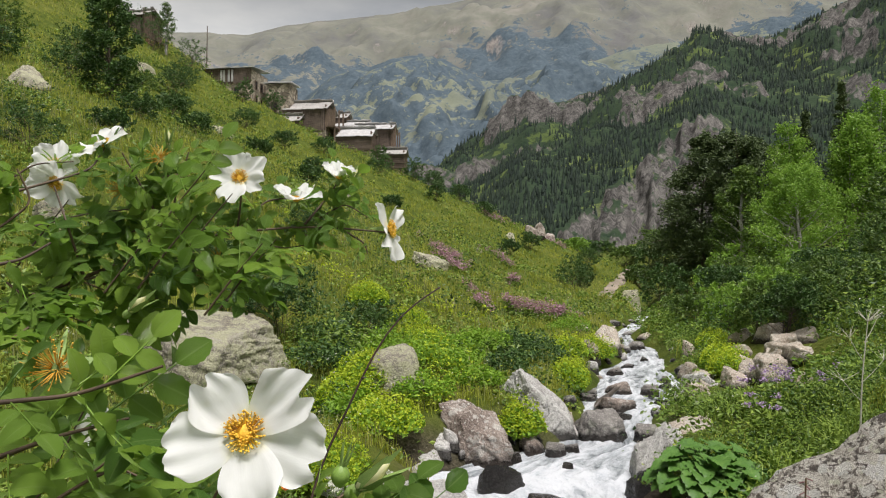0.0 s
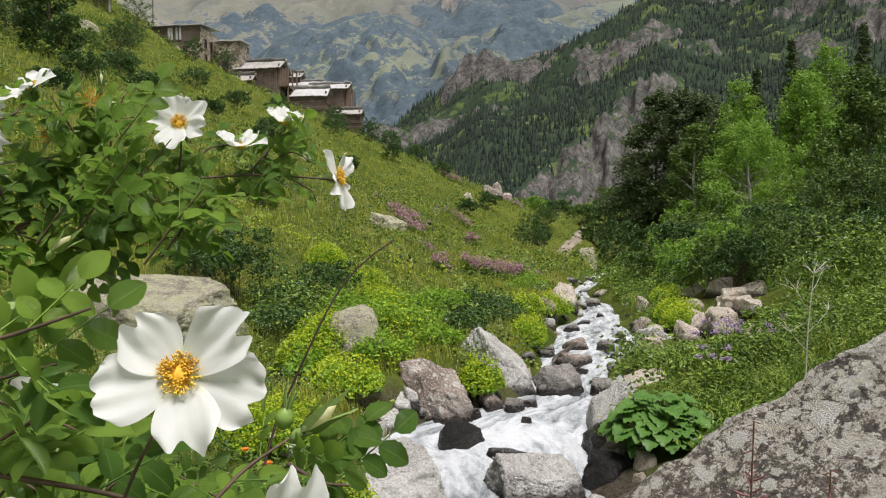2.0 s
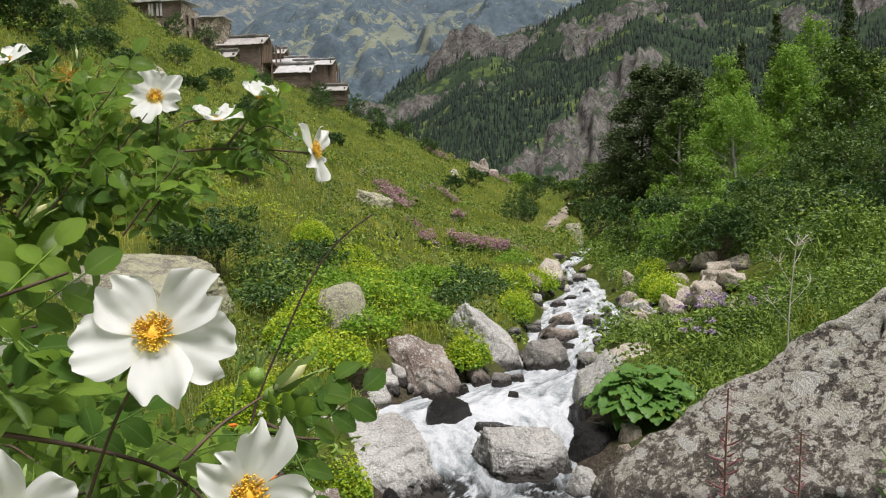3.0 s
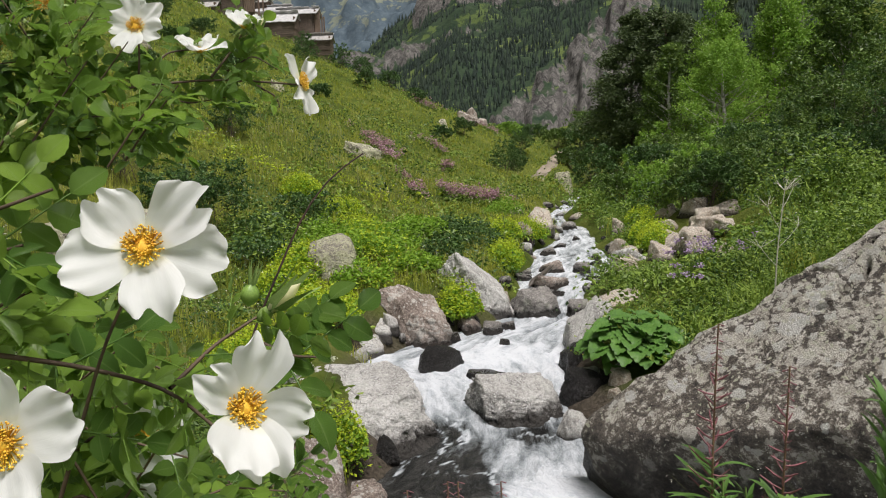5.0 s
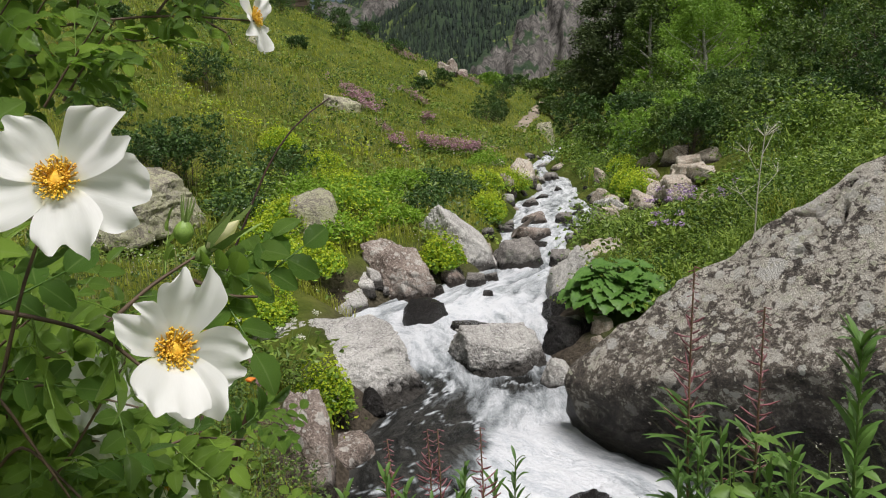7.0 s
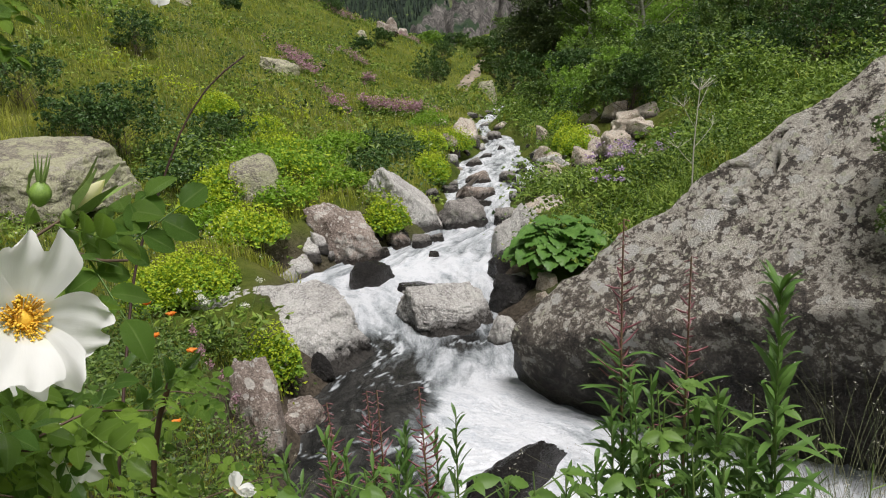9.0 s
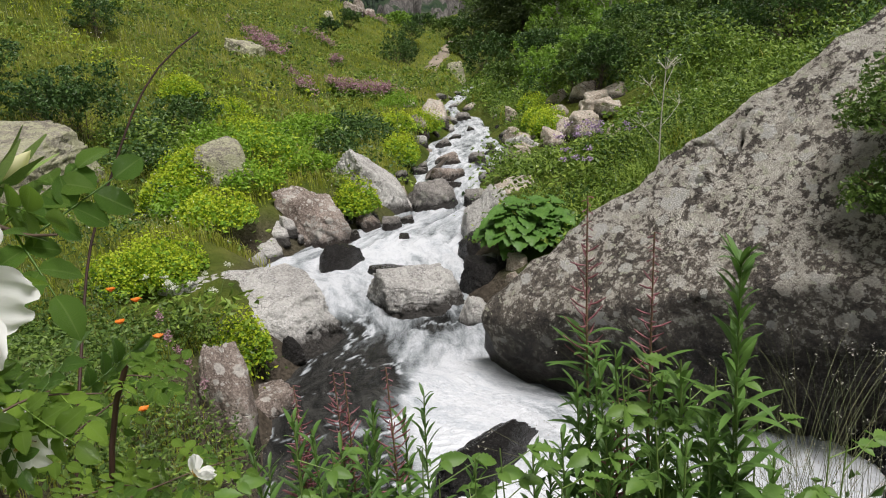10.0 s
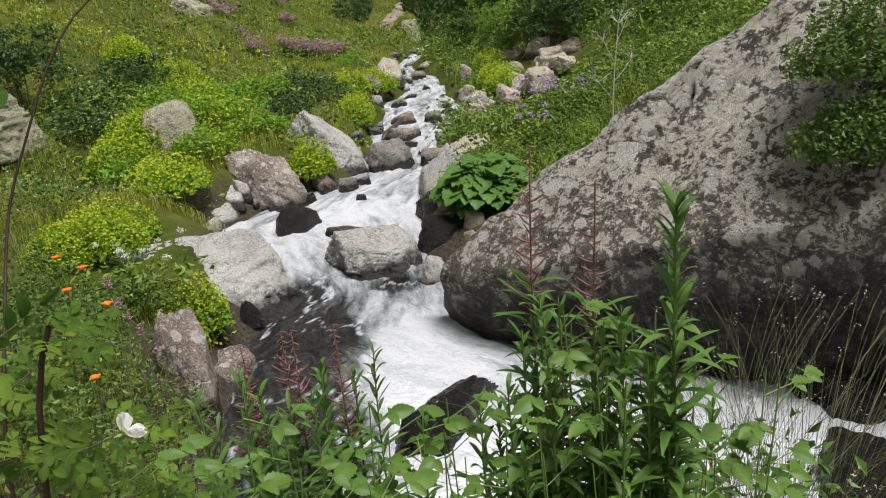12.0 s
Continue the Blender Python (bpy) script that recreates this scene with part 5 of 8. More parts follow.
def rubble_material(name, dark, light, scale):
    """Rubble masonry: stones of differing shade with dark joints."""
    m, n, l, p = material(name)
    co = n.new("ShaderNodeTexCoord").outputs["Object"]
    warp = noise_node(n, l, 3, 3, 0.5, co)
    at = mix_node(n, l, 0.12, co, warp.outputs[1])
    cell, edge = n.new("ShaderNodeTexVoronoi"), n.new("ShaderNodeTexVoronoi")
    edge.feature = 'DISTANCE_TO_EDGE'
    for v in (cell, edge):
        v.inputs["Scale"].default_value = scale
        l.new(at, v.inputs["Vector"])
    sep = n.new("ShaderNodeSeparateColor")
    l.new(cell.outputs["Color"], sep.inputs[0])
    stone = ramp_node(n, l, sep.outputs[0], [(0.1, dark), (0.9, light)]).outputs[0]
    joint = range_node(n, l, edge.outputs["Distance"], 0.0, 0.07)
    l.new(mix_node(n, l, joint, tuple(c * 0.45 for c in dark), stone), p.inputs["Base Color"])
    p.inputs["Roughness"].default_value = 0.95
    bump_node(n, l, joint, 1.0, 0.06, p)
    return m


STONE_WALL = rubble_material("rubble_stone", (0.18, 0.15, 0.115), (0.54, 0.47, 0.36), 3.6)
PLASTER = rubble_material("pale_mortar_wall", (0.28, 0.24, 0.18), (0.52, 0.46, 0.36), 3.4)
TIN = plain_material("weathered_tin", (0.34, 0.335, 0.33), (0.62, 0.61, 0.60), 2.2, 0.55, 0.25, bump=0.1)
SHINGLE = plain_material("grey_roof_boards", (0.20, 0.19, 0.18), (0.46, 0.44, 0.41), 3.5, 0.9, bump=0.4, stretch=(5, 0.5, 1))
DARKNESS = plain_material("dark_window_pane", (0.012, 0.013, 0.015), (0.03, 0.032, 0.035), 3, 0.15)


def box_arrays(lo, hi, jitter=0.0, rng=None):
    x0, y0, z0 = lo
    x1, y1, z1 = hi
    v = np.array([(x0, y0, z0), (x1, y0, z0), (x1, y1, z0), (x0, y1, z0), (x0, y0, z1), (x1, y0, z1), (x1, y1, z1), (x0, y1, z1)], float)
    if jitter:
        v = v + rng.normal(size=(8, 3)) * jitter
    f = np.array([(0, 3, 2, 1), (4, 5, 6, 7), (0, 1, 5, 4), (1, 2, 6, 5), (2, 3, 7, 6), (3, 0, 4, 7)])
    return v, f


def timber_wall(a, b, z0, z1, rng, upright=False, piece=0.16, thick=0.12, gap=0.0):
    """Logs or boards, each its own block, from a to b (x, y) and from z0 to z1."""
    a, b = np.array(a, float), np.array(b, float)
    ln = np.linalg.norm(b - a)
    t = (b - a) / ln
    nrm = np.array([t[1], -t[0]])
    out = []
    count = int((ln if upright else z1 - z0) / piece)
    for k in range(count):
        if gap and rng.rand() < gap:
            continue
        o = rng.rand() * 0.05
        if upright:
            v, f = box_arrays((k * piece + 0.008, o, z0 - 0.05 * rng.rand()), ((k + 1) * piece - 0.008, o + thick * 0.5, z1), 0.006, rng)
        else:
            v, f = box_arrays((-0.1 * rng.rand() - 0.05, o, z0 + k * piece + 0.012), (ln + 0.05 + 0.1 * rng.rand(), o + thick, z0 + (k + 1) * piece - 0.012), 0.008, rng)
        w = np.stack([a[0] + t[0] * v[:, 0] + nrm[0] * v[:, 1], a[1] + t[1] * v[:, 0] + nrm[1] * v[:, 1], v[:, 2]], -1)
        out.append((w, f))
    return out


def roof_sheets(w, d, z_front, z_back, over, rng, strip=0.35, thick=0.05, y0=0.0):
    """A lean or half of a gable, in strips that run with the slope, from the front edge to the back edge."""
    out, x = [], -w / 2 - over
    while x < w / 2 + over:
        s = strip * (0.8 + 0.4 * rng.rand())
        lift = rng.rand() * 0.03
        ends = rng.normal() * 0.05
        v, f = box_arrays((x, 0, 0), (min(x + s - 0.01, w / 2 + over), 1, thick))
        run = d + 2 * over
        yy = y0 - over + ends + v[:, 1] * run
        slope = (z_back - z_front) / d
        out.append((np.stack([v[:, 0], yy, z_front + slope * (yy - y0) + v[:, 2] + lift], -1), f))
        x += s
    return out


def pieces(name, arrays, mat, parent, label=""):
    """Each board, log or sheet as a part of its own."""
    for a in arrays:
        child(name, a, mat, parent, label)


def window_on(parent, x, y, z, w, h, front=True):
    fr = []
    for lo, hi in (((-w / 2 - 0.05, 0, -0.06), (w / 2 + 0.05, 0.08, 0.0)), ((-w / 2 - 0.05, 0, h), (w / 2 + 0.05, 0.08, h + 0.06)), ((-w / 2 - 0.05, 0, 0), (-w / 2, 0.08, h)), ((w / 2, 0, 0), (w / 2 + 0.05, 0.08, h)), ((-0.02, 0, 0), (0.02, 0.06, h))):
        fr.append(box_arrays(lo, hi))
    v, f = join(fr)
    p, g = box_arrays((-w / 2, 0.03, 0), (w / 2, 0.06, h))
    turned = lambda q: np.stack([q[:, 0], -q[:, 1], q[:, 2]], -1) if front else np.stack([q[:, 1], q[:, 0], q[:, 2]], -1)
    win = child("window", (turned(v) + (x, y, z), f), WOOD_BROWN, parent)
    child("pane", (turned(p) + (x, y, z), g), DARKNESS, win)
    return win


def stone_house():
    rng = np.random.RandomState(601)
    h = thing("stone_house", "two-storey stone house with a boarded upper floor and tin roof", "house", "village houses", (-19.2, 67.0, 16.1), -9)
    w, d = 4.4, 3.6
    child("wall", (lambda v, f: (v, f))(*box_arrays((-w / 2, 0, -1.2), (w / 2, d, 2.0), 0.02, rng)), STONE_WALL, h, "rubble stone lower walls")
    child("end_wall", box_arrays((w / 2, 0.05, -1.2), (w / 2 + 0.12, d - 0.05, 3.2), 0.015, rng), PLASTER, h, "pale mortared end wall")
    pieces("board", timber_wall((-w / 2, 0.0), (w / 2, 0.0), 2.0, 3.35, rng, True, 0.2, 0.1), WOOD_DARK, h, "dark upright boards")
    pieces("board", timber_wall((-w / 2, d), (-w / 2, 0), 2.0, 3.3, rng, True, 0.2, 0.1), WOOD_DARK, h)
    child("upper_core", box_arrays((-w / 2 + 0.02, 0.12, 1.9), (w / 2 - 0.02, d, 3.3)), WOOD_DARK, h)
    pieces("roof_sheet", roof_sheets(w, d, 3.35, 3.75, 0.3, rng, 0.5), TIN, h, "pale weathered tin roof")
    for x in (-0.6, -0.35, 0.1, 0.42):
        child("pale_board", box_arrays((x, -0.16, 2.15), (x + 0.18, -0.11, 3.2)), TIN, h)
    window_on(h, 0.9, -0.02, 0.9, 0.42, 0.7)
    for y, z in ((0.8, 0.3), (0.8, 1.6), (2.0, 0.3), (2.0, 1.6), (3.0, 1.6)):
        window_on(h, w / 2 + 0.12, y, z, 0.4, 0.7, False)


def annex():
    rng = np.random.RandomState(602)
    h = thing("stone_annex", "small square stone building with a pale flat roof", "house", "village houses", (-15.0, 68.3, 15.8), -6)
    child("wall", box_arrays((-1.1, 0, -1.2), (1.1, 2.4, 2.6), 0.02, rng), STONE_WALL, h)
    pieces("roof_sheet", roof_sheets(2.2, 2.4, 2.65, 2.8, 0.2, rng, 0.5, 0.12), TIN, h, "pale flat roof")
    window_on(h, -0.3, -0.01, 0.2, 0.5, 0.7)


def barn(label, at, turn, w, d, low, high, seed, roof_mat, porch=0.0, upright=False, rise=0.9, back=True):
    """A log barn: log walls, dark inside, a two-sided roof of boards or tin, and posts where it has an open front."""
    rng = np.random.RandomState(seed)
    h = thing("log_barn", label, "barn", "village houses", at, turn)
    pieces("board" if upright else "log", timber_wall((-w / 2, 0), (w / 2, 0), low, high, rng, upright, 0.17), WOOD_DARK, h)
    pieces("board" if upright else "log", timber_wall((w / 2, 0), (w / 2, d), low, high + 0.3, rng, upright, 0.17), WOOD_BROWN, h, "brown log end wall")
    pieces("board" if upright else "log", timber_wall((-w / 2, d), (-w / 2, 0), low, high + 0.3, rng, upright, 0.17), WOOD_DARK, h)
    child("core", box_arrays((-w / 2 + 0.05, 0.05, low - 0.9), (w / 2 - 0.05, d - 0.05, high - 0.05)), WOOD_DARK, h)
    child("footing", box_arrays((-w / 2 - 0.05, -0.02, low - 1.6), (w / 2 + 0.05, d, low + 0.02), 0.03, rng), STONE_WALL, h, "rough stone footing")
    pieces("roof_board", roof_sheets(w, d * 0.5, high, high + rise, 0.3, rng, 0.4), roof_mat, h)
    if back:
        for v, f in roof_sheets(w, d * 0.5, high, high + rise, 0.3, rng, 0.4):
            child("roof_board", (v * (1, -1, 1) + (0, d, 0.012), f[:, ::-1]), roof_mat, h)
    for s in (-1, 1):
        tri = np.array([(s * (w / 2 - 0.02), 0, high), (s * (w / 2 - 0.02), d, high), (s * (w / 2 - 0.02), d / 2, high + rise), (s * (w / 2 - 0.12), 0, high), (s * (w / 2 - 0.12), d, high), (s * (w / 2 - 0.12), d / 2, high + rise)])
        child("gable", (tri, np.array([(0, 1, 2), (3, 5, 4), (0, 2, 3), (2, 5, 3), (1, 4, 2), (4, 5, 2)])), WOOD_DARK, h)
    if porch:
        child("platform", box_arrays((w / 2, 0.1, low + 0.3), (w / 2 + porch, d - 0.1, low + 0.42)), WOOD_BROWN, h)
        for y in (0.15, d / 2, d - 0.2):
            child("post", box_arrays((w / 2 + porch - 0.12, y, low - 1.2), (w / 2 + porch, y + 0.12, high + 0.1)), WOOD_BROWN, h)
        for k in range(6):
            x = w / 2 + 0.05 + k * porch / 6
            child("upright_board", box_arrays((x, 0.0, low + 0.3), (x + porch / 9, 0.06, high - 0.1 - 0.2 * rng.rand())), WOOD_BROWN, h)
    return h


stone_house()
annex()
barn("old log barn with a patched grey board roof and open porch", (-12.4, 68.0, 14.4), -8, 3.6, 3.2, -0.3, 1.7, 611, SHINGLE, 0.9, True, 0.85)
barn("low log lean-to with a grey board roof", (-14.0, 67.0, 14.0), -8, 2.2, 1.6, -0.4, 0.85, 612, SHINGLE, 0.0, False, 0.5)
barn("log barn with a pale tin roof", (-8.1, 68.6, 12.5), -6, 3.0, 2.4, -0.1, 1.3, 613, TIN, 0.0, False, 0.75)
barn("tall wooden barn with a tin roof and open gallery", (-6.6, 70.6, 13.0), -6, 3.4, 2.8, -0.8, 1.75, 614, TIN, 0.5, True, 0.6)
barn("small log barn lowest in the village", (-4.6, 69.4, 11.0), -5, 1.9, 1.8, -0.2, 1.25, 615, SHINGLE, 0.0, False, 0.45)
barn("wooden house behind with a pale roof", (-9.2, 73.0, 13.6), -6, 3.4, 2.6, -0.6, 1.9, 616, TIN, 0.0, True, 0.55)
barn("wooden house behind with a grey roof", (-11.0, 74.0, 14.6), -6, 2.8, 2.6, -0.6, 1.9, 617, SHINGLE, 0.0, True, 0.6)
barn("dark wooden house high on the slope", (-26.9, 64.0, 20.6), -16, 3.0, 2.6, 0.2, 2.6, 618, SHINGLE, 0.7, True, 0.7)
barn("dark wooden shed high on the slope", (-30.6, 62.0, 21.6), -18, 2.2, 2.0, -0.2, 1.2, 619, WOOD_DARK, 0.0, True, 0.6)


def woodpile(x, y, z, w, h, seed):
    rng = np.random.RandomState(seed)
    root = thing("woodpile", "stacked split firewood under the house", "woodpile", "", (x, y, z), -16)
    logs = []
    for k in range(int(w / 0.16)):
        for j in range(int(h / 0.15)):
            logs.append(tube([(k * 0.16, -0.3 - 0.08 * rng.rand(), j * 0.15), (k * 0.16, 0.5, j * 0.15)], [0.07, 0.07], 6))
            c = np.array([(k * 0.16 + 0.07 * math.cos(a), -0.31, j * 0.15 + 0.07 * math.sin(a)) for a in np.arange(4) * 1.571])
            logs.append((c, np.array([(0, 1, 2, 3)])))
    child("firewood", join(logs), plain_material("split_wood", (0.24, 0.13, 0.07), (0.48, 0.32, 0.19), 6, 0.9), root)


woodpile(-25.6, 63.2, 19.4, 1.3, 1.5, 621)
for x, y, hgt in ((-21.7, 69.0, 4.4),):
    p = thing("pole", "thin wooden electricity pole on the slope", "pole", "poles", (x, y, float(land(x, y)) - 0.3))
    child("shaft", tube([(0, 0, 0), (0.03, 0, hgt * 0.5), (0.05, 0, hgt)], [0.06, 0.05, 0.035], 6), BARK, p)
# ---- meadow plants ----
def clear_of_rocks(x, y):
    """Where no rock lies; stony rubble keeps a wider bare rim."""
    ok = (x - 2.35) ** 2 + (y - 6.85) ** 2 > 0.55**2
    for a, b, r, rubble in ROCKS_AT:
        ok &= (x - a) ** 2 + (y - b + (0.45 if rubble else 0.0)) ** 2 > (r + (0.38 if rubble else 0.0)) ** 2
    return ok


def spread(n, seed, near, far, lo, hi):
    """Places on the land, thinner with distance: x over y between lo and hi, from near to far metres."""
    rng = np.random.RandomState(seed)
    d = near * (far / near) ** rng.rand(n)
    q = lo + (hi - lo) * rng.rand(n)
    y = d / np.sqrt(1 + q * q)
    x = q * y
    dl, dr = left_edge(y) - x, x - right_edge(y)
    on_track = (np.abs(x - np.interp(y, TRACK_Y, TRACK_X)) < 0.5) & (y > 40) & (y < 71)
    ok = ((dl > 0.12) | (dr > 0.12)) & ~on_track & clear_of_rocks(x, y)
    x, y, d, dl = x[ok], y[ok], d[ok], dl[ok]
    return np.stack([x, y, land(x, y)], -1), d, dl, rng


def blades(base, length, width, rng, per, lean=0.35):
    """Tufts of bent grass blades: per blades at each base."""
    n = len(base) * per
    b = np.repeat(base, per, 0) + np.concatenate([rng.normal(size=(n, 2)) * np.repeat(length, per)[:, None] * 0.22, np.zeros((n, 1))], 1)
    le = np.repeat(length, per) * (0.55 + 0.7 * rng.rand(n))
    wd = np.repeat(width, per)
    a = rng.rand(n) * 6.283
    out = np.stack([np.cos(a), np.sin(a), 0 * a], -1)
    side = np.stack([-np.sin(a), np.cos(a), 0 * a], -1) * wd[:, None] * 0.5
    tilt = (lean * (0.3 + rng.rand(n)))[:, None]
    up = np.array([0, 0, 1.0])
    mid = b + le[:, None] * (0.55 * up + 0.25 * tilt * out)
    tip = b + le[:, None] * (up * (1 - 0.35 * tilt) + tilt * out)
    b = b - up * 0.03
    v = np.stack([b - side, b + side, mid + side * 0.8, mid - side * 0.8, tip], 1).reshape(-1, 3)
    i = np.arange(n)[:, None] * 5
    return v, np.concatenate([i + (0, 1, 2), i + (0, 2, 3), i + (3, 2, 4)], 1).reshape(-1, 3)


def meadow_grass():
    p, d, dl, rng = spread(46000, 401, 2.8, 84, -0.80, 0.36)
    keep = dl > 0
    lush = fbm(p[:, 0] * 0.5, p[:, 1] * 0.5, 45, 3)
    p, d, lush = p[keep], d[keep], lush[keep]
    ln = 0.13 * (d / 8) ** 0.40 * (0.5 + 1.1 * lush)
    ob = new("meadow_grass", mesh_of("meadow_grass", *blades(p, ln, 0.0055 * (d / 6) ** 0.75, rng, 4, 0.55), GRASS))
    tagged(ob, "long yellowish green meadow grass on the slope", "grass", kind="stuff")
    straw = leaf_material("grass_seed_head", (0.24, 0.24, 0.09), (0.33, 0.33, 0.14), (0.42, 0.41, 0.22), 0.7, 0.3, 0.5)
    p, d, dl, rng = spread(5500, 402, 3.2, 40, -0.80, 0.34)
    p, d = p[dl > 0.5], d[dl > 0.5]
    ob = new("seeding_grass", mesh_of("seeding_grass", *blades(p, 0.27 * (d / 8) ** 0.25, 0.004 * (d / 6) ** 0.7, rng, 3, 0.25), straw))
    tagged(ob, "straw-coloured seeding grass stalks in the meadow", "grass", kind="stuff")


def herb_layer(name, label, seed, n, near, far, lo, hi, per, leaf, tall, mat, side, patch, cut):
    p, d, dl, rng = spread(n, seed, near, far, lo, hi)
    keep = (dl > 0) if side < 0 else (dl < 0)
    if side > 0:
        dr = p[:, 0] - right_edge(p[:, 1])
        keep &= (dr > 0.06 + 0.3 * vnoise(p[:, 0] * 2, p[:, 1] * 2, 5)) & ~((dr > 0.7) & (dr < 2.3) & (p[:, 1] > 10.6) & (p[:, 1] < 15) & (vnoise(p[:, 0] * 1.5, p[:, 1] * 1.5, 6) > 0.3))
    keep &= fbm(p[:, 0] * patch, p[:, 1] * patch, seed, 3) > cut
    p, d = p[keep], d[keep]
    grow = (d / 8) ** 0.5
    m = len(p) * per
    c = np.repeat(p, per, 0) + rng.normal(size=(m, 3)) * np.repeat(0.12 * grow, per)[:, None] * (1, 1, 0.0)
    mound = 0.30 + 1.9 * vnoise(p[:, 0] * 0.9, p[:, 1] * 0.9, seed + 2) ** 2
    c[:, 2] += np.repeat(tall * mound * grow ** 0.6 * (0.5 + rng.rand(len(p))), per) * rng.rand(m) ** 0.7
    ob = new(name, mesh_of(name, *leaf_cloud(c, np.repeat(leaf * grow * (0.45 + 1.1 * vnoise(p[:, 0] * 0.8, p[:, 1] * 0.8, seed + 5)), per) * (0.6 + 0.8 * rng.rand(m)), rng, 0.1, 0.6, 0.9), mat))
    return tagged(ob, label, "plants", kind="stuff")


def bank_grass():
    """Upright grasses and narrow-leaved herbs among the leaves of the far bank."""
    for name, label, seed, n, ln, wd, mat, cut in (("bank_grass", "tall green grass among the bank herbs", 403, 5500, 0.26, 0.008, GRASS, 0.52), ("narrow_leaved_herbs", "upright narrow-leaved herbs on the bank", 404, 6500, 0.26, 0.024, HERB, 0.47)):
        p, d, dl, rng = spread(n, seed, 5.0, 30, 0.18, 0.92)
        keep = (dl < 0) & (fbm(p[:, 0] * 0.8, p[:, 1] * 0.8, seed, 3) > cut) & (p[:, 0] - right_edge(p[:, 1]) > 0.3)
        p, d = p[keep], d[keep]
        tagged(new(name, mesh_of(name, *blades(p, ln * (d / 8) ** 0.35 * (0.6 + 0.6 * rng.rand(len(p))), wd * (d / 8) ** 0.7, rng, 6, 0.6), mat)), label, "grass", kind="stuff")


meadow_grass()
bank_grass()
herb_layer("hillside_herbs", "low green herbs among the meadow grass", 411, 20000, 3, 84, -0.80, 0.34, 9, 0.055, 0.22, HERB, -1, 0.55, 0.44)
herb_layer("yellow_green_herbs", "yellow-green flowering herbs near the stream", 412, 2400, 4.5, 20, -0.3, 0.24, 12, 0.046, 0.24, MANTLE, -1, 0.9, 0.63)
herb_layer("dark_meadow_clumps", "dark green leafy clumps in the meadow", 417, 7000, 6, 84, -0.80, 0.34, 10, 0.045, 0.34, BUSH, -1, 0.35, 0.61)
herb_layer("bank_herbs", "dense green herbs covering the stream bank", 413, 14000, 5.5, 26, 0.18, 0.92, 10, 0.052, 0.34, BANK_HERB, 1, 0.3, 0.10)
herb_layer("pale_bank_herbs", "light green nettles and herbs on the bank", 414, 5000, 5.5, 14, 0.26, 0.92, 10, 0.045, 0.50, HERB, 1, 0.8, 0.50)
herb_layer("dark_bank_herbs", "dark green leafy clumps on the bank", 418, 7000, 5.5, 40, 0.26, 0.92, 10, 0.05, 0.45, BUSH, 1, 0.6, 0.56)
herb_layer("yellow_bank_herbs", "yellow-green herbs on the bank", 419, 1200, 7, 11, 0.22, 0.55, 10, 0.04, 0.3, MANTLE, 1, 0.9, 0.60)
WHITE_BLOOM = leaf_material("white_bloom", (0.55, 0.56, 0.45), (0.72, 0.73, 0.62), (0.82, 0.82, 0.76), 0.6, 0.3, 2)
herb_layer("white_meadow_flowers", "tiny white flowers scattered over the meadow", 415, 2600, 4.0, 30, -0.7, 0.24, 3, 0.018, 0.34, WHITE_BLOOM, -1, 1.2, 0.56)
herb_layer("white_bank_flowers", "tiny white flowers scattered over the bank", 416, 1800, 6.0, 30, 0.3, 0.9, 3, 0.02, 0.5, WHITE_BLOOM, 1, 1.2, 0.5)


def mantle_clump(x, y, w, h, seed, z=None):
    """Lady's mantle: a mound of round leaves under a froth of yellow-green bloom."""
    rng = np.random.RandomState(seed)
    root = thing("ladys_mantle", "mound of lady's mantle in yellow-green bloom", "plant", "lady's mantle clumps", (x, y, float(land(x, y)) if z is None else z))
    n, fine = (int(620 * w / 0.7), 1.0) if y > 7.5 else (int(900 * w / 0.7), 0.72)
    for nm, m, s, lo, hi, mat, up in (("foliage", int(n * 1.3), 0.06, 0.05, 0.85, MANTLE_LEAF, 0.8), ("bloom", int(n * 3.0), 0.032, 0.30, 1.08, MANTLE, 0.8)):
        a, r, u = rng.rand(m) * 6.283, np.sqrt(rng.rand(m)), lo + (hi - lo) * rng.rand(m)
        lump = 0.75 + 0.5 * vnoise(np.cos(a) * 2 + seed, np.sin(a) * 2, seed)
        c = np.stack([np.cos(a) * r * w * 0.52 * lump, np.sin(a) * r * w * 0.52 * lump, h * u * np.sqrt(np.maximum(1.05 - r**2, 0.05)) * lump], -1)
        tagged(child(nm, leaf_cloud(c, s * fine * (0.6 + 0.8 * rng.rand(m)), rng, 0.0, 0.85, up), mat, root), kind="stuff")


for k, (x, y, w, h) in enumerate([(-0.72, 8.6, 0.85, 0.36), (-1.07, 6.85, 0.8, 0.4), (-0.37, 5.5, 0.4, 0.4), (0.95, 9.7, 0.6, 0.42), (2.1, 13.0, 0.75, 0.45), (2.5, 15.3, 0.8, 0.4), (4.95, 13.4, 0.7, 0.42), (-1.35, 6.5, 0.65, 0.36), (-1.0, 10.0, 0.8, 0.38)]):
    mantle_clump(x, y, w, h, 430 + k)
for k, (x, y, w, h) in enumerate([(-0.45, 13.8, 0.9, 0.4), (6.0, 16.6, 0.8, 0.4), (5.3, 14.4, 0.9, 0.45), (-1.2, 9.5, 0.7, 0.36), (2.3, 13.5, 0.6, 0.5), (3.4, 17.0, 0.9, 0.5), (-1.5, 15.2, 0.9, 0.45), (-0.7, 15.0, 0.8, 0.4)]):
    mantle_clump(x, y, w, h, 450 + k)


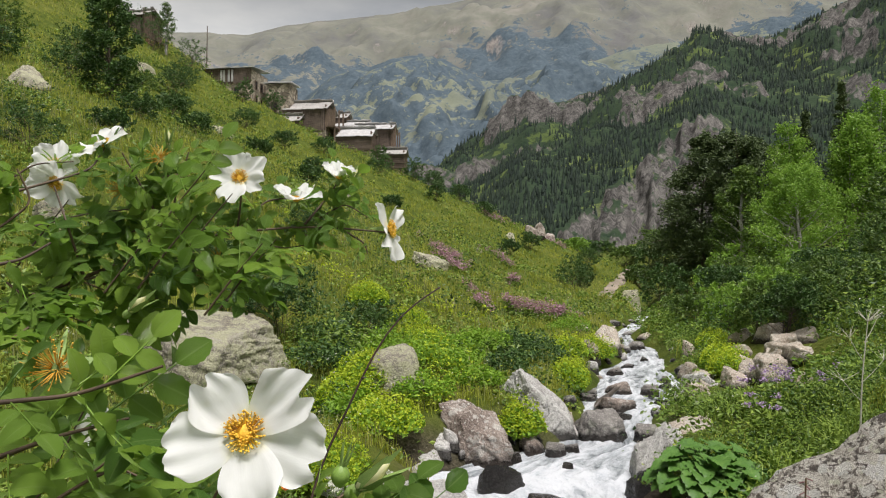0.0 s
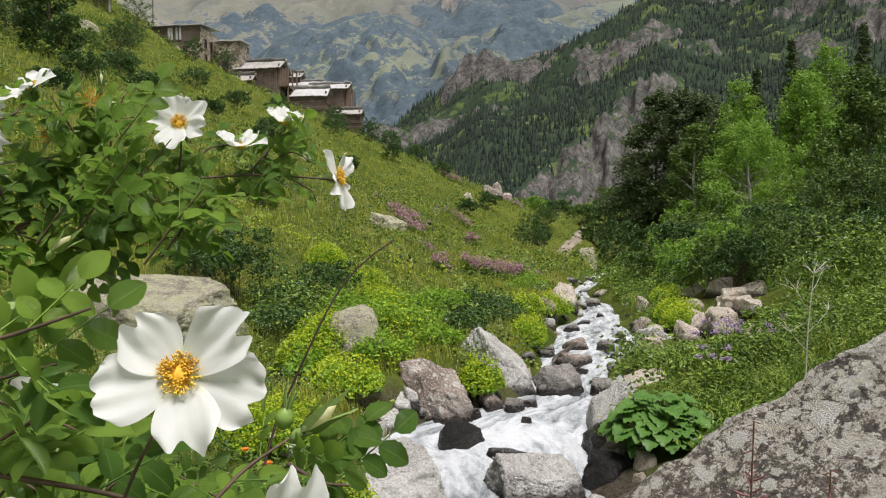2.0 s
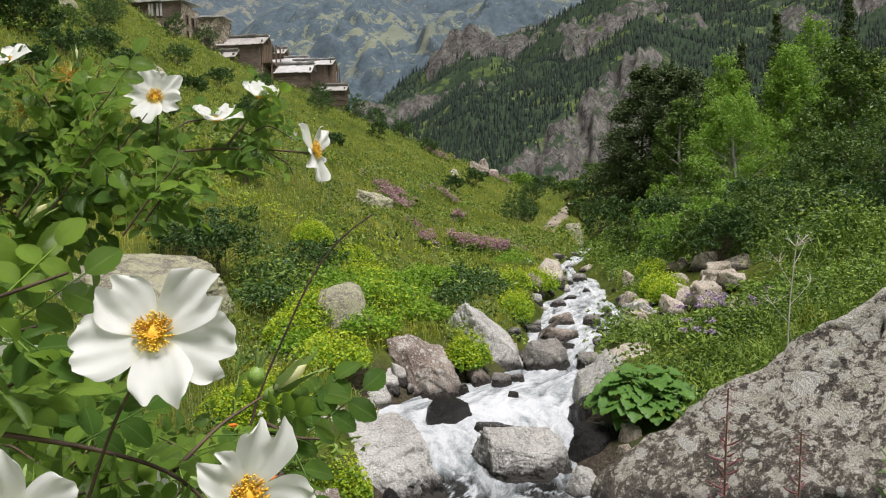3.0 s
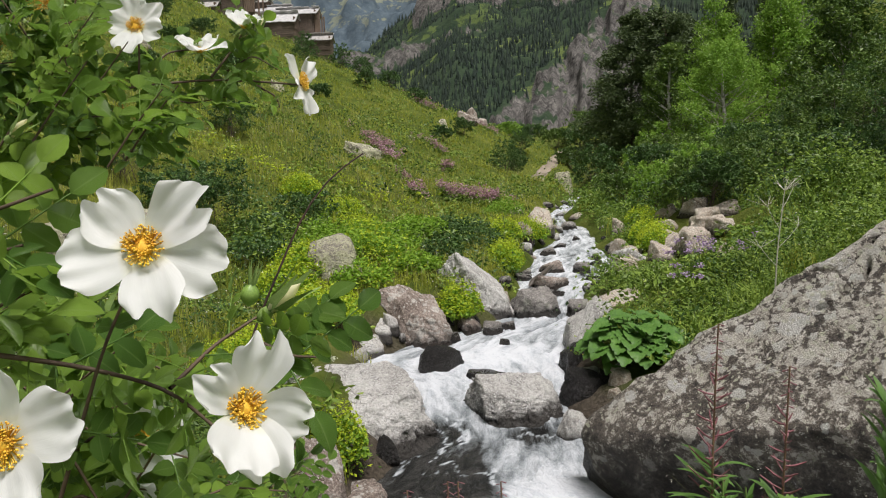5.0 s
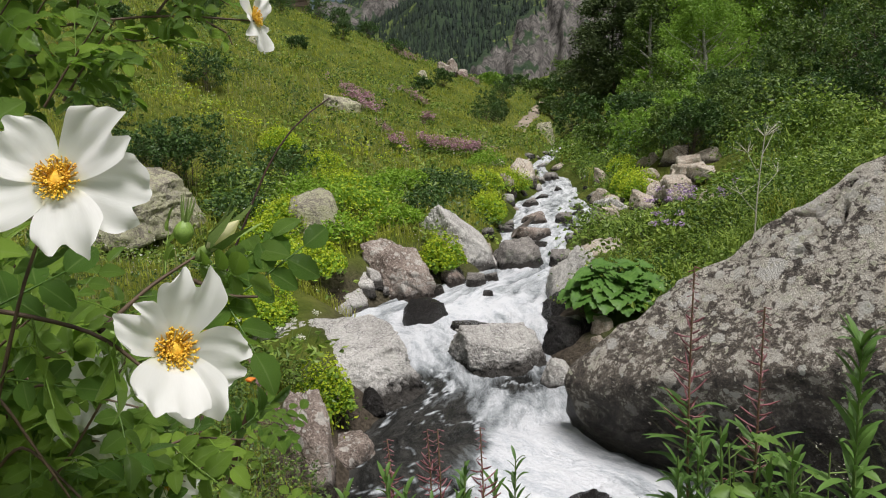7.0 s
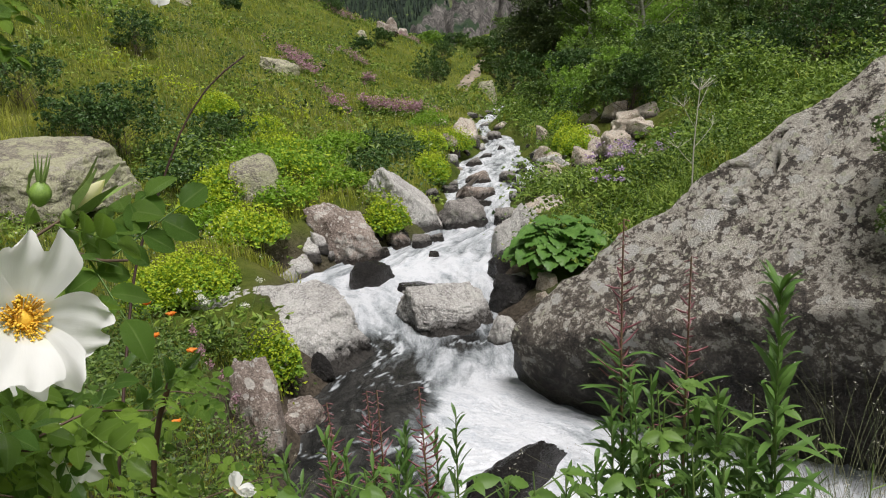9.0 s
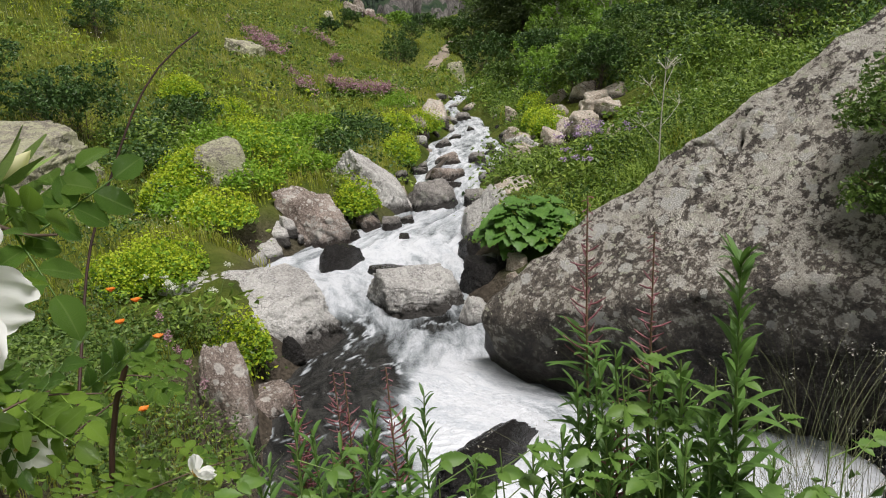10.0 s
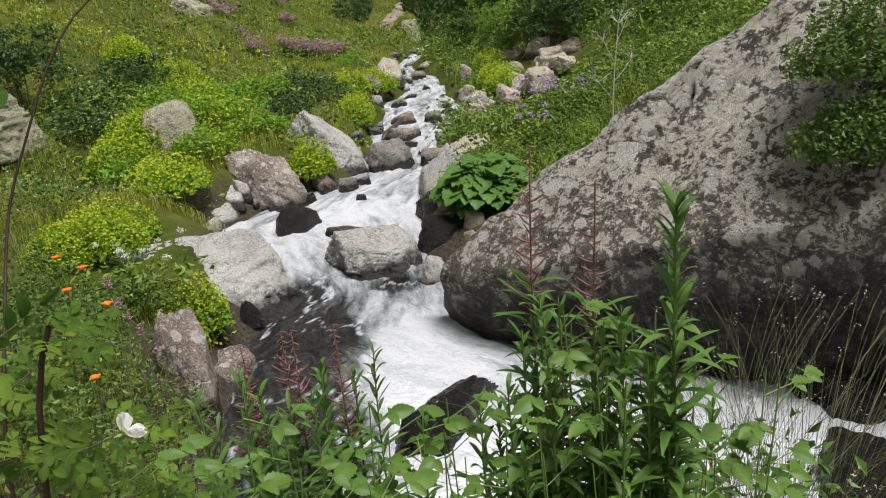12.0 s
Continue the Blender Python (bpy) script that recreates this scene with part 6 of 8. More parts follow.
def herb_mound(x, y, w, h, mat, seed):
    """A mound of meadow herbs with an uneven top."""
    rng = np.random.RandomState(seed)
    root = thing("herb_clump", "mound of dark green leafy herbs in the meadow" if mat is BUSH else "mound of fresh green leafy herbs in the meadow", "plant", "leafy herb mounds", (x, y, float(land(x, y))))
    m = int(1500 * w)
    a, r, u = rng.rand(m) * 6.283, np.sqrt(rng.rand(m)), rng.rand(m) ** 0.7
    lump = 0.55 + 0.9 * vnoise(np.cos(a) * 3 * r + seed, np.sin(a) * 3 * r, seed)
    c = np.stack([np.cos(a) * r * w * 0.6, np.sin(a) * r * w * 0.6, 0.02 + h * u * lump * (1.1 - 0.6 * r)], -1)
    tagged(child("foliage", leaf_cloud(c, 0.055 * (0.6 + 0.8 * rng.rand(m)), rng, 0.0, 0.7, 0.85), mat, root), kind="stuff")


for k, (x, y, w, h, m) in enumerate([(-0.85, 11.9, 1.2, 0.42, MANTLE_LEAF), (-0.2, 13.5, 1.1, 0.4, MANTLE_LEAF), (1.75, 13.8, 0.9, 0.48, BUSH), (1.35, 14.3, 0.8, 0.42, BUSH), (0.8, 14.2, 0.9, 0.36, MANTLE_LEAF), (0.3, 12.9, 1.0, 0.36, MANTLE_LEAF), (0.5, 13.9, 1.0, 0.36, MANTLE_LEAF), (-1.05, 9.0, 0.6, 0.34, MANTLE_LEAF), (-0.25, 9.7, 0.7, 0.36, MANTLE_LEAF), (0.45, 10.7, 0.7, 0.36, MANTLE_LEAF), (1.0, 11.9, 0.6, 0.40, BUSH), (3.2, 19.5, 1.0, 0.45, MANTLE_LEAF), (-0.1, 11.2, 0.8, 0.34, MANTLE_LEAF), (-1.9, 12.0, 1.0, 0.45, BUSH), (-1.7, 10.4, 0.8, 0.4, BUSH)]):
    herb_mound(x, y, w, h, m, 520 + k)


def willowherb_patch(x, y, w, seed):
    rng = np.random.RandomState(seed)
    root = thing("willowherb_patch", "patch of pink flowering willowherb on the slope", "flowers", "pink flower patches", (x, y, float(land(x, y))))
    m = int(34 * w)
    o = rng.normal(size=(m, 2)) * (w * 0.34, w * 0.2)
    z0 = land(x + o[:, 0], y + o[:, 1]) - float(land(x, y))
    base = np.concatenate([o, z0[:, None]], 1)
    hs = 0.30 + 0.24 * rng.rand(m)
    per = 22
    u = rng.rand(m, per)
    c = (base[:, None] + np.stack([rng.normal(size=(m, per)) * 0.05, rng.normal(size=(m, per)) * 0.05, hs[:, None] * (0.55 + 0.5 * u)], -1)).reshape(-1, 3)
    tagged(child("bloom", leaf_cloud(c, 0.055, rng, 0.0, 0.8, 0.5), PINK, root), kind="stuff")
    c = (base[:, None] + np.stack([rng.normal(size=(m, per)) * 0.08, rng.normal(size=(m, per)) * 0.08, hs[:, None] * 0.6 * u], -1)).reshape(-1, 3)
    tagged(child("foliage", leaf_cloud(c, 0.12, rng, 0.0, 0.35, 0.5), HERB, root), kind="stuff")


for k, (x, y, w) in enumerate([(0.0, 29.7, 1.4), (0.42, 26.0, 0.9), (2.6, 35.8, 1.2), (2.9, 31.0, 0.8), (1.0, 20.3, 0.6), (2.0, 21.0, 1.0), (2.5, 21.1, 1.1), (3.1, 21.0, 1.2), (4.5, 65.0, 2.8), (9.6, 63.6, 2.0), (0.0, 26.8, 0.6), (0.9, 23.5, 0.4), (0.5, 28.6, 1.0)]):
    willowherb_patch(x, y, w * 0.75, 480 + k)
# ---- single plants of the banks ----
BUTTERBUR = leaf_material("butterbur_leaf", (0.032, 0.09, 0.017), (0.085, 0.19, 0.034), (0.17, 0.305, 0.06), 0.5, 0.3, 12.0)
FIREWEED = leaf_material("fireweed_leaf", (0.040, 0.095, 0.022), (0.085, 0.172, 0.037), (0.15, 0.265, 0.055), 0.45, 0.28, 3.0)
RASPBERRY = leaf_material("raspberry_leaf", (0.05, 0.112, 0.022), (0.10, 0.19, 0.034), (0.18, 0.285, 0.055), 0.5, 0.3, 6.0)
POD = leaf_material("willowherb_pod", (0.15, 0.055, 0.06), (0.29, 0.11, 0.125), (0.42, 0.22, 0.24), 0.5, 0.2, 3.0)
RED_STEM = plain_material("reddish_stem", (0.12, 0.06, 0.04), (0.22, 0.16, 0.07), 30, 0.6, dist=0.002)
GREEN_STEM = plain_material("green_stem", (0.09, 0.15, 0.035), (0.17, 0.25, 0.06), 30, 0.6, dist=0.002)
ORANGE = leaf_material("orange_poppy", (0.62, 0.16, 0.02), (0.80, 0.25, 0.03), (0.86, 0.36, 0.06), 0.5, 0.4, 3.0)
LILAC = leaf_material("lilac_bloom", (0.28, 0.18, 0.34), (0.42, 0.30, 0.48), (0.56, 0.45, 0.60), 0.6, 0.3, 3.0)
DRY_STALK = plain_material("bleached_stalk", (0.42, 0.39, 0.32), (0.62, 0.59, 0.50), 20, 0.8, dist=0.002)


def lance_leaf(base, along, nrm, ln, width, sag):
    """A long pointed leaf with a folded rib: arrays with quads."""
    along = along / np.linalg.norm(along)
    side = np.cross(along, nrm)
    side /= np.linalg.norm(side) + 1e-9
    up = np.cross(side, along)
    t = np.linspace(0, 1, 7)
    half = width * np.sin(np.pi * np.clip(0.06 + 0.94 * t, 0, 1)) ** 0.75
    mid = base + np.outer(t, along) * ln - np.outer(t**2, (0, 0, 1)) * sag * ln
    v = np.stack([mid - side * half[:, None] + up * half[:, None] * 0.4, mid, mid + side * half[:, None] + up * half[:, None] * 0.4], 1).reshape(-1, 3)
    return v, grid_faces(7, 3)


def broad_leaf(base, along, nrm, ln, width, rng, teeth=0.06, heart=0.0):
    """A broad toothed leaf, ribbed and curled."""
    along = along / np.linalg.norm(along)
    side = np.cross(along, nrm)
    side /= np.linalg.norm(side) + 1e-9
    up = np.cross(side, along)
    n = 13
    t = np.linspace(0, 1, n)
    half = width * np.sin(np.pi * np.clip(t**0.8, 0.03, 0.985)) ** 0.7 * np.where(np.arange(n) % 2, 1 + teeth, 1 - teeth)
    back = heart * ln * np.sin(np.pi * t) ** 2 * (t < 0.5)
    mid = base + np.outer(t, along) * ln - np.outer(t**2, up) * ln * (0.15 + 0.25 * rng.rand())
    rows = []
    for u in (-1, -0.5, 0, 0.5, 1):
        pleat = 0.09 * width * np.where(np.arange(n) % 2, 1, -1) * abs(u)
        rows.append(mid + side * (half * u)[:, None] + np.outer(np.abs(u) * half * 0.30 * (1 if abs(u) == 1 else 1.25) + pleat, up) - np.outer(back * abs(u), along))
    return np.stack(rows, 1).reshape(-1, 3), grid_faces(n, 5)


def fireweed(x, y, h, seed, lean=(0.0, 0.0), pods=0.25, leaf=0.10, start=0.15, count=46, label="tall fireweed with red seed pods and narrow leaves"):
    """A willowherb stalk: narrow leaves in a spiral, and above them thin red pods and the faded tip."""
    rng = np.random.RandomState(seed)
    root = thing("fireweed", label, "plant", "fireweeds by the camera", (x, y, float(land(x, y)) - 0.02))
    t = np.linspace(0, 1, 14)
    path = np.stack([lean[0] * t**1.6 + 0.004 * np.sin(t * 9 + seed), lean[1] * t**1.6, h * t], -1)
    child("stalk", tube(path, np.linspace(0.0042, 0.0012, 14), 6), GREEN_STEM if pods < 0.1 else RED_STEM, root, smooth=True)
    top = 1 - pods
    count = int(count * 1.3)
    for k in range(count):
        u = start + (top + 0.04 - start) * (k + rng.rand() * 0.6) / count
        a = k * 2.4 + rng.normal() * 0.2
        base = np.array([np.interp(u, t, path[:, j]) for j in range(3)])
        rise = 0.55 + 0.7 * max(0, (u - 0.5)) + 0.2 * rng.normal() + (0.9 if pods < 0.1 and u > 0.88 else 0)
        d = np.array([math.cos(a), math.sin(a), rise])
        size = leaf * 0.80 * (0.7 + 0.5 * rng.rand()) * (1.0 - 0.45 * max(0, (u - 0.7) / 0.3))
        lf = child("leaf", lance_leaf(base, d, np.array([-math.cos(a) * 0.5, -math.sin(a) * 0.5, 1.0]), size, size * 0.058 + 0.001, 0.1 + 0.45 * rng.rand()), FIREWEED, root, smooth=True)
    if pods > 0.1:
        out = []
        for k in range(36):
            u = top + pods * 0.72 * k / 36
            a = k * 2.4 + rng.normal() * 0.5
            base = np.array([np.interp(u, t, path[:, j]) for j in range(3)])
            ln = 0.040 * (1 - 0.5 * k / 36) * (0.4 + 0.8 * rng.rand())
            d = np.array([math.cos(a), math.sin(a), 0.1 + 0.7 * rng.rand()])
            out.append(tube([base, base + d * ln * 0.5, base + d * ln + (0, 0, ln * 0.15)], [0.0009, 0.0016, 0.0008], 4))
        for k in range(16):
            u = 1 - pods * 0.28 * k / 16
            base = np.array([np.interp(u, t, path[:, j]) for j in range(3)])
            a = k * 2.4
            d = np.array([math.cos(a), math.sin(a), -0.4]) * (0.007 + 0.004 * rng.rand())
            out.append(tube([base, base + d], [0.0006, 0.0009], 4))
        tagged(child("seed_pod_spike", join(out), POD, root, "thin red seed pods"), kind="stuff")
    return root


def raspberry(x, y, h, seed, spread_r=0.11, count=9, leaf=0.033, zbase=None, label="raspberry shoot with bright toothed leaves"):
    """A leafy shoot: a few arching stems with leaves in threes."""
    rng = np.random.RandomState(seed)
    root = thing("raspberry_shoot", label, "plant", "leafy shoots by the camera", (x, y, float(land(x, y)) - 0.02 if zbase is None else zbase))
    t = np.linspace(0, 1, 8)
    a0 = rng.rand() * 6.28
    path = np.stack([spread_r * 0.5 * math.cos(a0) * t**2, spread_r * 0.5 * math.sin(a0) * t**2, h * t], -1)
    stems = [tube(path, np.linspace(0.003, 0.001, 8), 5)]
    for k in range(count):
        u = 0.35 + 0.65 * (k + rng.rand()) / count
        a = k * 2.4 + rng.normal() * 0.3
        base = np.array([np.interp(u, t, path[:, j]) for j in range(3)])
        d = np.array([math.cos(a), math.sin(a), 0.35 + 0.3 * rng.normal()])
        stalk = base + d * spread_r * (0.35 + 0.4 * rng.rand())
        nr = np.array([0.15 * rng.normal(), -0.35 + 0.2 * rng.normal(), 1.0])
        stems.append(tube([base, stalk], [0.0011, 0.0008], 4))
        for s, z in ((0, 1.15), (1, 0.85), (-1, 0.85)):
            dd = np.array([math.cos(a + s * 1.15), math.sin(a + s * 1.15), 0.1 * rng.normal()])
            ln = leaf * z * (0.8 + 0.4 * rng.rand())
            child("leaf", broad_leaf(stalk, dd, nr + 0.35 * rng.normal(size=3), ln, ln * 0.30, rng), RASPBERRY, root, smooth=True)
    child("stem", join(stems), GREEN_STEM, root, smooth=True)
    return root


# The tall fireweeds in front of the great boulder, and the thicket at the camera's feet.
fireweed(0.475, 1.03, 1.33, 701, (0.03, 0.03), 0.20, 0.105, 0.42, 80)
fireweed(0.535, 0.945, 1.285, 702, (0.03, 0.03), 0.19, 0.105, 0.42, 80)
fireweed(0.545, 0.75, 1.29, 703, (0.02, 0.02), 0.0, 0.125, 0.42, 120, "leafy green fireweed shoot without flowers")
for k, (x, y, h, pods) in enumerate([(0.10, 1.20, 1.10, 0.30), (0.17, 1.16, 1.08, 0.28), (0.02, 1.21, 1.08, 0.25), (0.24, 1.23, 1.00, 0.05), (-0.04, 1.16, 0.98, 0.05), (0.44, 0.98, 1.02, 0.05), (0.50, 0.86, 1.02, 0.05), (0.60, 0.90, 1.0, 0.05), (0.08, 1.08, 0.98, 0.05), (0.15, 1.25, 1.0, 0.05), (0.30, 1.15, 0.86, 0.05), (0.19, 1.02, 0.88, 0.05), (0.40, 1.05, 0.92, 0.05), (0.56, 1.02, 0.96, 0.05), (0.66, 0.84, 0.98, 0.05)]):
    fireweed(x, y, h, 710 + k, (0.02, 0.0), pods * 0.75, 0.095, 0.45, 58, "tall fireweed with red seed pods and narrow leaves" if pods > 0.1 else "leafy green fireweed shoot without flowers")
for k, (x, y, h) in enumerate([(0.01, 1.15, 1.06), (0.05, 1.21, 1.1), (0.07, 1.1, 1.03), (0.14, 1.15, 1.03), (0.14, 1.04, 1.01), (0.11, 1.22, 1.11), (0.19, 1.18, 0.99), (-0.02, 1.05, 1.04), (0.41, 0.94, 1.03), (0.47, 0.93, 1.06), (0.37, 0.93, 0.99), (0.5, 0.85, 1.05), (0.52, 0.78, 1.05), (0.61, 0.85, 1.04), (0.38, 0.81, 1.0)]):
    fireweed(x, y, h, 880 + k, (0.02 * math.cos(k * 2.1), 0.02 * math.sin(k * 2.1)), 0.18 if k in (1, 5, 9) else 0.05, 0.10, 0.5, 46, "tall fireweed with red seed pods and narrow leaves" if k in (1, 5, 9) else "leafy green fireweed shoot without flowers")
for k, (x, y, h) in enumerate([(0.459, 0.99, 1.12), (0.48, 0.947, 1.1), (0.504, 0.929, 1.14), (0.513, 0.881, 1.12), (0.52, 0.839, 1.12), (0.53, 0.805, 1.16), (0.538, 0.778, 1.11), (0.427, 0.982, 1.08), (0.556, 0.745, 1.15), (0.448, 0.834, 1.09), (0.487, 0.758, 1.1), (0.415, 0.853, 1.05)]):
    fireweed(x, y, h, 930 + k, (0.02 * math.cos(k * 1.7), 0.02 * math.sin(k * 1.7)), 0.05, 0.10, 0.5, 50, "leafy green fireweed shoot without flowers")
for k, (x, y, h) in enumerate([(-0.05, 0.88, 1.05), (-0.0, 0.93, 1.03), (0.05, 0.88, 1.03), (0.09, 0.92, 1.0), (0.14, 0.87, 1.01), (0.2, 0.96, 0.98), (0.22, 0.85, 1.0), (0.27, 0.9, 1.0), (0.29, 0.83, 0.99), (0.57, 0.71, 1.01), (0.59, 0.68, 0.99), (0.62, 0.75, 1.01), (0.4, 0.75, 1.02), (0.46, 0.72, 1.01), (0.51, 0.7, 1.02), (0.31, 0.77, 1.0), (-0.09, 0.99, 1.05), (-0.03, 0.83, 1.05)]):
    raspberry(x, y, h - 0.03, 860 + k, 0.09, 9, 0.029)
for k, (x, y, h) in enumerate([(0.38, 0.75, 0.92), (0.29, 1.03, 0.9), (0.02, 0.80, 1.0), (0.52, 0.82, 0.96), (0.60, 0.84, 1.0), (0.47, 0.86, 0.95), (0.12, 0.85, 0.96), (0.22, 0.82, 0.95), (0.66, 0.78, 0.95), (0.72, 0.82, 0.86), (-0.06, 0.86, 0.98), (0.33, 0.90, 0.92), (0.44, 0.72, 0.95), (0.56, 0.72, 0.98)]):
    raspberry(x, y, h, 740 + k)

for k, (x, y, h) in enumerate([(0.46, 0.90, 1.13), (0.49, 0.85, 1.15), (0.52, 0.90, 1.12), (0.56, 0.82, 1.13), (0.50, 0.79, 1.10), (0.43, 0.88, 1.09), (0.58, 0.77, 1.10), (0.47, 0.80, 1.08), (0.55, 0.87, 1.08), (0.41, 0.80, 1.04), (0.02, 0.98, 1.06), (0.10, 1.0, 1.04), (0.17, 0.95, 1.03), (0.24, 0.93, 1.02), (0.31, 0.88, 1.03), (0.34, 0.82, 1.04), (0.63, 0.70, 1.08), (0.66, 0.74, 1.06), (-0.04, 0.93, 1.03), (-0.10, 0.88, 1.02)]):
    raspberry(x, y, h, 960 + k, 0.065, 14, 0.027, label="leafy light green shoot with small toothed leaves")


TUSSOCK = leaf_material("dry_green_grass", (0.055, 0.075, 0.03), (0.12, 0.135, 0.06), (0.25, 0.24, 0.13), 0.7, 0.2, 3.0)


def arching_grass(x, y, seed, n=60, h=0.8):
    rng = np.random.RandomState(seed)
    root = thing("grass_tussock", "thin arching grass stalks with pale seed heads", "grass", "grass tussocks", (x, y, float(land(x, y)) - 0.02))
    out, heads = [], []
    for k in range(n):
        a, r = rng.rand() * 6.28, 0.14 + 0.42 * rng.rand()
        hh = h * (0.6 + 0.5 * rng.rand())
        p = np.array([(0.05 * math.cos(a), 0.05 * math.sin(a), 0), (r * 0.35 * math.cos(a), r * 0.35 * math.sin(a), hh * 0.6), (r * 0.75 * math.cos(a), r * 0.75 * math.sin(a), hh * 0.93), (r * 1.1 * math.cos(a), r * 1.1 * math.sin(a), hh)])
        out.append(tube(smooth_line(p, 8), np.linspace(0.0008, 0.0003, 8), 3))
        if k % 2 == 0:
            heads.append(p[3] + rng.normal(size=(4, 3)) * 0.010)
    tagged(child("tuft", join(out), TUSSOCK, root), kind="stuff")
    tagged(child("seed_head", leaf_cloud(np.concatenate(heads), 0.007, rng, 0, 0.3), DRY_STALK, root), kind="stuff")


def smooth_line(p, n):
    p = np.asarray(p, float)
    t, s = np.linspace(0, 1, n), np.linspace(0, 1, len(p))
    q = np.stack([np.interp(t, s, p[:, k]) for k in range(3)], -1)
    for _ in range(2):
        q[1:-1] = (q[:-2] + 2 * q[1:-1] + q[2:]) / 4
    return q


for k, (x, y, h) in enumerate([(0.95, 1.10, 0.85), (0.86, 1.12, 0.80), (1.06, 1.08, 0.85), (0.80, 1.05, 0.75), (1.15, 1.15, 0.85), (-0.45, 2.2, 0.45), (-0.7, 2.6, 0.45), (-0.55, 3.4, 0.5), (-0.42, 3.7, 0.42), (-0.30, 2.9, 0.4)]):
    arching_grass(x, y, 770 + k, 110, h)


def butterbur(x, y, z, seed):
    rng = np.random.RandomState(seed)
    root = thing("butterbur", "clump of butterbur with big rounded green leaves", "plant", at=(x, y, z))
    for k in range(110):
        a, r = k * 2.4, 0.42 * math.sqrt((k + 0.5) / 110)
        h = 0.50 - 0.75 * r**1.5 + 0.07 * rng.normal()
        tip = np.array([r * math.cos(a), r * math.sin(a), h])
        d = np.array([math.cos(a), math.sin(a), 0.35 - 1.2 * r])
        ln = 0.13 + 0.06 * rng.rand()
        child("leaf", broad_leaf(tip, d, np.array([0.4 * math.cos(a), 0.4 * math.sin(a) - 0.2, 1.0]), ln, ln * 0.56, rng, 0.06, 0.25), BUTTERBUR, root, smooth=True)
        child("leafstalk", tube([(tip[0] * 0.2, tip[1] * 0.2, 0), tip * (0.6, 0.6, 0.7), tip], [0.007, 0.005, 0.004], 5), GREEN_STEM, root)


butterbur(2.42, 6.98, -0.60, 781)


def flower_heads(name, label, x, y, h, w, n, size, mat, seed, z=None, group=""):
    rng = np.random.RandomState(seed)
    root = thing(name, label, "flowers", group, (x, y, float(land(x, y)) if z is None else z))
    for k in range(n):
        p = np.array([rng.normal() * w * 0.4, rng.normal() * w * 0.25, h * (0.8 + 0.35 * rng.rand())])
        child("stalk", tube(smooth_line([p * (0.4, 0.4, 0), p * (0.8, 0.8, 0.6), p], 5), np.linspace(0.003, 0.0015, 5), 4), GREEN_STEM, root)
        c = p + rng.normal(size=(26, 3)) * size * (0.5, 0.5, 0.3)
        child("flower_head", leaf_cloud(c, size * 0.55, rng, 0.0, 0.8, 1.0), mat, root)
    m = 220
    c = np.stack([rng.normal(size=m) * w * 0.45, rng.normal(size=m) * w * 0.3, h * 0.75 * rng.rand(m)], -1)
    tagged(child("foliage", leaf_cloud(c, 0.10 * h / 0.5, rng, 0.1, 0.5, 0.8), HERB, root), kind="stuff")


flower_heads("lilac_flowers", "lilac flower heads above green leaves on the bank", 3.78, 8.5, 0.55, 0.65, 13, 0.055, LILAC, 785)
flower_heads("lilac_flowers", "lilac flower heads above green leaves on the bank", 3.40, 8.0, 0.45, 0.4, 5, 0.05, LILAC, 786)
flower_heads("white_umbels", "white umbel flowers beside the stream slab", -0.72, 5.6, 0.40, 0.5, 9, 0.03, WHITE_BLOOM, 787)


def poppy(x, y, h, z, seed):
    """An orange poppy: a thin hairy stem and four rumpled petals."""
    rng = np.random.RandomState(seed)
    root = thing("poppy", "orange poppy on a thin stem in the herbs", "flower", "orange poppies", (x, y, z - h))
    child("stem", tube(smooth_line([(0, 0, 0), (0.02, 0, h * 0.6), (0, 0, h)], 7), np.linspace(0.002, 0.0012, 7), 4), GREEN_STEM, root)
    for k in range(4):
        a = k * 1.571 + seed
        d = np.array([math.cos(a), math.sin(a), 1.1])
        child("petal", broad_leaf(np.array([0, 0, h]), d, np.array([-math.cos(a), -math.sin(a), 1.2]), 0.023, 0.0155, rng, 0.05), ORANGE, root, smooth=True)


for k, (x, y, z) in enumerate([(-0.506, 2.844, 0.721), (-0.565, 2.80, 0.660), (-0.432, 2.719, 0.612), (-0.62, 3.0, 0.73), (-0.49, 2.55, 0.42)]):
    poppy(x, y, 0.42, z, 790 + k)


def dry_umbel(x, y, z, h, seed):
    rng = np.random.RandomState(seed)
    root = thing("dry_umbel_stalk", "bleached dead umbel stalk standing behind the boulder", "plant", at=(x, y, z))
    out = [tube(smooth_line([(0, 0, 0), (0.02, 0, h * 0.5), (0.08, 0, h)], 9), np.linspace(0.008, 0.004, 9), 6)]
    for k in range(4):
        b = np.array([0.02 + 0.04 * k / 4, 0, h * (0.35 + 0.16 * k)])
        s = 1 if k % 2 else -1
        e = b + (s * 0.13 * (1 + 0.3 * rng.rand()), 0.04 * rng.normal(), 0.16 + 0.08 * rng.rand())
        out.append(tube([b, (b + e) / 2 + (0, 0, -0.01), e], [0.0032, 0.0026, 0.002], 5))
        for j in range(7):
            out.append(tube([e, e + (0.07 * rng.normal(), 0.07 * rng.normal(), 0.06 + 0.04 * rng.rand())], [0.0016, 0.001], 4))
    for j in range(12):
        e = np.array([0.08, 0, h])
        out.append(tube([e, e + (0.10 * rng.normal(), 0.09 * rng.normal(), 0.07 + 0.05 * rng.rand())], [0.003, 0.0015], 4))
    child("stalk", join(out), DRY_STALK, root, smooth=True)


dry_umbel(3.56, 6.5, 0.1, 1.05, 801)


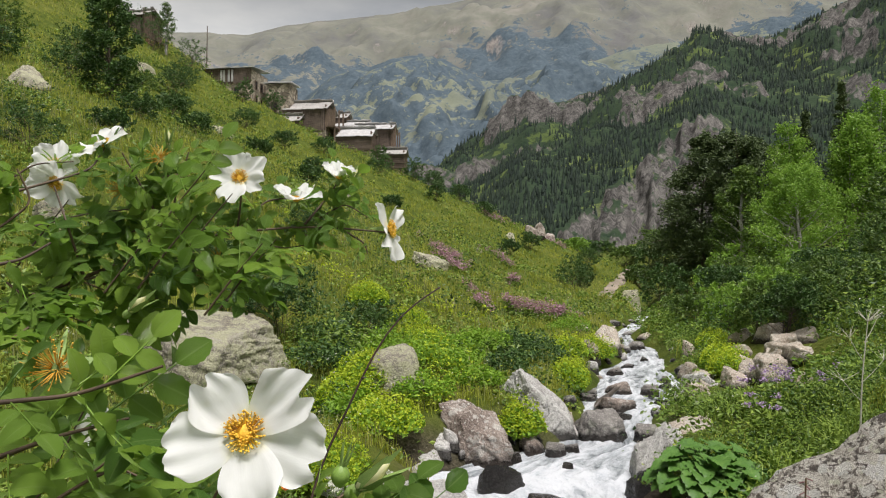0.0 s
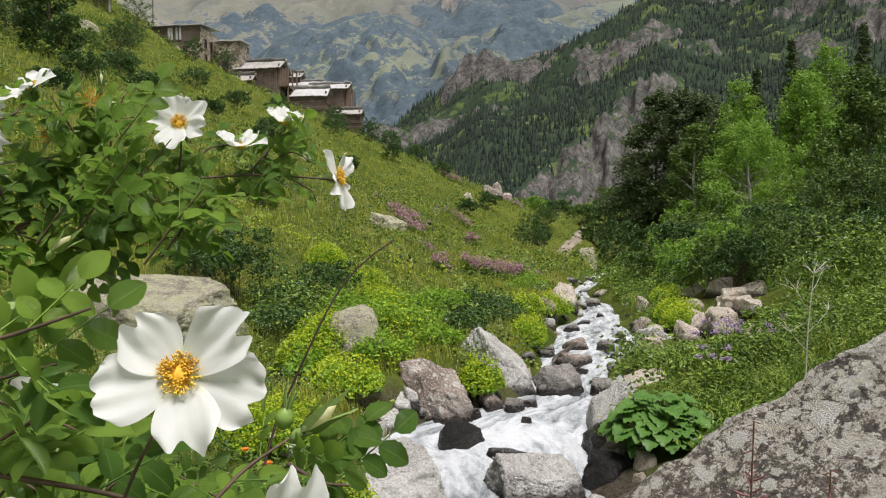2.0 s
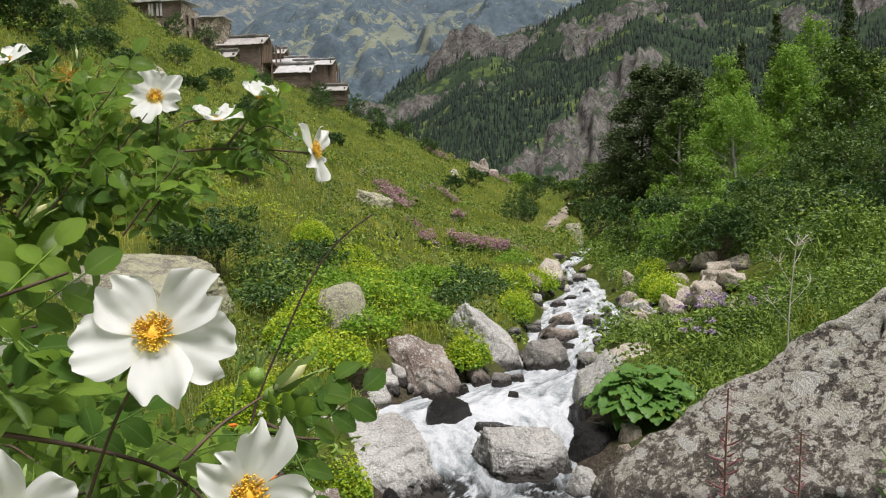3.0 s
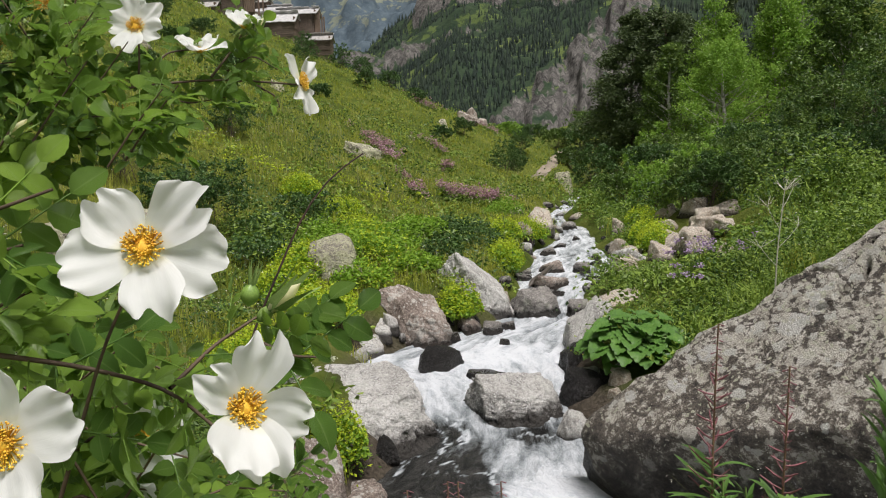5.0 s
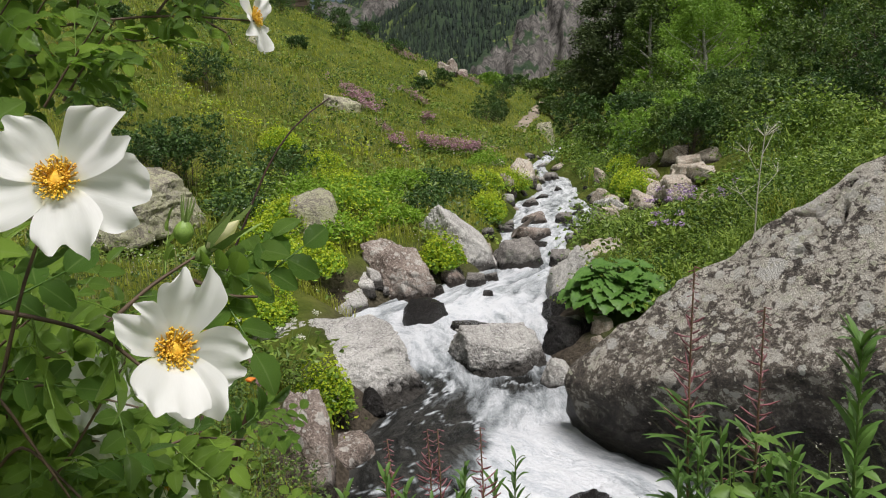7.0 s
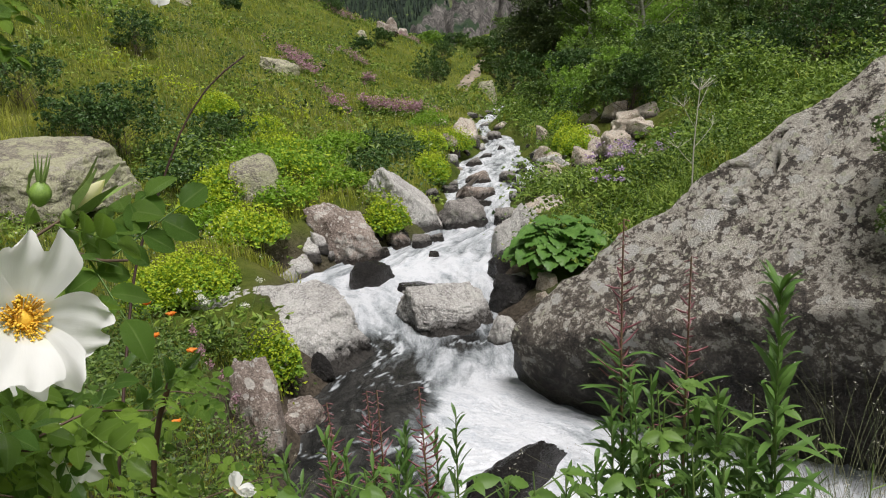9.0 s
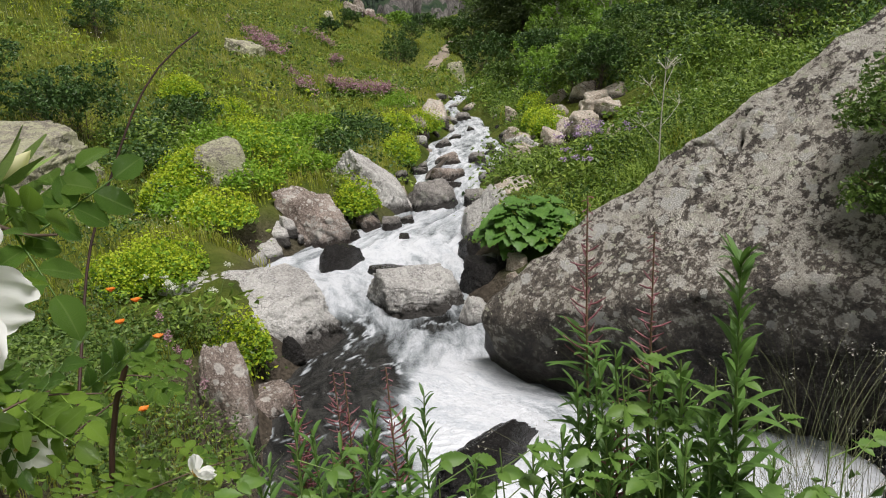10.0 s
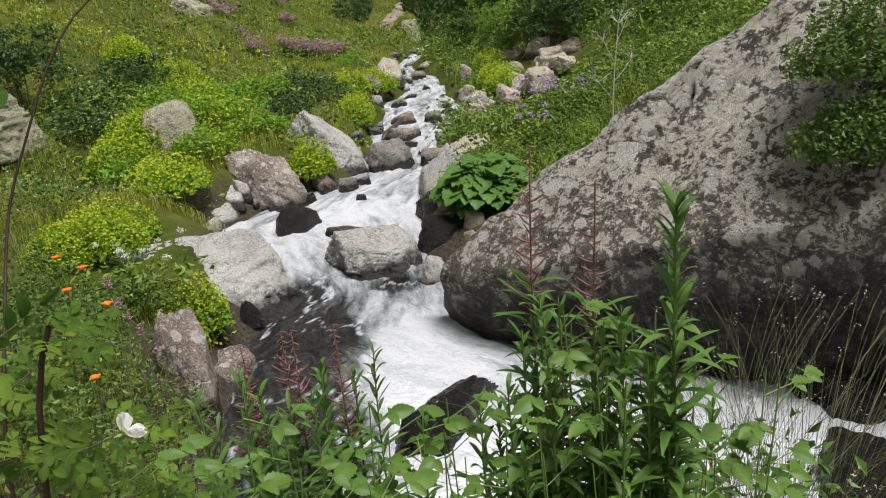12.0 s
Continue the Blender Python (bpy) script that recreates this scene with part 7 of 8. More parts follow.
def driftwood(x, y, z, seed):
    """A dark wet log stranded across the stones of the stream, with a broken branch."""
    rng = np.random.RandomState(seed)
    root = thing("driftwood_log", "dark wet driftwood log stranded in the stream", "log", at=(x, y, z))
    child("trunk", tube(limb_path((-0.30, -0.35, 0.0), (0.32, 0.42, 0.24), rng, 0.012, 9), np.array([0.004, 0.05, 0.056, 0.05, 0.046, 0.042, 0.036, 0.028, 0.002]), 9), WET_WOOD, root, smooth=True)
    child("branch", tube(limb_path((-0.02, 0.0, 0.12), (0.20, -0.12, 0.04), rng, 0.01, 5), np.array([0.03, 0.026, 0.02, 0.014, 0.001]), 7), WET_WOOD, root, smooth=True)


WET_WOOD = plain_material("wet_driftwood", (0.025, 0.020, 0.016), (0.10, 0.082, 0.066), 9, 0.4, bump=0.6, stretch=(1, 1, 0.3))
driftwood(2.72, 12.55, -0.62, 795)


def bistort(x, y, z, h, seed):
    """A small pink bistort: a thin stem with a dense oval flower head."""
    rng = np.random.RandomState(seed)
    root = thing("bistort", "small pink bistort flower head on a thin stem", "flower", "bistorts on the bank", (x, y, z - h))
    child("stem", tube(smooth_line([(0, 0, 0), (0.015, 0, h * 0.6), (0, 0, h)], 6), np.linspace(0.0016, 0.001, 6), 4), GREEN_STEM, root)
    c = rng.normal(size=(60, 3)) * (0.006, 0.006, 0.011) + (0, 0, h + 0.008)
    child("flower_head", leaf_cloud(c, 0.009, rng, 0.0, 0.8, 0.6), PINK, root)


for k, (x, y, z) in enumerate([(-0.405, 2.74, 0.60), (-0.375, 2.72, 0.545), (-0.345, 2.70, 0.505), (-0.43, 2.80, 0.66), (-0.30, 2.68, 0.42)]):
    bistort(x, y, z, 0.30, 840 + k)
# Shrubs that grow on the boulder's upper face.
for k, (x, y, z, h, w) in enumerate([(3.45, 3.62, 1.02, 0.45, 0.55), (3.30, 3.42, 0.62, 0.4, 0.5), (3.75, 3.65, 1.15, 0.5, 0.6), (3.5, 3.3, 0.68, 0.4, 0.5), (3.85, 3.3, 0.85, 0.5, 0.6)]):
    rng = np.random.RandomState(805 + k)
    root = thing("boulder_shrub", "small leafy raspberry shrub rooted on the boulder", "bush", "shrubs on the boulder", (x, y, z - 0.15))
    for j in range(9):
        a = j * 2.4
        e = np.array([math.cos(a) * w * 0.45, math.sin(a) * w * 0.45, h * (0.35 + 0.4 * rng.rand())])
        child("stem", tube(limb_path((0, 0, 0), e, rng, 0.02, 5), np.linspace(0.004, 0.0015, 5), 4), RED_STEM, root)
    m = 1700
    a, r = rng.rand(m) * 6.283, np.sqrt(rng.rand(m))
    lump = 0.6 + 0.8 * vnoise(np.cos(a) * 2 + k * 3, np.sin(a) * 2 + r, 3)
    c = np.stack([np.cos(a) * r * w * 0.55 * lump, np.sin(a) * r * w * 0.55 * lump, h * (0.1 + 0.75 * rng.rand(m)) * lump * (1.1 - 0.6 * r)], -1)
    tagged(child("foliage", leaf_cloud(c, 0.036 * (0.7 + 0.6 * rng.rand(m)), rng, 0.2, 0.6, 0.8), ALDER, root), kind="stuff")


def near_undergrowth():
    """The low leaves at the foot of the near bank and on the bank by the poppies."""
    rng = np.random.RandomState(820)
    n = 9000
    x, y = -2.2 + 2.0 * rng.rand(n), 1.6 + 4.4 * rng.rand(n) ** 1.2
    ok = (left_edge(y) - x > 0.02) & (y > 1.5) & clear_of_rocks(x, y)
    x, y = x[ok], y[ok]
    per = 4
    z = land(x, y)
    c = np.repeat(np.stack([x, y, z], -1), per, 0)
    m = len(c)
    lump = np.repeat(0.3 + 0.9 * vnoise(x * 2.2, y * 2.2, 8), per)
    c += np.stack([rng.normal(size=m) * 0.05, rng.normal(size=m) * 0.05, 0.42 * rng.rand(m) * lump], -1)
    tagged(new("bank_undergrowth", mesh_of("bank_undergrowth", *leaf_cloud(c, 0.030 * (0.6 + 1.0 * rng.rand(m)), rng, 0.0, 0.55, 0.9), ALDER)), "mixed green herbs crowding the near stream bank", "plants", kind="stuff")
    n = 7000
    x, y = -0.9 + 2.1 * rng.rand(n), 0.6 + 1.0 * rng.rand(n)
    z = land(x, y)
    c = np.stack([x, y, z + (0.35 + 0.4 * vnoise(x * 4, y * 4, 31)) * rng.rand(n) ** 0.7], -1)
    tagged(new("camera_bank_leaves", mesh_of("camera_bank_leaves", *leaf_cloud(c, 0.032 * (0.4 + rng.rand(n)), rng, 0.1, 0.4, 0.8), FIREWEED)), "tangled green leaves low on the near bank", "plants", kind="stuff")


near_undergrowth()
# ---- the rose bush beside the camera ----
def petal_material():
    m, n, l, p = material("white_petal")
    co = n.new("ShaderNodeTexCoord")
    mp = n.new("ShaderNodeMapping")
    mp.inputs["Scale"].default_value = (9, 1.2, 1)
    l.new(co.outputs["UV"], mp.inputs[0])
    veins = noise_node(n, l, 5, 4, 0.6, mp.outputs[0])
    sep = n.new("ShaderNodeSeparateXYZ")
    l.new(co.outputs["UV"], sep.inputs[0])
    base = range_node(n, l, sep.outputs[1], 0.0, 0.3)
    c = mix_node(n, l, base, (0.88, 0.86, 0.56), (0.95, 0.95, 0.93))
    c = mix_node(n, l, 0.07, c, veins.outputs[0], 'MULTIPLY')
    l.new(c, p.inputs["Base Color"])
    p.inputs["Roughness"].default_value = 0.55
    p.inputs["Specular IOR Level"].default_value = 0.2
    bump_node(n, l, veins.outputs[0], 0.10, 0.0012, p)
    tr = n.new("ShaderNodeBsdfTranslucent")
    l.new(c, tr.inputs[0])
    mx = n.new("ShaderNodeMixShader")
    mx.inputs[0].default_value = 0.50
    l.new(p.outputs[0], mx.inputs[1])
    l.new(tr.outputs[0], mx.inputs[2])
    l.new(mx.outputs[0], n["Material Output"].inputs[0])
    return m


def rose_leaf_material(name, dark, light):
    m, n, l, p = material(name)
    info, co = n.new("ShaderNodeObjectInfo"), n.new("ShaderNodeTexCoord")
    t = noise_node(n, l, 350, 4, 0.6, co.outputs["Object"])
    sep = n.new("ShaderNodeSeparateXYZ")
    l.new(co.outputs["UV"], sep.inputs[0])
    wav = n.new("ShaderNodeTexWave")
    wav.inputs["Scale"].default_value, wav.inputs["Distortion"].default_value = 4.5, 1.5
    l.new(co.outputs["UV"], wav.inputs[0])
    rib = range_node(n, l, sep.outputs[0], 0.0, 0.09, 0.4, 0.0)
    c = mix_node(n, l, info.outputs["Random"], dark, light)
    c = mix_node(n, l, range_node(n, l, t.outputs[0], 0.35, 0.75, 0.0, 0.35), c, light)
    c = mix_node(n, l, rib, c, (0.30, 0.42, 0.14))
    l.new(c, p.inputs["Base Color"])
    p.inputs["Roughness"].default_value = 0.36
    p.inputs["Specular IOR Level"].default_value = 0.4
    bump_node(n, l, wav.outputs[0], 0.6, 0.0012, p)
    tr = n.new("ShaderNodeBsdfTranslucent")
    l.new(mix_node(n, l, 0.3, c, (0.20, 0.36, 0.03)), tr.inputs[0])
    mx = n.new("ShaderNodeMixShader")
    mx.inputs[0].default_value = 0.40
    l.new(p.outputs[0], mx.inputs[1])
    l.new(tr.outputs[0], mx.inputs[2])
    l.new(mx.outputs[0], n["Material Output"].inputs[0])
    return m


PETAL = petal_material()
ROSE_LEAF = rose_leaf_material("rose_leaf", (0.052, 0.13, 0.025), (0.27, 0.42, 0.062))
ROSE_YOUNG = rose_leaf_material("young_rose_leaf", (0.10, 0.22, 0.03), (0.25, 0.40, 0.05))
TWIG = plain_material("rose_twig", (0.04, 0.024, 0.015), (0.13, 0.085, 0.05), 60, 0.7, dist=0.001)
CANE = plain_material("red_rose_cane", (0.018, 0.008, 0.006), (0.06, 0.024, 0.016), 40, 0.5, dist=0.001)
ANTHER = plain_material("yellow_stamen", (0.58, 0.27, 0.015), (0.93, 0.66, 0.06), 9, 0.7, dist=0.001)
SEPAL = plain_material("green_sepal", (0.13, 0.22, 0.05), (0.26, 0.36, 0.10), 200, 0.6, dist=0.001)
SPENT = plain_material("spent_stamen", (0.55, 0.25, 0.02), (0.80, 0.48, 0.06), 300, 0.8, dist=0.001)


def with_uv(me, uv):
    layer = me.uv_layers.new(name="UVMap")
    idx = np.empty(len(me.loops), np.int32)
    me.loops.foreach_get("vertex_index", idx)
    layer.data.foreach_set("uv", np.asarray(uv, np.float32)[idx].ravel())
    return me


def petal_mesh(seed):
    """One petal of unit length, along +y, facing +z: narrow at its foot, broad and notched at its rim, waved and creased."""
    rng = np.random.RandomState(seed)
    nu, nv = 21, 16
    U, V = np.meshgrid(np.linspace(-1, 1, nu), np.linspace(0, 1, nv), indexing="ij")
    half = (0.40 + 0.07 * rng.rand()) * np.sin(np.pi * np.clip(0.05 + (0.60 + 0.08 * rng.rand()) * V, 0, 1)) ** 0.95
    cleft, deep = 0.35 * rng.normal(), 0.10 + 0.12 * rng.rand()
    rim = deep * np.exp(-(((U - cleft) / 0.20) ** 2)) + 0.26 * np.abs(U) ** 2.6 + 0.16 * (vnoise(U * 2.6 + seed, 0 * U + seed * 1.7, seed) - 0.5) + 0.05 * (vnoise(U * 9 + seed, 0 * U, seed + 2) - 0.5)
    X, Y = U * half * (1 + 0.06 * np.sin(V * 5 + seed)), V * (1 - rim * V**2.2)
    wave = 0.05 * np.sin(U * (3.5 + 2 * rng.rand()) + 6 * rng.rand()) + 0.035 * np.sin(U * 9 + 6 * rng.rand())
    crease = -0.05 * np.exp(-((U / 0.16) ** 2)) * V
    Z = (0.14 + 0.10 * rng.rand()) * V**1.5 - (0.04 + 0.10 * rng.rand()) * V**5 + 0.10 * U**2 * V + wave * V**2.5 * 1.5 + crease + 0.12 * (fbm(U * 1.6 + seed * 3, V * 2.0, seed, 3) - 0.5) * (0.2 + V)
    return with_uv(mesh_of("petal", np.stack([X, Y, Z], -1).reshape(-1, 3), grid_faces(nu, nv), PETAL, True), np.stack([U * 0.5 + 0.5, V], -1).reshape(-1, 2))


def stamen_mesh(name, mat, seed, reach, count):
    rng = np.random.RandomState(seed)
    out = []
    for k in range(count):
        a, r = k * 2.39996, 0.35 + 0.75 * rng.rand()
        tip = np.array([math.cos(a) * r * reach, math.sin(a) * r * reach, reach * (0.50 - 0.15 * r + 0.22 * rng.rand())])
        out.append(tube([tip * (0.3, 0.3, 0.0), tip * (0.8, 0.8, 0.7), tip], [0.008, 0.007, 0.006], 3))
        c = tip
        s = 0.015 * (0.7 + 0.7 * rng.rand())
        ring = [c + s * np.array([math.cos(b), math.sin(b), 0]) for b in np.arange(5) * 1.2566]
        v = np.array(ring + [q + (0, 0, s * 0.9) for q in ring])
        out.append((v, np.array([(0, 1, 6, 5), (1, 2, 7, 6), (2, 3, 8, 7), (3, 4, 9, 8), (4, 0, 5, 9), (5, 6, 7, 8), (5, 8, 9, 9)])[:6]))
    return mesh_of(name, *join(out), mat, True)


def heart_mesh():
    bm = bmesh.new()
    bmesh.ops.create_uvsphere(bm, u_segments=12, v_segments=7, radius=0.13)
    for q in bm.verts:
        q.co.z = q.co.z * 0.7 + 0.03
    me = bpy.data.meshes.new("flower")
    bm.to_mesh(me)
    bm.free()
    me.materials.append(ANTHER)
    return me


PETALS = [petal_mesh(s) for s in (3, 8, 14, 21, 27, 33, 38, 46)]
STAMENS, SPENT_STAMENS, HEART = stamen_mesh("stamen_ring", ANTHER, 5, 0.27, 170), stamen_mesh("stamen_ring", SPENT, 6, 0.42, 60), heart_mesh()


def sepal_mesh():
    out = []
    for k in range(5):
        a = k * 1.2566
        d, s = np.array([math.cos(a), math.sin(a), 0]), np.array([-math.sin(a), math.cos(a), 0])
        v = np.array([s * -0.07, s * 0.07, d * 0.35 + s * 0.08 + (0, 0, -0.10), d * 0.35 - s * 0.08 + (0, 0, -0.10), d * 0.75 + s * 0.01 + (0, 0, -0.28), d * 0.75 - s * 0.01 + (0, 0, -0.28)])
        out.append((v, np.array([(0, 1, 2, 3), (3, 2, 4, 5)])))
    out.append(tube([(0, 0, -0.42), (0, 0, -0.34), (0, 0, -0.2), (0, 0, -0.06), (0, 0, 0)], [0.03, 0.10, 0.15, 0.10, 0.06], 8))
    return mesh_of("calyx", *join(out), SEPAL, True)


SEPALS = sepal_mesh()


def toward(place, facing, spin):
    """A pose at place whose +z looks along facing."""
    q = Vector(facing).to_track_quat("Z", "Y").to_matrix().to_4x4()
    return Matrix.Translation(place) @ q @ pose(0, 0, 0, 0, 0, spin)


def flower(parent, place, facing, r, spin, seed, opened=1.0, rays=None):
    """An open rose: a heart, five petals, a ring of stamens and the sepals behind; rays: each petal's turn and length."""
    rng = np.random.RandomState(seed)
    f = new("flower", HEART)
    f.parent = parent
    f.matrix_basis = toward(place, facing, spin) @ Matrix.Scale(r, 4)
    f["label"] = "white single rose with a yellow centre"
    for k in range(5):
        p = new("petal", PETALS[(k * 3 + seed) % 8])
        p.parent = f
        turn, size = rays[k] if rays else (k * 72 + rng.normal() * 9, 0.92 + 0.2 * rng.rand())
        p.matrix_basis = pose(0, 0, 0.02 * (k % 3), 0, 0, turn) @ pose(0, 0.04, 0, (1 - opened) * 70 + rng.normal() * 8, rng.normal() * 9, 0) @ Matrix.Diagonal((size * (0.98 + 0.12 * rng.rand()), size, 1, 1))
    for nm, me, lab in (("stamen_ring", STAMENS, "ring of yellow stamens"), ("calyx", SEPALS, "green sepals")):
        s = new(nm, me)
        s.parent = f
        s["label"] = lab
    return f


def spent_flower(parent, place, facing, r):
    f = new("spent_flower", SPENT_STAMENS)
    f.parent = parent
    f.matrix_basis = toward(place, facing, 20) @ Matrix.Scale(r, 4)
    f["label"] = "spent rose with browning yellow stamens"
    s = new("calyx", SEPALS)
    s.parent = f


def bud_mesh():
    n, m = 9, 10
    out = []
    zz = np.linspace(0, 1, n)
    rad = 0.22 * np.sin(np.pi * np.clip(zz * 0.9 + 0.12, 0, 1)) ** 0.8 * (1 - 0.3 * zz)
    out.append(tube([(0, 0, z) for z in zz], rad, m))
    return mesh_of("bud", *join(out), PETAL, True)


def bud_sepals():
    out = []
    for k in range(5):
        a = k * 1.2566 + 0.3
        d, s = np.array([math.cos(a), math.sin(a), 0]), np.array([-math.sin(a), math.cos(a), 0])
        pts = [(0.05, 0.10, -0.05), (0.21, 0.13, 0.28), (0.26, 0.09, 0.7), (0.42, 0.02, 1.25)]
        v = np.concatenate([[d * q + s * w + (0, 0, z), d * q - s * w + (0, 0, z)] for q, w, z in pts])
        out.append((v, np.array([(0, 1, 3, 2), (2, 3, 5, 4), (4, 5, 7, 6)])))
    out.append(tube([(0, 0, -0.45), (0, 0, -0.36), (0, 0, -0.2), (0, 0, 0)], [0.03, 0.12, 0.17, 0.12], 8))
    return mesh_of("calyx", *join(out), SEPAL, True)


BUD, BUD_SEPALS = bud_mesh(), bud_sepals()


def bud(parent, place, facing, r):
    f = new("bud", BUD)
    f.parent = parent
    f.matrix_basis = toward(place, facing, 0) @ Matrix.Scale(r * 0.72, 4)
    f["label"] = "pale pointed rose bud"
    s = new("calyx", BUD_SEPALS)
    s.parent = f


def leaflet(base, along, nrm, ln, rng):
    """A toothed oval leaflet folded along its rib."""
    along, nrm = along / np.linalg.norm(along), nrm / np.linalg.norm(nrm)
    side = np.cross(along, nrm)
    side /= np.linalg.norm(side)
    nrm = np.cross(side, along)
    n = 11
    t = np.linspace(0, 1, n)
    half = 0.33 * ln * np.sin(np.pi * t**0.88) ** 0.70
    half = half * np.where(np.arange(n) % 2 == 1, 1.05, 0.96)
    curl = 0.25 + 0.55 * rng.rand()
    mid = base + np.outer(t, along) * ln - np.outer(t**2, nrm) * ln * curl * 0.5
    ve, uv = [], []
    for k in range(n):
        ve += [mid[k] - side * half[k] + nrm * half[k] * 0.30, mid[k] - side * half[k] * 0.5 + nrm * half[k] * 0.17, mid[k], mid[k] + side * half[k] * 0.5 + nrm * half[k] * 0.17, mid[k] + side * half[k] + nrm * half[k] * 0.30]
        uv += [(1, t[k]), (0.5, t[k]), (0, t[k]), (0.5, t[k]), (1, t[k])]
    return np.array(ve), grid_faces(n, 5), np.array(uv)


def compound_leaf(seed, pairs):
    """A rose leaf along +y: a thin stalk with pairs of leaflets and one at its end; the end leaflet is 1 long."""
    rng = np.random.RandomState(seed)
    v, f, uv, base = [], [], [], 0
    total = 0.5 + 0.62 * pairs
    pieces = [leaflet(np.array([0, total, -0.02]), np.array([0.1 * rng.normal(), 1, 0.1]), np.array([0, 0, 1.0]), 1.0, rng)]
    for k in range(pairs):
        y = 0.45 + 0.62 * k
        for s in (-1, 1):
            pieces.append(leaflet(np.array([0, y + 0.04 * s, 0]), np.array([s * 1.0, 0.45 + 0.2 * rng.normal(), 0.12 * rng.normal()]), np.array([0.25 * rng.normal(), 0.2 * rng.normal(), 1.0]), 0.78 + 0.12 * k, rng))
    for a, b, c in pieces:
        v.append(a), f.append(b + base), uv.append(c)
        base += len(a)
    a, b = tube([(0, 0, 0), (0.01, total * 0.5, 0.03), (0, total, -0.02)], [0.03, 0.024, 0.018], 4)
    v.append(a), f.append(b + base), uv.append(np.full((len(a), 2), 0.4))
    return np.concatenate(v), np.concatenate(f), np.concatenate(uv)


def leaf_mesh(seed, pairs, mat):
    v, f, uv = compound_leaf(seed, pairs)
    return with_uv(mesh_of("leaf", v, f, mat, True), uv)


LEAVES = [leaf_mesh(31 + k, 2 + k % 2, ROSE_LEAF) for k in range(5)]
YOUNG = [leaf_mesh(41 + k, 2, ROSE_YOUNG) for k in range(2)]
rose = thing("rose_bush", "wild rose bush with white single flowers and green leaves", "bush", at=(-0.3, 0.62, 0.0))
ROSE_FROM = Matrix.Translation((0.3, -0.62, 0.0))
rose_rng = np.random.RandomState(900)
OPEN_FLOWERS = ((-0.065, 0.252, 1.546), (-0.035, 0.242, 1.493), (-0.139, 0.519, 1.663), (-0.041, 0.577, 1.631), (-0.244, 0.478, 1.655), (-0.106, 0.547, 1.650))


def held(ob):
    """Keeps a part that was placed in the world where it is, under the bush."""
    ob.matrix_basis = ROSE_FROM @ ob.matrix_basis
    return ob


def smooth_path(points, n):
    p = np.array(points, float)
    s = np.r_[0, np.cumsum(np.linalg.norm(np.diff(p, axis=0), axis=1))]
    t = np.linspace(0, s[-1], n)
    q = np.stack([np.interp(t, s, p[:, k]) for k in range(3)], -1)
    for _ in range(3):
        q[1:-1] = (q[:-2] + 2 * q[1:-1] + q[2:]) / 4
    return q


def twig(points, leaves, size, r):
    """A twig through the points, with compound leaves by turns on either side."""
    far = points[0][1] > 0.38
    leaves = int(leaves * (2.2 if far else 1.1) + 0.5)
    size = size * (0.80 if far else 0.88)
    q = smooth_path(points, 16)
    tw = child("twig", tube(q, np.linspace(r * 0.62, r * 0.30, 16), 6), TWIG, rose, smooth=True)
    held(tw)
    for k in range(leaves):
        u = (k + 0.6 + 0.5 * rose_rng.rand()) / (leaves + 0.4)
        i = min(14, int(u * 15))
        tan = q[i + 1] - q[i]
        tan /= np.linalg.norm(tan)
        side = np.cross(tan, (0.1, -0.5, 0.85))
        side /= np.linalg.norm(side) + 1e-9
        out = side * (1 if k % 2 else -1) + tan * (0.5 + 0.4 * rose_rng.rand()) + rose_rng.normal(size=3) * 0.30
        nrm = np.array([0.1, -0.42, 0.85]) + rose_rng.normal(size=3) * 0.65
        out /= np.linalg.norm(out)
        nrm = nrm - out * (nrm @ out)
        nrm /= np.linalg.norm(nrm)
        across = np.cross(out, nrm)
        m = Matrix(((across[0], out[0], nrm[0], q[i][0]), (across[1], out[1], nrm[1], q[i][1]), (across[2], out[2], nrm[2], q[i][2]), (0, 0, 0, 1)))
        blade = q[i] + out * 0.03 * size
        hides = False
        for fl in OPEN_FLOWERS:
            line = np.array(fl) - (0.03, 0.01, 1.58)
            far = np.linalg.norm(line)
            k1 = (blade - (0.03, 0.01, 1.58)) @ line / far
            hides |= k1 < far + 0.012 and np.linalg.norm(blade - (0.03, 0.01, 1.58) - line / far * k1) < (0.026 if fl[1] > 0.38 else 0.046) * k1 / far
        if hides:
            continue
        young = u > 0.35 and q[i][2] > 1.56 and rose_rng.rand() < 0.6
        lf = new("leaf", YOUNG[k % 2] if young else LEAVES[rose_rng.randint(5)])
        lf.parent = rose
        lf.matrix_basis = ROSE_FROM @ m @ Matrix.Scale(size * (0.0135 + 0.0065 * rose_rng.rand()), 4)


twig([(-0.265, 0.423, 1.574), (-0.222, 0.470, 1.594), (-0.183, 0.508, 1.620), (-0.144, 0.530, 1.626), (-0.100, 0.550, 1.633), (-0.040, 0.573, 1.628)], 13, 0.90, 0.0022)
twig([(-0.183, 0.508, 1.620), (-0.179, 0.507, 1.652), (-0.170, 0.506, 1.679)], 6, 0.85, 0.0016)
twig([(-0.183, 0.508, 1.620), (-0.195, 0.490, 1.654), (-0.205, 0.483, 1.675)], 6, 0.85, 0.0016)
twig([(-0.222, 0.470, 1.594), (-0.226, 0.456, 1.627), (-0.241, 0.469, 1.652)], 7, 0.90, 0.0016)
twig([(-0.100, 0.550, 1.633), (-0.085, 0.561, 1.654), (-0.075, 0.561, 1.669)], 5, 0.80, 0.0016)
twig([(-0.222, 0.470, 1.594), (-0.189, 0.484, 1.603), (-0.155, 0.528, 1.608)], 6, 0.85, 0.0016)
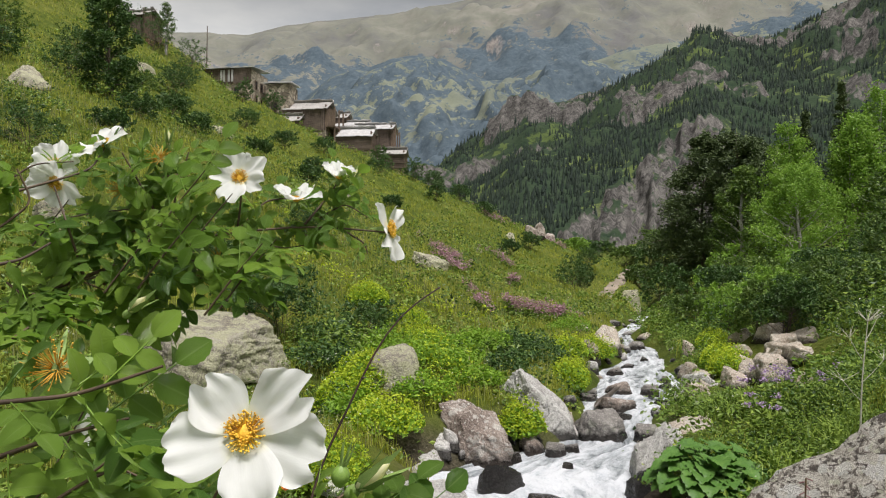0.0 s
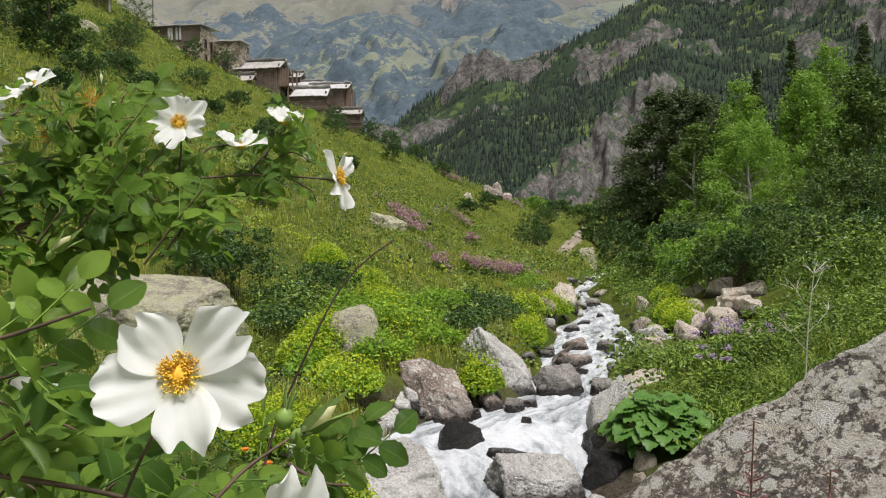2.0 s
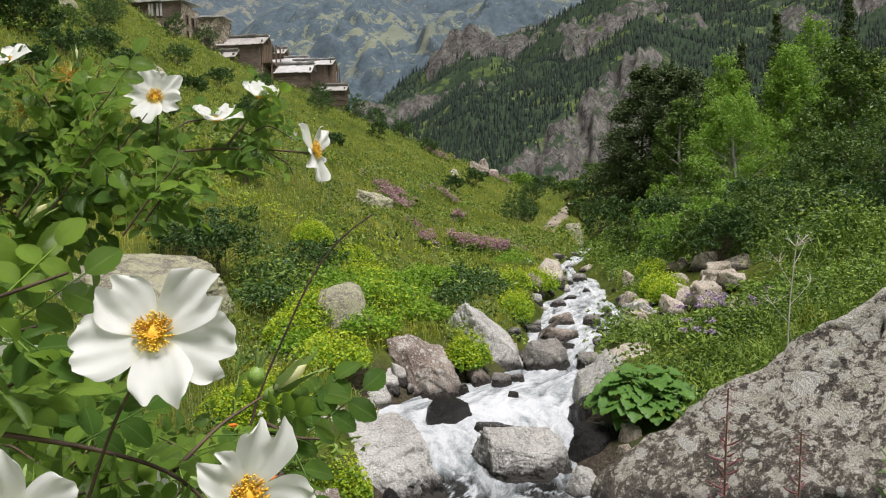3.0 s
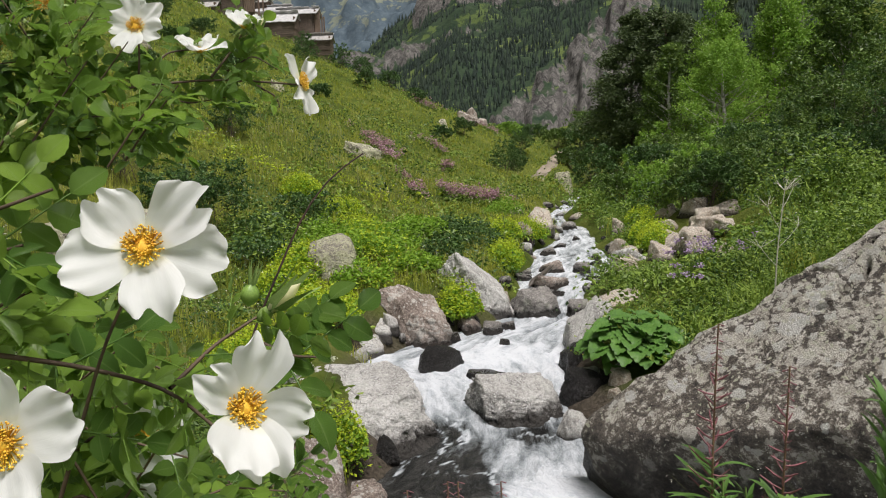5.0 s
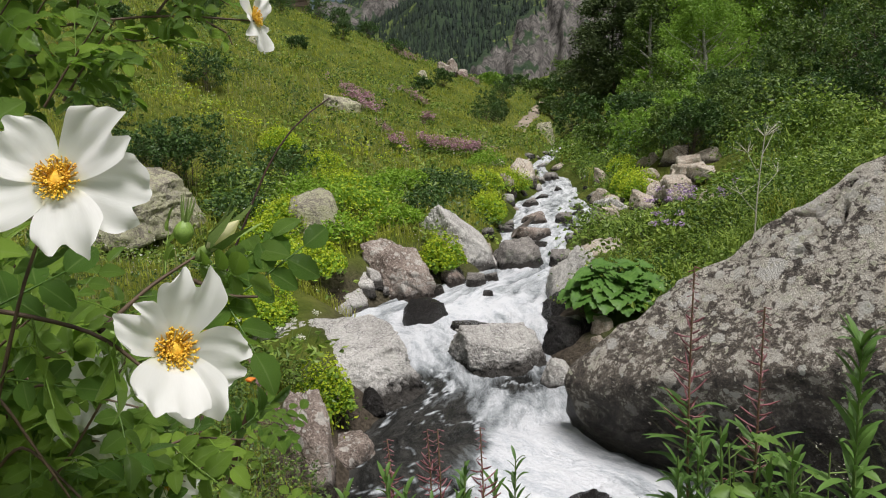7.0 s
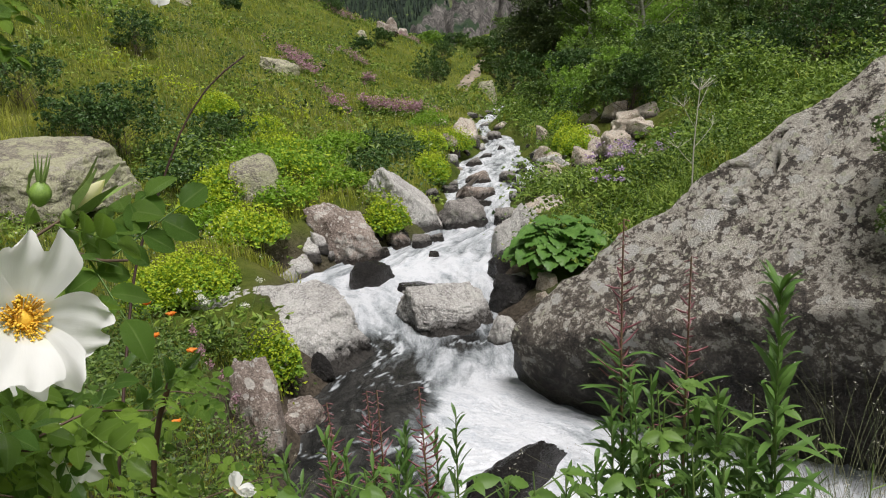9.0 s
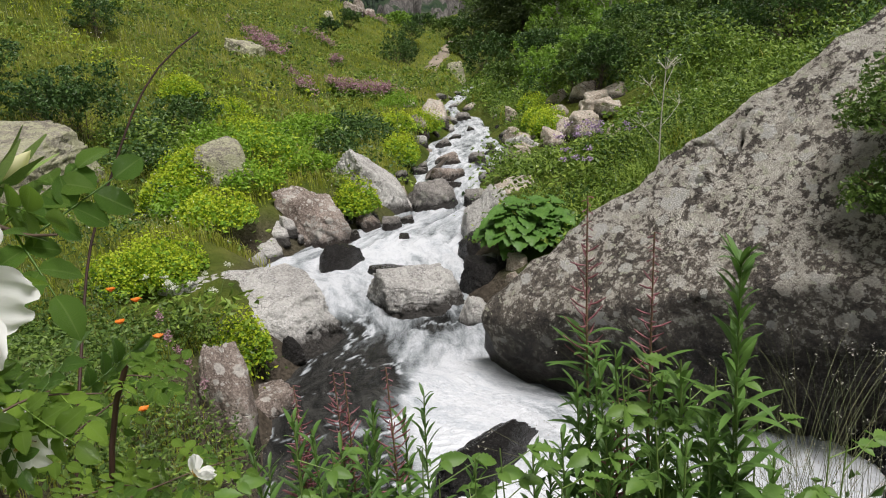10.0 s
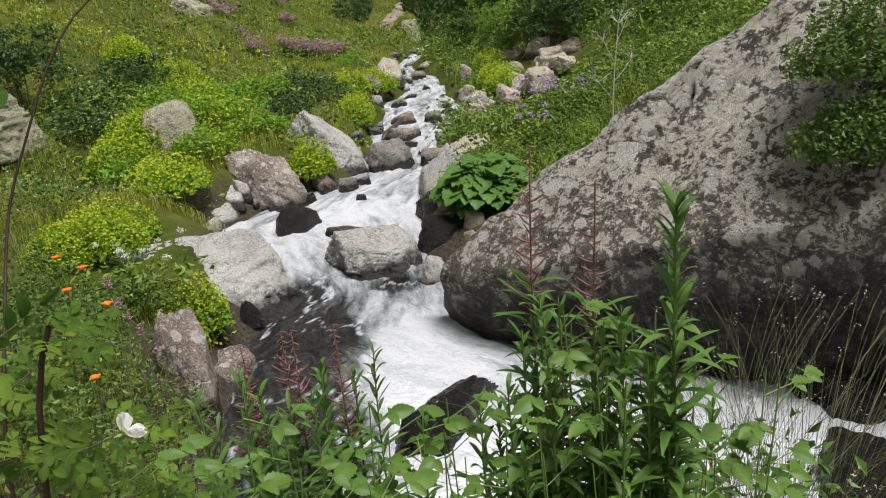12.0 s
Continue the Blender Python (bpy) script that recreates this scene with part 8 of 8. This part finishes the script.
twig([(-0.144, 0.530, 1.626), (-0.127, 0.543, 1.650), (-0.108, 0.547, 1.652)], 5, 0.80, 0.0016)
twig([(-0.144, 0.530, 1.626), (-0.140, 0.525, 1.646), (-0.138, 0.519, 1.660)], 3, 0.80, 0.0016)
twig([(-0.261, 0.426, 1.615), (-0.237, 0.438, 1.639), (-0.244, 0.433, 1.658)], 6, 0.90, 0.0016)
twig([(-0.213, 0.474, 1.592), (-0.195, 0.492, 1.577), (-0.176, 0.499, 1.564)], 7, 0.90, 0.0016)
twig([(-0.237, 0.440, 1.586), (-0.222, 0.424, 1.574), (-0.226, 0.399, 1.564)], 6, 0.95, 0.0016)
twig([(-0.140, 0.531, 1.626), (-0.134, 0.533, 1.607), (-0.132, 0.534, 1.585)], 4, 0.85, 0.0016)
twig([(-0.077, 0.564, 1.631), (-0.058, 0.567, 1.620), (-0.056, 0.567, 1.612)], 3, 0.75, 0.0016)
twig([(-0.250, 0.409, 1.575), (-0.229, 0.444, 1.577), (-0.219, 0.449, 1.586)], 4, 0.90, 0.0016)
twig([(-0.254, 0.451, 1.647), (-0.222, 0.477, 1.663), (-0.222, 0.496, 1.680)], 5, 0.85, 0.0016)
twig([(-0.162, 0.260, 1.554), (-0.129, 0.267, 1.556), (-0.099, 0.270, 1.566)], 5, 1.00, 0.0018)
twig([(-0.170, 0.273, 1.529), (-0.137, 0.271, 1.541), (-0.112, 0.273, 1.547)], 5, 1.00, 0.0018)
twig([(-0.152, 0.278, 1.509), (-0.130, 0.282, 1.523), (-0.111, 0.281, 1.531)], 4, 1.00, 0.0016)
twig([(-0.181, 0.288, 1.600), (-0.165, 0.297, 1.604), (-0.156, 0.302, 1.611)], 3, 0.90, 0.0016)
twig([(-0.111, 0.263, 1.439), (-0.082, 0.257, 1.514), (-0.071, 0.251, 1.532)], 3, 0.90, 0.0016)
twig([(-0.132, 0.267, 1.512), (-0.095, 0.271, 1.503), (-0.065, 0.268, 1.494), (-0.042, 0.252, 1.479)], 6, 0.95, 0.0018)
twig([(-0.065, 0.268, 1.494), (-0.054, 0.294, 1.503), (-0.035, 0.305, 1.513)], 4, 0.90, 0.0016)
twig([(-0.039, 0.297, 1.503), (-0.025, 0.288, 1.498), (-0.015, 0.288, 1.497)], 3, 1.00, 0.0016)
twig([(-0.187, 0.419, 1.387), (-0.165, 0.440, 1.416), (-0.134, 0.450, 1.412)], 3, 1.20, 0.0016)
twig([(-0.161, 0.405, 1.442), (-0.174, 0.404, 1.458), (-0.183, 0.403, 1.471)], 3, 1.20, 0.0016)
twig([(-0.131, 0.431, 1.366), (-0.089, 0.449, 1.378), (-0.055, 0.452, 1.371)], 3, 1.20, 0.0016)
twig([(-0.200, 0.497, 1.434), (-0.177, 0.495, 1.395), (-0.188, 0.472, 1.349)], 4, 1.20, 0.0016)
twig([(-0.161, 0.470, 1.321), (-0.137, 0.493, 1.349), (-0.159, 0.494, 1.370)], 4, 1.20, 0.0016)
twig([(-0.144, 0.451, 1.398), (-0.112, 0.454, 1.371), (-0.091, 0.481, 1.366)], 5, 0.95, 0.0016)
twig([(-0.185, 0.510, 1.304), (-0.142, 0.526, 1.300), (-0.124, 0.547, 1.306)], 4, 0.95, 0.0016)
twig([(-0.116, 0.693, 1.273), (-0.091, 0.674, 1.294), (-0.050, 0.675, 1.279)], 5, 0.90, 0.0016)
twig([(-0.119, 0.649, 1.186), (-0.050, 0.695, 1.180), (-0.009, 0.718, 1.172)], 5, 0.95, 0.0016)
twig([(-0.165, 0.711, 1.223), (-0.118, 0.736, 1.246), (-0.077, 0.751, 1.259)], 5, 1.00, 0.0016)
twig([(-0.129, 0.674, 1.130), (-0.073, 0.707, 1.160), (-0.049, 0.765, 1.152)], 5, 1.00, 0.0016)
twig([(-0.146, 0.601, 1.223), (-0.110, 0.660, 1.199), (-0.084, 0.686, 1.169)], 5, 1.00, 0.0016)
twig([(-0.220, 0.430, 1.469), (-0.179, 0.444, 1.446), (-0.151, 0.451, 1.432)], 6, 1.00, 0.0016)
twig([(-0.219, 0.421, 1.434), (-0.173, 0.435, 1.412), (-0.136, 0.446, 1.404)], 6, 1.00, 0.0016)
twig([(-0.195, 0.416, 1.388), (-0.164, 0.430, 1.389), (-0.120, 0.443, 1.384)], 6, 1.00, 0.0016)
twig([(-0.196, 0.393, 1.510), (-0.170, 0.404, 1.495), (-0.150, 0.409, 1.483)], 5, 1.00, 0.0016)
twig([(-0.110, 0.718, 1.093), (-0.044, 0.773, 1.063), (0.020, 0.812, 1.018)], 6, 1.00, 0.0016)
twig([(-0.143, 0.512, 1.274), (-0.154, 0.531, 1.320), (-0.172, 0.557, 1.345)], 6, 1.00, 0.0016)
twig([(-0.251, 0.466, 1.603), (-0.232, 0.476, 1.613), (-0.218, 0.493, 1.621)], 5, 0.85, 0.0012)
twig([(-0.218, 0.493, 1.614), (-0.199, 0.501, 1.629), (-0.173, 0.510, 1.635)], 5, 0.85, 0.0012)
twig([(-0.251, 0.466, 1.627), (-0.230, 0.487, 1.636), (-0.206, 0.498, 1.640)], 5, 0.85, 0.0012)
twig([(-0.202, 0.498, 1.655), (-0.182, 0.504, 1.663), (-0.158, 0.522, 1.669)], 4, 0.85, 0.0012)
twig([(-0.267, 0.455, 1.650), (-0.250, 0.462, 1.665), (-0.235, 0.481, 1.669)], 4, 0.85, 0.0012)
twig([(-0.139, 0.542, 1.623), (-0.116, 0.548, 1.615), (-0.093, 0.562, 1.620)], 4, 0.85, 0.0012)
twig([(-0.093, 0.561, 1.637), (-0.073, 0.568, 1.650), (-0.057, 0.576, 1.640)], 4, 0.85, 0.0012)
twig([(-0.236, 0.463, 1.599), (-0.207, 0.477, 1.585), (-0.186, 0.496, 1.581)], 5, 0.85, 0.0012)
twig([(-0.249, 0.433, 1.593), (-0.237, 0.440, 1.580), (-0.213, 0.451, 1.569)], 5, 0.85, 0.0012)
twig([(-0.199, 0.502, 1.599), (-0.173, 0.511, 1.591), (-0.155, 0.528, 1.599)], 4, 0.85, 0.0012)



def in_front_of_bloom(x, y, z):
    """Whether a sprig here would stand between the path beside the bush and one of its open blooms."""
    return any(y < b + 0.02 and math.hypot(x / y - a / b, (z - 1.58) / y - (c - 1.58) / b) < 0.030 / b for a, b, c in OPEN_FLOWERS)


# The leafy crown round the upper blooms.
for k in range(13):
    deep = 0.42 + 0.09 * rose_rng.rand()
    x0, z0 = (-0.58 + 0.34 * rose_rng.rand()) * deep, 1.60 + (-0.02 + 0.15 * rose_rng.rand()) * deep
    if in_front_of_bloom(x0, deep, z0):
        continue
    twig([(x0 - 0.015, deep, z0 - 0.02), (x0, deep, z0), (x0 + 0.02, deep - 0.005, z0 + 0.022)], 3, 0.95, 0.0012)
# The dense lower foliage behind the open blooms.
for k in range(26):
    a, b = rose_rng.rand(), rose_rng.rand()
    deep = 0.31 + 0.16 * rose_rng.rand()
    x0, z0 = -(0.48 - 0.24 * a) * deep - 0.02, 1.585 - (0.16 + 0.42 * b) * deep
    lean_x, lean_z = 0.025 + 0.02 * rose_rng.rand(), 0.03 * rose_rng.normal()
    if in_front_of_bloom(x0, deep, z0):
        continue
    twig([(x0 - 0.02, deep + 0.01, z0 - 0.02), (x0, deep, z0), (x0 + lean_x, deep - 0.005, z0 + lean_z)], 4, 0.95, 0.0014)

# Stems that rise from the ground, and the long red cane that arches over the meadow.
for pts, r in (([(-0.30, 0.62, -0.02), (-0.40, 0.55, 0.8), (-0.36, 0.48, 1.35), (-0.27, 0.45, 1.58)], 0.006), ([(-0.33, 0.6, -0.02), (-0.30, 0.42, 0.9), (-0.22, 0.33, 1.35), (-0.16, 0.30, 1.50)], 0.005), ([(-0.28, 0.66, -0.02), (-0.16, 0.66, 0.7), (-0.126, 0.655, 1.15), (-0.115, 0.693, 1.273), (-0.10, 0.70, 1.31), (-0.091, 0.676, 1.30)], 0.0042)):
    q = smooth_path(pts, 26)
    held(child("stem", tube(q, np.linspace(r, r * 0.6, 26), 8), CANE, rose, smooth=True))
cane_path = smooth_path([(-0.26, 0.66, -0.02), (-0.19, 0.68, 0.7), (-0.159, 0.696, 1.186), (-0.147, 0.786, 1.31), (-0.134, 0.833, 1.398), (-0.113, 0.834, 1.422), (-0.085, 0.859, 1.496), (-0.051, 0.877, 1.549), (-0.022, 0.886, 1.574), (-0.003, 0.89, 1.579)], 60)
held(child("cane", tube(cane_path, np.linspace(0.0042, 0.0009, 60), 8), CANE, rose, "long bare reddish cane with thorns", True))
for k in range(22, 58, 4):
    q = cane_path[k]
    s = 1 if k % 8 else -1
    th = child("thorn", tube([q, q + (0.006 * s, -0.001, 0.001)], [0.0013, 0.0001], 5), CANE, rose)
    held(th)

# how the two nearest blooms hold their petals
RAYS = {3: [(-51, 1.12), (44, 0.96), (106, 1.12), (-167, 1.03), (-108, 1.12)], 8: [(-22, 1.10), (48, 0.86), (-112, 1.0), (150, 1.12), (-168, 0.98)]}
for place, facing, r, spin, seed, opened in (((-0.065, 0.252, 1.546), (0.06, -0.86, 0.42), 0.0256, 0, 3, 0.95), ((-0.035, 0.242, 1.493), (0.55, -0.74, 0.30), 0.0255, 0, 8, 0.78), ((-0.104, 0.229, 1.491), (0.1, -0.95, 0.2), 0.027, 10, 5, 0.9),
                                             ((-0.119, 0.405, 1.429), (0.35, -0.8, 0.3), 0.024, 60, 6, 0.9), ((-0.139, 0.519, 1.663), (0.02, -0.95, 0.22), 0.0215, 18, 9, 0.95), ((-0.244, 0.478, 1.655), (0.0, -0.86, -0.25), 0.0185, 30, 11, 0.85),
                                             ((-0.223, 0.496, 1.682), (-0.35, -0.55, 0.75), 0.020, 75, 12, 0.9), ((-0.106, 0.547, 1.650), (0.15, -0.30, 0.92), 0.019, 25, 14, 0.75), ((-0.077, 0.560, 1.668), (0.2, -0.35, 0.85), 0.017, 0, 15, 0.6),
                                             ((-0.041, 0.577, 1.631), (0.93, -0.36, 0.10), 0.026, 35, 17, 0.98), ((-0.201, 0.447, 1.503), (0.3, -0.7, 0.5), 0.018, 50, 18, 0.8), ((-0.123, 0.537, 1.309), (0.3, -0.85, -0.1), 0.018, 20, 19, 0.85),
                                             ((-0.133, 0.545, 1.334), (-0.3, -0.7, 0.5), 0.016, 50, 20, 0.7), ((-0.128, 0.403, 1.401), (0.1, -0.7, -0.4), 0.017, 70, 22, 0.8), ((-0.101, 0.447, 1.350), (0.3, -0.6, 0.2), 0.018, 15, 23, 0.8), ((-0.039, 0.602, 1.226), (0.75, 0.15, 0.65), 0.017, 65, 24, 0.55), ((-0.252, 0.49, 1.668), (0.3, -0.7, 0.4), 0.018, 45, 25, 0.7)):
    held(flower(rose, place, facing, r * 0.93, spin, seed, opened, RAYS.get(seed)))
for place, facing, r in (((-0.158, 0.533, 1.607), (0.1, -0.9, 0.1), 0.021), ((-0.188, 0.500, 1.674), (0.1, -0.8, 0.5), 0.020), ((-0.206, 0.485, 1.652), (0.0, -0.9, 0.3), 0.020), ((-0.227, 0.445, 1.577), (0.2, -0.8, 0.3), 0.018), ((-0.144, 0.283, 1.564), (0.1, -0.8, 0.4), 0.024)):
    spent_flower(rose, place, facing, r)
    held([o for o in rose.children if o.name.startswith("spent_flower")][-1])
for place, facing, r in (((-0.033, 0.302, 1.514), (0.75, -0.25, 0.62), 0.024), ((-0.182, 0.501, 1.683), (0.1, -0.2, 1.0), 0.013), ((-0.068, 0.571, 1.668), (0.4, 0, 0.9), 0.013), ((-0.02, 0.31, 1.507), (0.9, -0.3, 0.4), 0.015), ((-0.25, 0.43, 1.56), (0.2, -0.4, 0.8), 0.012), ((-0.115, 0.28, 1.585), (0.75, -0.3, 0.6), 0.013)):
    bud(rose, place, facing, r)
    held([o for o in rose.children if o.name.startswith("bud")][-1])


def hip(place, facing, r):
    """A green rose hip with the dry sepals at its tip."""
    zz = np.linspace(0, 1, 9)
    f = child("hip", tube([(0, 0, z) for z in zz], 0.42 * np.sin(np.pi * np.clip(0.04 + 0.90 * zz, 0, 1)) ** 0.7, 10), HIP, rose, "small green unripe rose hip", True)
    f.matrix_basis = toward(place, facing, 0) @ Matrix.Scale(r, 4)
    tips = []
    for k in range(5):
        a = k * 1.2566
        tips.append(tube([(0.1 * math.cos(a), 0.1 * math.sin(a), 0.95), (0.22 * math.cos(a), 0.22 * math.sin(a), 1.5), (0.30 * math.cos(a), 0.30 * math.sin(a), 2.1)], [0.07, 0.05, 0.01], 4))
    child("calyx", join(tips), SEPAL, f)
    held(f)


HIP = plain_material("green_hip", (0.12, 0.22, 0.04), (0.24, 0.36, 0.07), 90, 0.4, dist=0.001)
hip((-0.039, 0.286, 1.519), (0.25, -0.1, 0.95), 0.0085)
hip((-0.060, 0.30, 1.530), (0.1, -0.2, 0.95), 0.0075)
